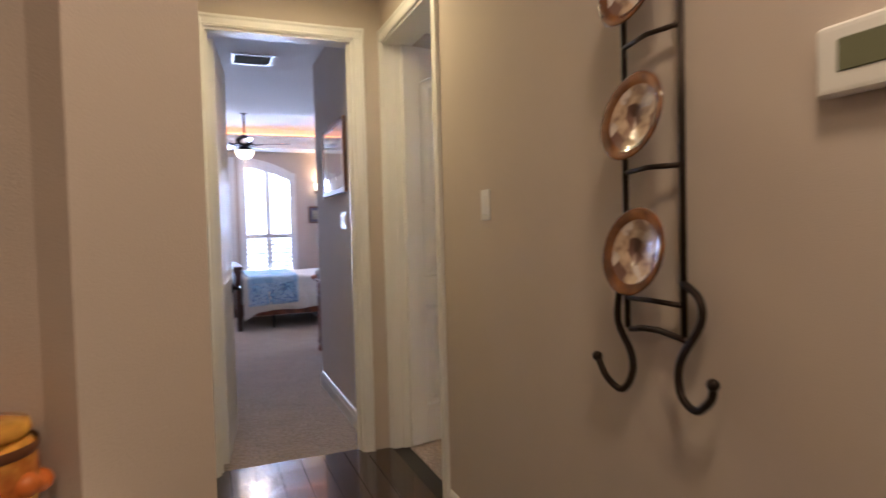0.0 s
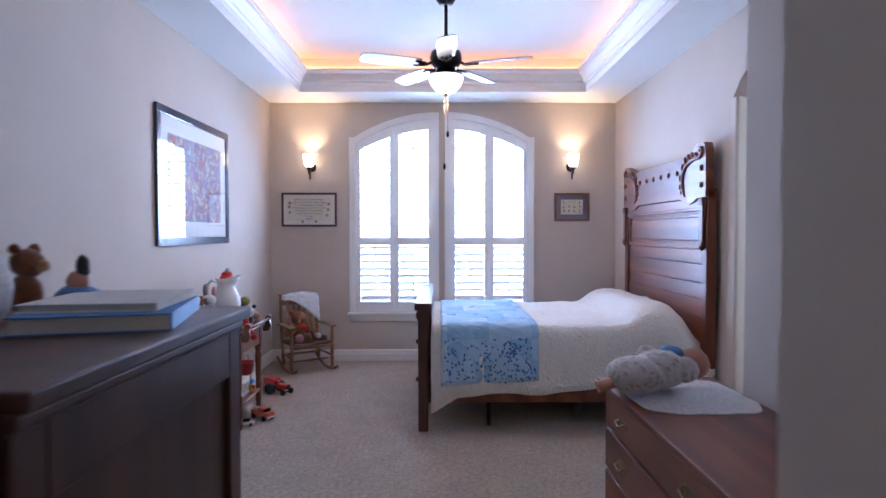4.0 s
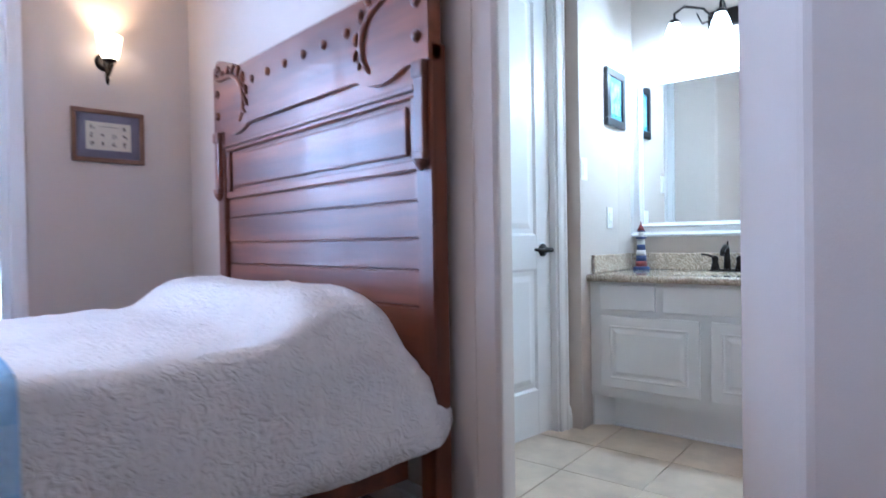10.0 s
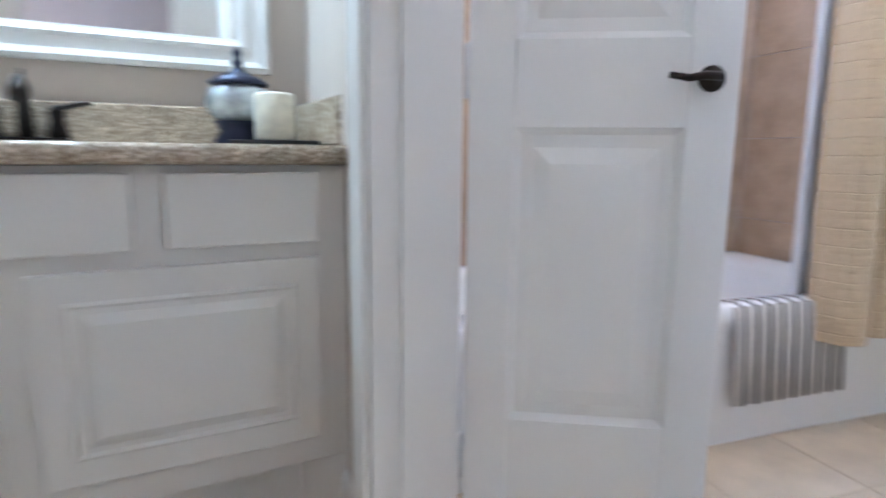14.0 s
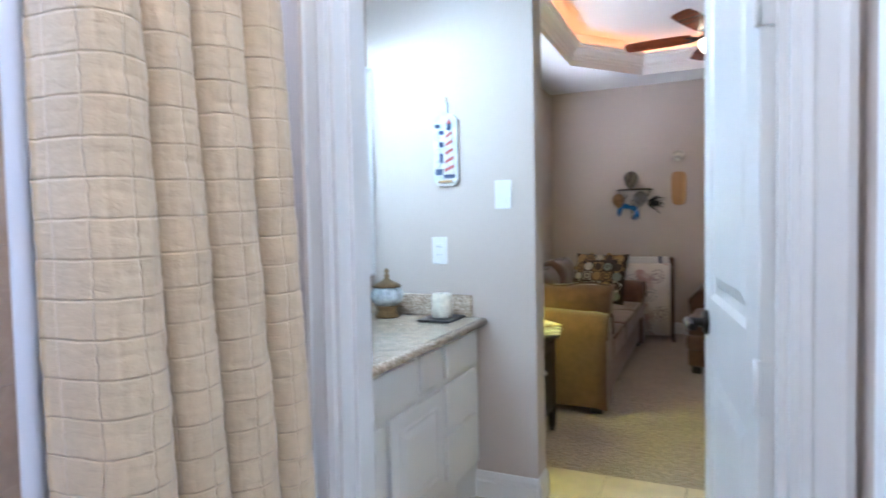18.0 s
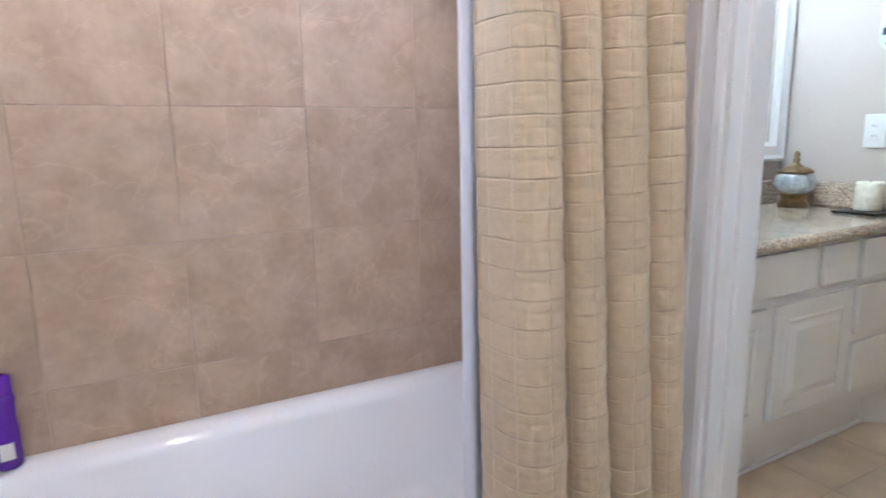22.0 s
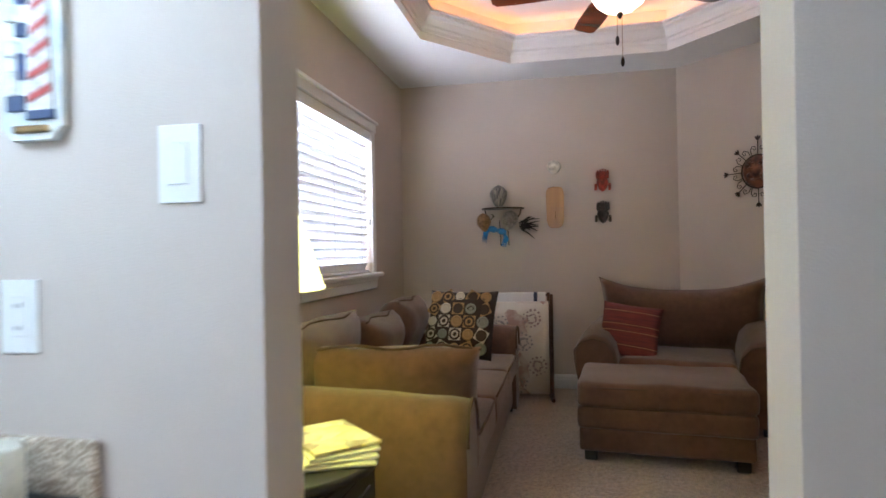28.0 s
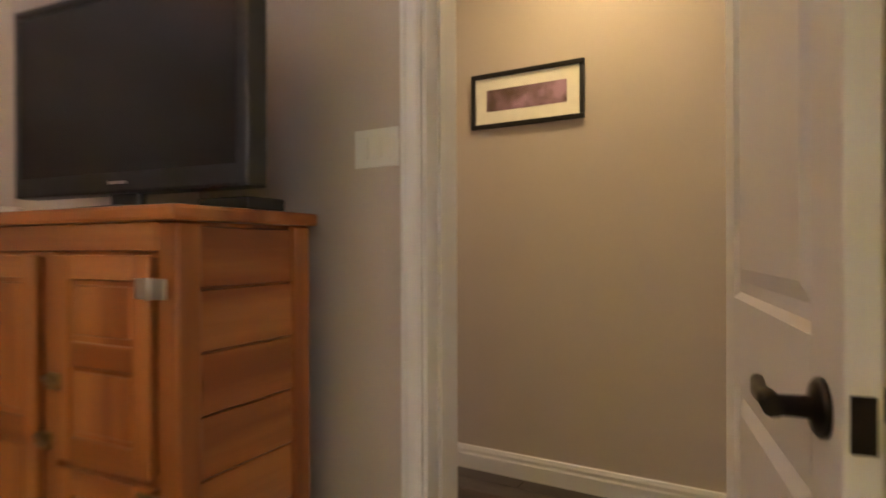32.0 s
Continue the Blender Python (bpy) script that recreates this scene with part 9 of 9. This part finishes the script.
# ---------------------------------------------------------------- dark chest by the bedroom door
CHX0, CHX1, CHY0, CHY1, CHT = 1.15, 2.055, 7.00, 7.84, 1.165
chest = thing("chest", pose((CHX0 + CHX1) / 2, (CHY0 + CHY1) / 2, 0), "dark walnut chest of drawers with a panelled side and round knobs", "chest of drawers")


def on_chest(bm):
    bm.transform(Matrix.Translation((-(CHX0 + CHX1) / 2, -(CHY0 + CHY1) / 2, 0)))
    return bm


part("top", on_chest(box(B(), CHX0 - 0.02, CHY0, CHT - 0.03, CHX1 + 0.025, CHY1 + 0.03, CHT, 0.006, 2)), DARKWOOD, chest)
part("cornice", on_chest(box(B(), CHX0 - 0.005, CHY0, CHT - 0.055, CHX1 + 0.01, CHY1 + 0.012, CHT - 0.03, 0.008, 2)), DARKWOOD, chest)
part("body", on_chest(box(B(), CHX0, CHY0, 0.10, CHX1 - 0.012, CHY1 - 0.012, CHT - 0.055)), DARKWOOD, chest)
for y0, y1, z0, z1 in ((CHY0, CHY0 + 0.07, 0.10, CHT - 0.055), (CHY1 - 0.075, CHY1, 0.10, CHT - 0.055), (CHY0 + 0.07, CHY1 - 0.075, CHT - 0.17, CHT - 0.055), (CHY0 + 0.07, CHY1 - 0.075, 0.10, 0.20)):
    part("side_rail", on_chest(box(B(), CHX1 - 0.012, y0, z0, CHX1 + 0.002, y1, z1, 0.003)), DARKWOOD, chest)
for z0, z1 in ((0.14, 0.38), (0.40, 0.62), (0.64, 0.84), (0.86, 1.06)):
    dr = part("drawer", on_chest(box(B(), CHX0 + 0.05, CHY1 - 0.013, z0, CHX1 - 0.06, CHY1 + 0.006, z1, 0.005, 2)), DARKWOOD, chest)
    for kx in (CHX0 + 0.22, CHX1 - 0.14):
        part("knob", on_chest(lathe(B(), [(0.008, 0), (0.008, 0.012), (0.018, 0.018), (0.019, 0.026), (0.012, 0.032)], 12, (kx, CHY1 + 0.006, (z0 + z1) / 2), Matrix.Rotation(radians(-90), 4, "X"))), DARKWOOD, dr)
for lx in (CHX0 + 0.04, CHX1 - 0.04):
    for ly in (CHY0 + 0.04, CHY1 - 0.04):
        part("foot", on_chest(lathe(B(), [(0.022, 0), (0.030, 0.02), (0.036, 0.06), (0.026, 0.08), (0.038, 0.10)], 12, (lx, ly, 0))), DARKWOOD, chest)
BOOKBLUE = mat("blue_book_cloth", (0.045, 0.20, 0.50), 0.5, vary=0.1, noise_scale=20)
PAGES = mat("book_pages", (0.52, 0.49, 0.44), 0.9, vary=0.12, noise_scale=90, stretch=(1, 1, 8))


def flat_book(x, y, z, w, d, h, rz, cover_mat, label):
    ob = thing("book", pose(x, y, z, 0, 0, rz), label, "book", "books on the chest")
    part("pages", box(B(), -w / 2 + 0.004, -d / 2 + 0.004, 0.003, w / 2 - 0.002, d / 2 - 0.004, h - 0.003), PAGES, ob)
    bm = box(B(), -w / 2, -d / 2, 0, w / 2, d / 2, 0.003, 0.0008)
    box(bm, -w / 2, -d / 2, h - 0.003, w / 2, d / 2, h, 0.0008)
    box(bm, w / 2 - 0.003, -d / 2, 0.003, w / 2, d / 2, h - 0.003)
    part("cover", bm, cover_mat, ob)


flat_book(1.86, 7.60, CHT, 0.30, 0.36, 0.036, 14, BOOKBLUE, "large blue cloth-bound book lying flat on the chest")
flat_book(1.85, 7.62, CHT + 0.036, 0.27, 0.30, 0.018, 8, PAPERWHITE, "thin white book lying on the blue book")
toy("small_bear", [("ball", (0, 0, 0.045), (0.035, 0.032, 0.045), P_BEAR), ("ball", (0.005, 0, 0.11), (0.034, 0.032, 0.032), P_BEAR), ("ball", (0.034, 0, 0.105), (0.016, 0.016, 0.014), P_TAN), ("ball", (0, 0.03, 0.14), (0.012, 0.01, 0.012), P_BEAR), ("ball", (0, -0.03, 0.14), (0.012, 0.01, 0.012), P_BEAR), ("ball", (0.02, 0.02, 0.01), (0.03, 0.014, 0.014), P_RED)], pose(1.60, 7.68, CHT + 0.0), "small red-brown bear on the chest")
toy("small_gnome", [("ball", (0, 0, 0.03), (0.05, 0.045, 0.032), P_BLUE), ("ball", (0, 0, 0.068), (0.024, 0.024, 0.024), SKIN), ("ball", (0.01, 0, 0.10), (0.014, 0.014, 0.028), P_DARK)], pose(1.69, 7.74, CHT), "small figure in blue with a pointed cap on the chest", "figurine")
toy("lace_doll", [("ball", (0, 0, 0.08), (0.075, 0.07, 0.09), LACE), ("ball", (0, 0, 0.19), (0.05, 0.048, 0.06), LACE), ("ball", (0, 0, 0.265), (0.036, 0.036, 0.04), LACE), ("ball", (0.06, -0.03, 0.02), (0.03, 0.02, 0.018), SKIN)], pose(1.66, 7.42, CHT), "doll in white lace sitting on the chest", "doll")

# ---------------------------------------------------------------- dresser against the bedroom's near wall
DRX0, DRX1, DRY0, DRY1, DRT = 3.235, 3.655, 7.50, 8.53, 0.80
dresser = thing("dresser", pose((DRX0 + DRX1) / 2, (DRY0 + DRY1) / 2, 0), "polished red-brown dresser with four drawers and brass pulls", "dresser")


def on_dresser(bm):
    bm.transform(Matrix.Translation((-(DRX0 + DRX1) / 2, -(DRY0 + DRY1) / 2, 0)))
    return bm


part("top", on_dresser(box(B(), DRX0 - 0.025, DRY0 - 0.02, DRT - 0.022, DRX1, DRY1 + 0.02, DRT, 0.007, 2)), BEDWOOD, dresser)
part("body", on_dresser(box(B(), DRX0 + 0.012, DRY0, 0.10, DRX1, DRY1, DRT - 0.022, 0.003)), BEDWOOD, dresser)
for z0, z1 in ((0.115, 0.285), (0.30, 0.46), (0.475, 0.62), (0.635, 0.765)):
    dr = part("drawer", on_dresser(box(B(), DRX0 - 0.006, DRY0 + 0.03, z0, DRX0 + 0.013, DRY1 - 0.03, z1, 0.006, 2)), BEDWOOD, dresser)
    for ky in (DRY0 + 0.24, DRY1 - 0.24):
        z = (z0 + z1) / 2
        bm = prism(B(), [(-0.045, 0), (-0.03, 0.018), (0, 0.024), (0.03, 0.018), (0.045, 0), (0.03, -0.016), (0, -0.02), (-0.03, -0.016)], 0, 0.002, Matrix.Translation((DRX0 - 0.006, ky, z)) @ Matrix.Rotation(radians(-90), 4, "Y") @ Matrix.Rotation(radians(90), 4, "Z"))
        tube(bm, [(DRX0 - 0.008, ky - 0.032, z + 0.004), (DRX0 - 0.022, ky - 0.03, z - 0.004), (DRX0 - 0.024, ky, z - 0.012), (DRX0 - 0.022, ky + 0.03, z - 0.004), (DRX0 - 0.008, ky + 0.032, z + 0.004)], 0.004, 6)
        part("pull", on_dresser(bm), BRASS, dr, "aged brass drop pull")
part("base_moulding", on_dresser(box(B(), DRX0 - 0.012, DRY0 - 0.012, 0.085, DRX1, DRY1 + 0.012, 0.112, 0.006, 2)), BEDWOOD, dresser)
for ly in (DRY0 + 0.05, DRY1 - 0.05):
    for lx in (DRX0 + 0.04, DRX1 - 0.06):
        bm = prism(B(), [(-0.055, 0.0), (-0.045, 0.03), (-0.03, 0.06), (-0.04, 0.088), (0.05, 0.088), (0.03, 0.05), (0.02, 0.0)], -0.05, 0.05, Matrix.Translation((lx, ly, 0)) @ Matrix.Rotation(radians(90), 4, "X"))
        part("foot", on_dresser(bm), BEDWOOD, dresser)
bm = B()
ring0 = bm.verts.new((3.44, 8.28, DRT + 0.006))
rim = []
for k in range(48):
    a = 2 * math.pi * k / 48
    c, s = math.cos(a), math.sin(a)
    q = (abs(c) ** 4 + abs(s) ** 4) ** -0.25 + 0.02 * math.sin(24 * a / 2)
    rim.append(bm.verts.new((3.44 + 0.20 * q * c, 8.28 + 0.22 * q * s, DRT + 0.004)))
for k in range(48):
    bm.faces.new((ring0, rim[k], rim[(k + 1) % 48]))
d = part("doily", bm, LACE)
d.modifiers.new("thickness", "SOLIDIFY").thickness = 0.003
tagged(d, "white lace doily spread on the dresser", "doily")
toy("baby_doll", [("ball", (0, 0, 0.075), (0.10, 0.13, 0.075), FLOWERED), ("ball", (-0.02, -0.12, 0.07), (0.11, 0.10, 0.07), FLOWERED), ("ball", (0.06, 0.15, 0.085), (0.062, 0.06, 0.062), SKIN), ("ball", (0.0, 0.10, 0.125), (0.05, 0.03, 0.03), P_BLUE),
                  ("rod", [(-0.06, 0.02, 0.09), (-0.10, -0.03, 0.06), (-0.11, -0.09, 0.03)], 0.022, SKIN), ("ball", (-0.075, 0.05, 0.10), (0.045, 0.05, 0.05), FLOWERED), ("rod", [(-0.06, -0.18, 0.05), (-0.10, -0.24, 0.03)], 0.022, SKIN), ("ball", (0.08, 0.05, 0.08), (0.05, 0.05, 0.05), FLOWERED)],
    pose(3.37, 8.34, DRT + 0.006, 0, 0, -50), "baby doll in a flowered white dress lying on the dresser", "doll", size=0.95)

# ---------------------------------------------------------------- the hall: niche, jar and plate rack
def NW(s, o):
    return (2.095 - 0.7071 * s - 0.7071 * o, 2.95 - 0.7071 * s + 0.7071 * o)


niche = [NW(0.486 - 0.25 * math.cos(radians(a)), 0.22 * math.sin(radians(a))) for a in range(0, 181, 15)]
solid = [NW(0, 0), NW(2.0, 0), NW(2.0, 0.36), NW(0.0, 0.36)]
bm = prism(B(), solid, 0, 0.91)
prism(bm, [NW(0, 0)] + niche + [NW(2.0, 0), NW(2.0, 0.36), NW(0.0, 0.36)], 0.91, 2.2)
prism(bm, solid, 2.2, TOP)
structure("wall_niche", bm, WALL, "beige painted angled wall with a rounded niche", "wall")
sill = [NW(0.185, -0.05)] + [NW(0.185 - 0.03 * math.sin(radians(a)), -0.02 - 0.03 * math.cos(radians(a))) for a in (30, 60, 90)] + [NW(0.185, 0.0), NW(0.239, 0.0)] + [NW(0.486 - 0.247 * math.cos(radians(a)), 0.217 * math.sin(radians(a))) for a in range(0, 181, 15)] + [NW(0.76, 0.0), NW(0.79, -0.02), NW(0.76, -0.05)]
bm = prism(B(), sill, 0.912, 0.94)
sill2 = [NW(0.16, -0.028), NW(0.16, 0.0), NW(0.74, 0.0), NW(0.74, -0.028)]
prism(bm, sill2, 0.88, 0.912)
structure("trim_niche", bm, TRIM, "white moulded sill of the niche", "sill")
GLAZE = mat("yellow_glazed_pottery", (0.62, 0.33, 0.035), 0.22, dark=(0.50, 0.14, 0.02), noise_scale=14, vary=0.22, vary2=0.25, scale2=40, coat=0.3)
jx, jy = NW(0.325, 0.07)
jar = thing("pottery_jar", pose(jx, jy, 0.94) @ Matrix.Diagonal((1.0, 1.0, 0.82, 1.0)), "yellow and orange painted pottery jar in the wall niche", "jar")
part("body", lathe(B(), [(0.052, 0), (0.060, 0.01), (0.066, 0.05), (0.070, 0.11), (0.066, 0.15), (0.056, 0.165)], 28), GLAZE, jar)
part("lid", lathe(B(), [(0.060, 0.165), (0.063, 0.172), (0.060, 0.186), (0.030, 0.192), (0.0005, 0.193)], 28), GLAZE, jar)
for z in (0.02, 0.14):
    part("painted_band", lathe(B(), [(0.0615 + 0.05 * z, z), (0.0635 + 0.05 * z, z + 0.008), (0.062 + 0.05 * z, z + 0.016)], 28, closed=False), mat("brown_glaze", (0.14, 0.05, 0.02), 0.3), jar)
bm = B()
for k in range(5):
    a = radians(-130 + 35 * k)
    ball(bm, (0.066 * math.cos(a), 0.066 * math.sin(a), 0.085 + 0.012 * (k % 2)), 0.02, 0.9, 0.9, 1.0)
part("painted_fruit", bm, mat("orange_glaze", (0.60, 0.16, 0.02), 0.25, vary=0.15, noise_scale=30), jar, "orange painted fruit")

RX = 3.078
rack = thing("plate_rack", pose(3.10, 3.0, 0.9), "dark iron ladder rack with scrolled hooks on the hall wall", "plate rack")


def on_rack(bm):
    bm.transform(Matrix.Translation((-3.10, -3.0, -0.9)))
    return bm


for yv in (3.085, 2.895):
    part("upright", on_rack(tube(B(), [(RX, yv, 1.06), (RX, yv, 1.5), (RX, yv, 2.10)], 0.0075)), IRON, rack)
for z in (1.135, 1.45, 1.76, 2.08):
    part("cross_bar", on_rack(tube(B(), [(RX, 3.085, z), (RX - 0.012, 2.99, z + 0.004), (RX, 2.895, z)], 0.0065)), IRON, rack)
part("cross_bar", on_rack(tube(B(), [(RX, 3.075, 1.057), (RX, 3.03, 1.066), (RX, 2.975, 1.068), (RX, 2.92, 1.062), (RX, 2.874, 1.056)], 0.008)), IRON, rack)


def smooth_path(pts, n=5):
    out = []
    P = [Vector(p) for p in pts]
    for k in range(len(P) - 1):
        p0, p1, p2, p3 = P[max(k - 1, 0)], P[k], P[k + 1], P[min(k + 2, len(P) - 1)]
        for j in range(n):
            t = j / n
            out.append(0.5 * ((2 * p1) + (p2 - p0) * t + (2 * p0 - 5 * p1 + 4 * p2 - p3) * t * t + (3 * p1 - p0 - 3 * p2 + p3) * t ** 3))
    return out + [P[-1]]


for pts in ([(3.117, 1.15), (3.118, 1.07), (3.065, 1.0), (3.057, 0.949), (3.09, 0.902), (3.145, 0.92), (3.18, 0.971)], [(2.90, 1.188), (2.848, 1.155), (2.841, 1.10), (2.896, 1.01), (2.892, 0.94), (2.845, 0.914), (2.80, 0.95), (2.79, 0.985)]):
    path = smooth_path([(RX, pts[0][0], pts[0][1])] + [(RX - 0.004 - 0.004 * k, y, z) for k, (y, z) in enumerate(pts[1:])])
    hook = part("hook", on_rack(tube(B(), path, 0.009)), IRON, rack)
    part("hook_ball", on_rack(ball(B(), path[-1], 0.014)), IRON, hook)
PLATEART = patch_mat("painted_plate_scene", (0.55, 0.42, 0.30), (0.16, 0.09, 0.07), (0.62, 0.55, 0.50), 26, rough=0.18)
PLATERIM = mat("brown_plate_glaze", (0.20, 0.075, 0.022), 0.15, dark=(0.10, 0.035, 0.015), noise_scale=20, vary=0.25, coat=0.4)
for yc, zc in ((3.0, 1.255), (3.0, 1.572), (3.0, 1.885)):
    dish = thing("decorative_plate", pose(RX - 0.045, yc, zc, 0, -78, 0), "round brown-rimmed collector plate with a painted scene on the rack", "plate", "plates on the rack")
    part("rim", lathe(B(), [(0.055, -0.012), (0.075, -0.004), (0.104, 0.008), (0.106, 0.011), (0.102, 0.013), (0.078, 0.004)], 40, closed=False), PLATERIM, dish)
    part("painted_centre", lathe(B(), [(0.079, 0.0042), (0.06, -0.002), (0.0005, -0.003), (0.0005, -0.010), (0.055, -0.012)], 40, closed=False), PLATEART, dish)

# ---------------------------------------------------------------- strike plates, soap shelf
bm = prism(B(), [(6.592, 7.622)] + [(6.592 - 0.22 * math.sin(radians(a)), 7.622 + 0.22 * math.cos(radians(a))) for a in range(0, 91, 10)], 1.632, 1.657)
bmesh.ops.bevel(bm, geom=list(bm.edges), offset=0.004, segments=1, affect="EDGES")
shelf = part("soap_shelf", bm, WALLTILE)
shelf.matrix_world = TUB
tagged(shelf, "tan stone corner shelf in the tub alcove", "shelf")


# ---------------------------------------------------------------- planks and tiles
def pieces(name, parent, meshes, spots):
    """Pieces of a surface: objects that share a few meshes."""
    for k, (me, m) in enumerate(spots):
        ob = new(name, meshes[me])
        ob.matrix_world = m
        ob.parent = parent


def block_mesh(name, w, d, h, bev, material):
    bm = box(B(), -w / 2, -d / 2, -h, w / 2, d / 2, 0, 0)
    top = [e for e in bm.edges if all(v.co.z > -1e-6 for v in e.verts)]
    bmesh.ops.bevel(bm, geom=top, offset=bev, segments=1, affect="EDGES")
    me = bpy.data.meshes.new(name)
    bm.to_mesh(me)
    bm.free()
    me.materials.append(material)
    return me


floor_hall = bpy.data.objects["floor_hall"]
rng = random.Random(4)
PW = 0.128
plank_meshes = [block_mesh("plank", PW - 0.0015, L - 0.0015, 0.012, 0.0015, PLANK) for L in (0.6, 0.9, 1.2)]
spots = []
x = 0.25
while x < 3.09:
    y = -0.6 - rng.random() * 0.6
    while y < 5.33:
        k = rng.choice((0, 1, 2))
        L = (0.6, 0.9, 1.2)[k]
        if y + L > 5.34:
            k = 0
            L = 0.6
        if y + L > 5.345:
            y = 5.34 - L
        if y > -0.62:
            spots.append((k, pose(min(x + PW / 2, 3.098 - PW / 2), y + L / 2, 0.004 + 0.0003 * rng.random())))
        y += L
    x += PW
pieces("plank", floor_hall, plank_meshes, spots)

floor_bath = bpy.data.objects["floor_bath"]
T = 0.36
tile_mesh = [block_mesh("tile", T - 0.004, T - 0.004, 0.008, 0.001, STONE)]
spots = []
for i in range(7):
    for j in range(10):
        cx, cy = 5.72 - 3 * T + T * (i + 0.5), 5.60 + T * (j + 0.5)
        if not (cx > 6.2 and 7.6 < cy < 9.1):
            spots.append((0, pose(cx, cy, 0.0015 + 0.0006 * rng.random(), 0, 0, rng.choice((0, 90, 180, 270)))))
    for j in range(4):
        cx, cy = 4.45 + T * (i + 0.5), 10.346 - 3 * T + T * (j + 0.5)
        if cx < 6.5:
            spots.append((0, NOOK @ pose(cx, cy, 0.0032 + 0.0006 * rng.random(), 0, 0, rng.choice((0, 90, 180, 270)))))
pieces("tile", floor_bath, tile_mesh, spots)
T = 0.33

# the tub's tiled walls
wall_east = bpy.data.objects["wall_bath_east"]
wall_n, wall_s = bpy.data.objects["wall_tub_north"], bpy.data.objects["wall_tub_south"]
wt = [block_mesh("tile", T - 0.003, T - 0.003, 0.009, 0.001, WALLTILE), block_mesh("tile", 0.167, T - 0.003, 0.009, 0.001, WALLTILE), block_mesh("tile", T - 0.003, 0.167, 0.009, 0.001, WALLTILE)]
GROUT = mat("tan_wall_grout", (0.47, 0.365, 0.27), 0.9, vary=0.08, noise_scale=40)
part("grout_bed", box(B(), 6.5953, 7.621, 0.452, 6.6002, 9.209, 1.942), GROUT, wall_east).matrix_world = TUB
east, north, south = [], [], []
ys = [9.19 - T * k for k in range(5)]
for r in range(5):
    z = 0.62 + T * (r + 0.5) - 0.0
    if z + T / 2 > 1.97:
        continue
    for y in ys:
        if y - T / 2 > 7.60:
            east.append((0, Matrix.Translation((6.5935, y - T / 2 + 0.003, z)) @ Matrix.Rotation(radians(-90), 4, "Y") @ Matrix.Rotation(radians(rng.choice((0, 90, 180, 270))), 4, "Z")))
    for k in range(2):
        cx = 6.585 - T * (k + 0.5)
        south.append((0, Matrix.Translation((cx, 7.6255, z)) @ Matrix.Rotation(radians(-90), 4, "X")))
        north.append((0, Matrix.Translation((cx, 9.2045, z)) @ Matrix.Rotation(radians(90), 4, "X")))
for y in ys:
    if y - T / 2 > 7.60:
        east.append((1, Matrix.Translation((6.5935, y - T / 2 + 0.003, 0.535)) @ Matrix.Rotation(radians(-90), 4, "Y")))
for k in range(2):
    cx = 6.585 - T * (k + 0.5)
    south.append((2, Matrix.Translation((cx, 7.6255, 0.535)) @ Matrix.Rotation(radians(-90), 4, "X")))
    north.append((2, Matrix.Translation((cx, 9.2045, 0.535)) @ Matrix.Rotation(radians(90), 4, "X")))
for lst, par in ((east, wall_east), (north, wall_n), (south, wall_s)):
    pieces("tile", par, wt, [(k, TUB @ m) for k, m in lst])
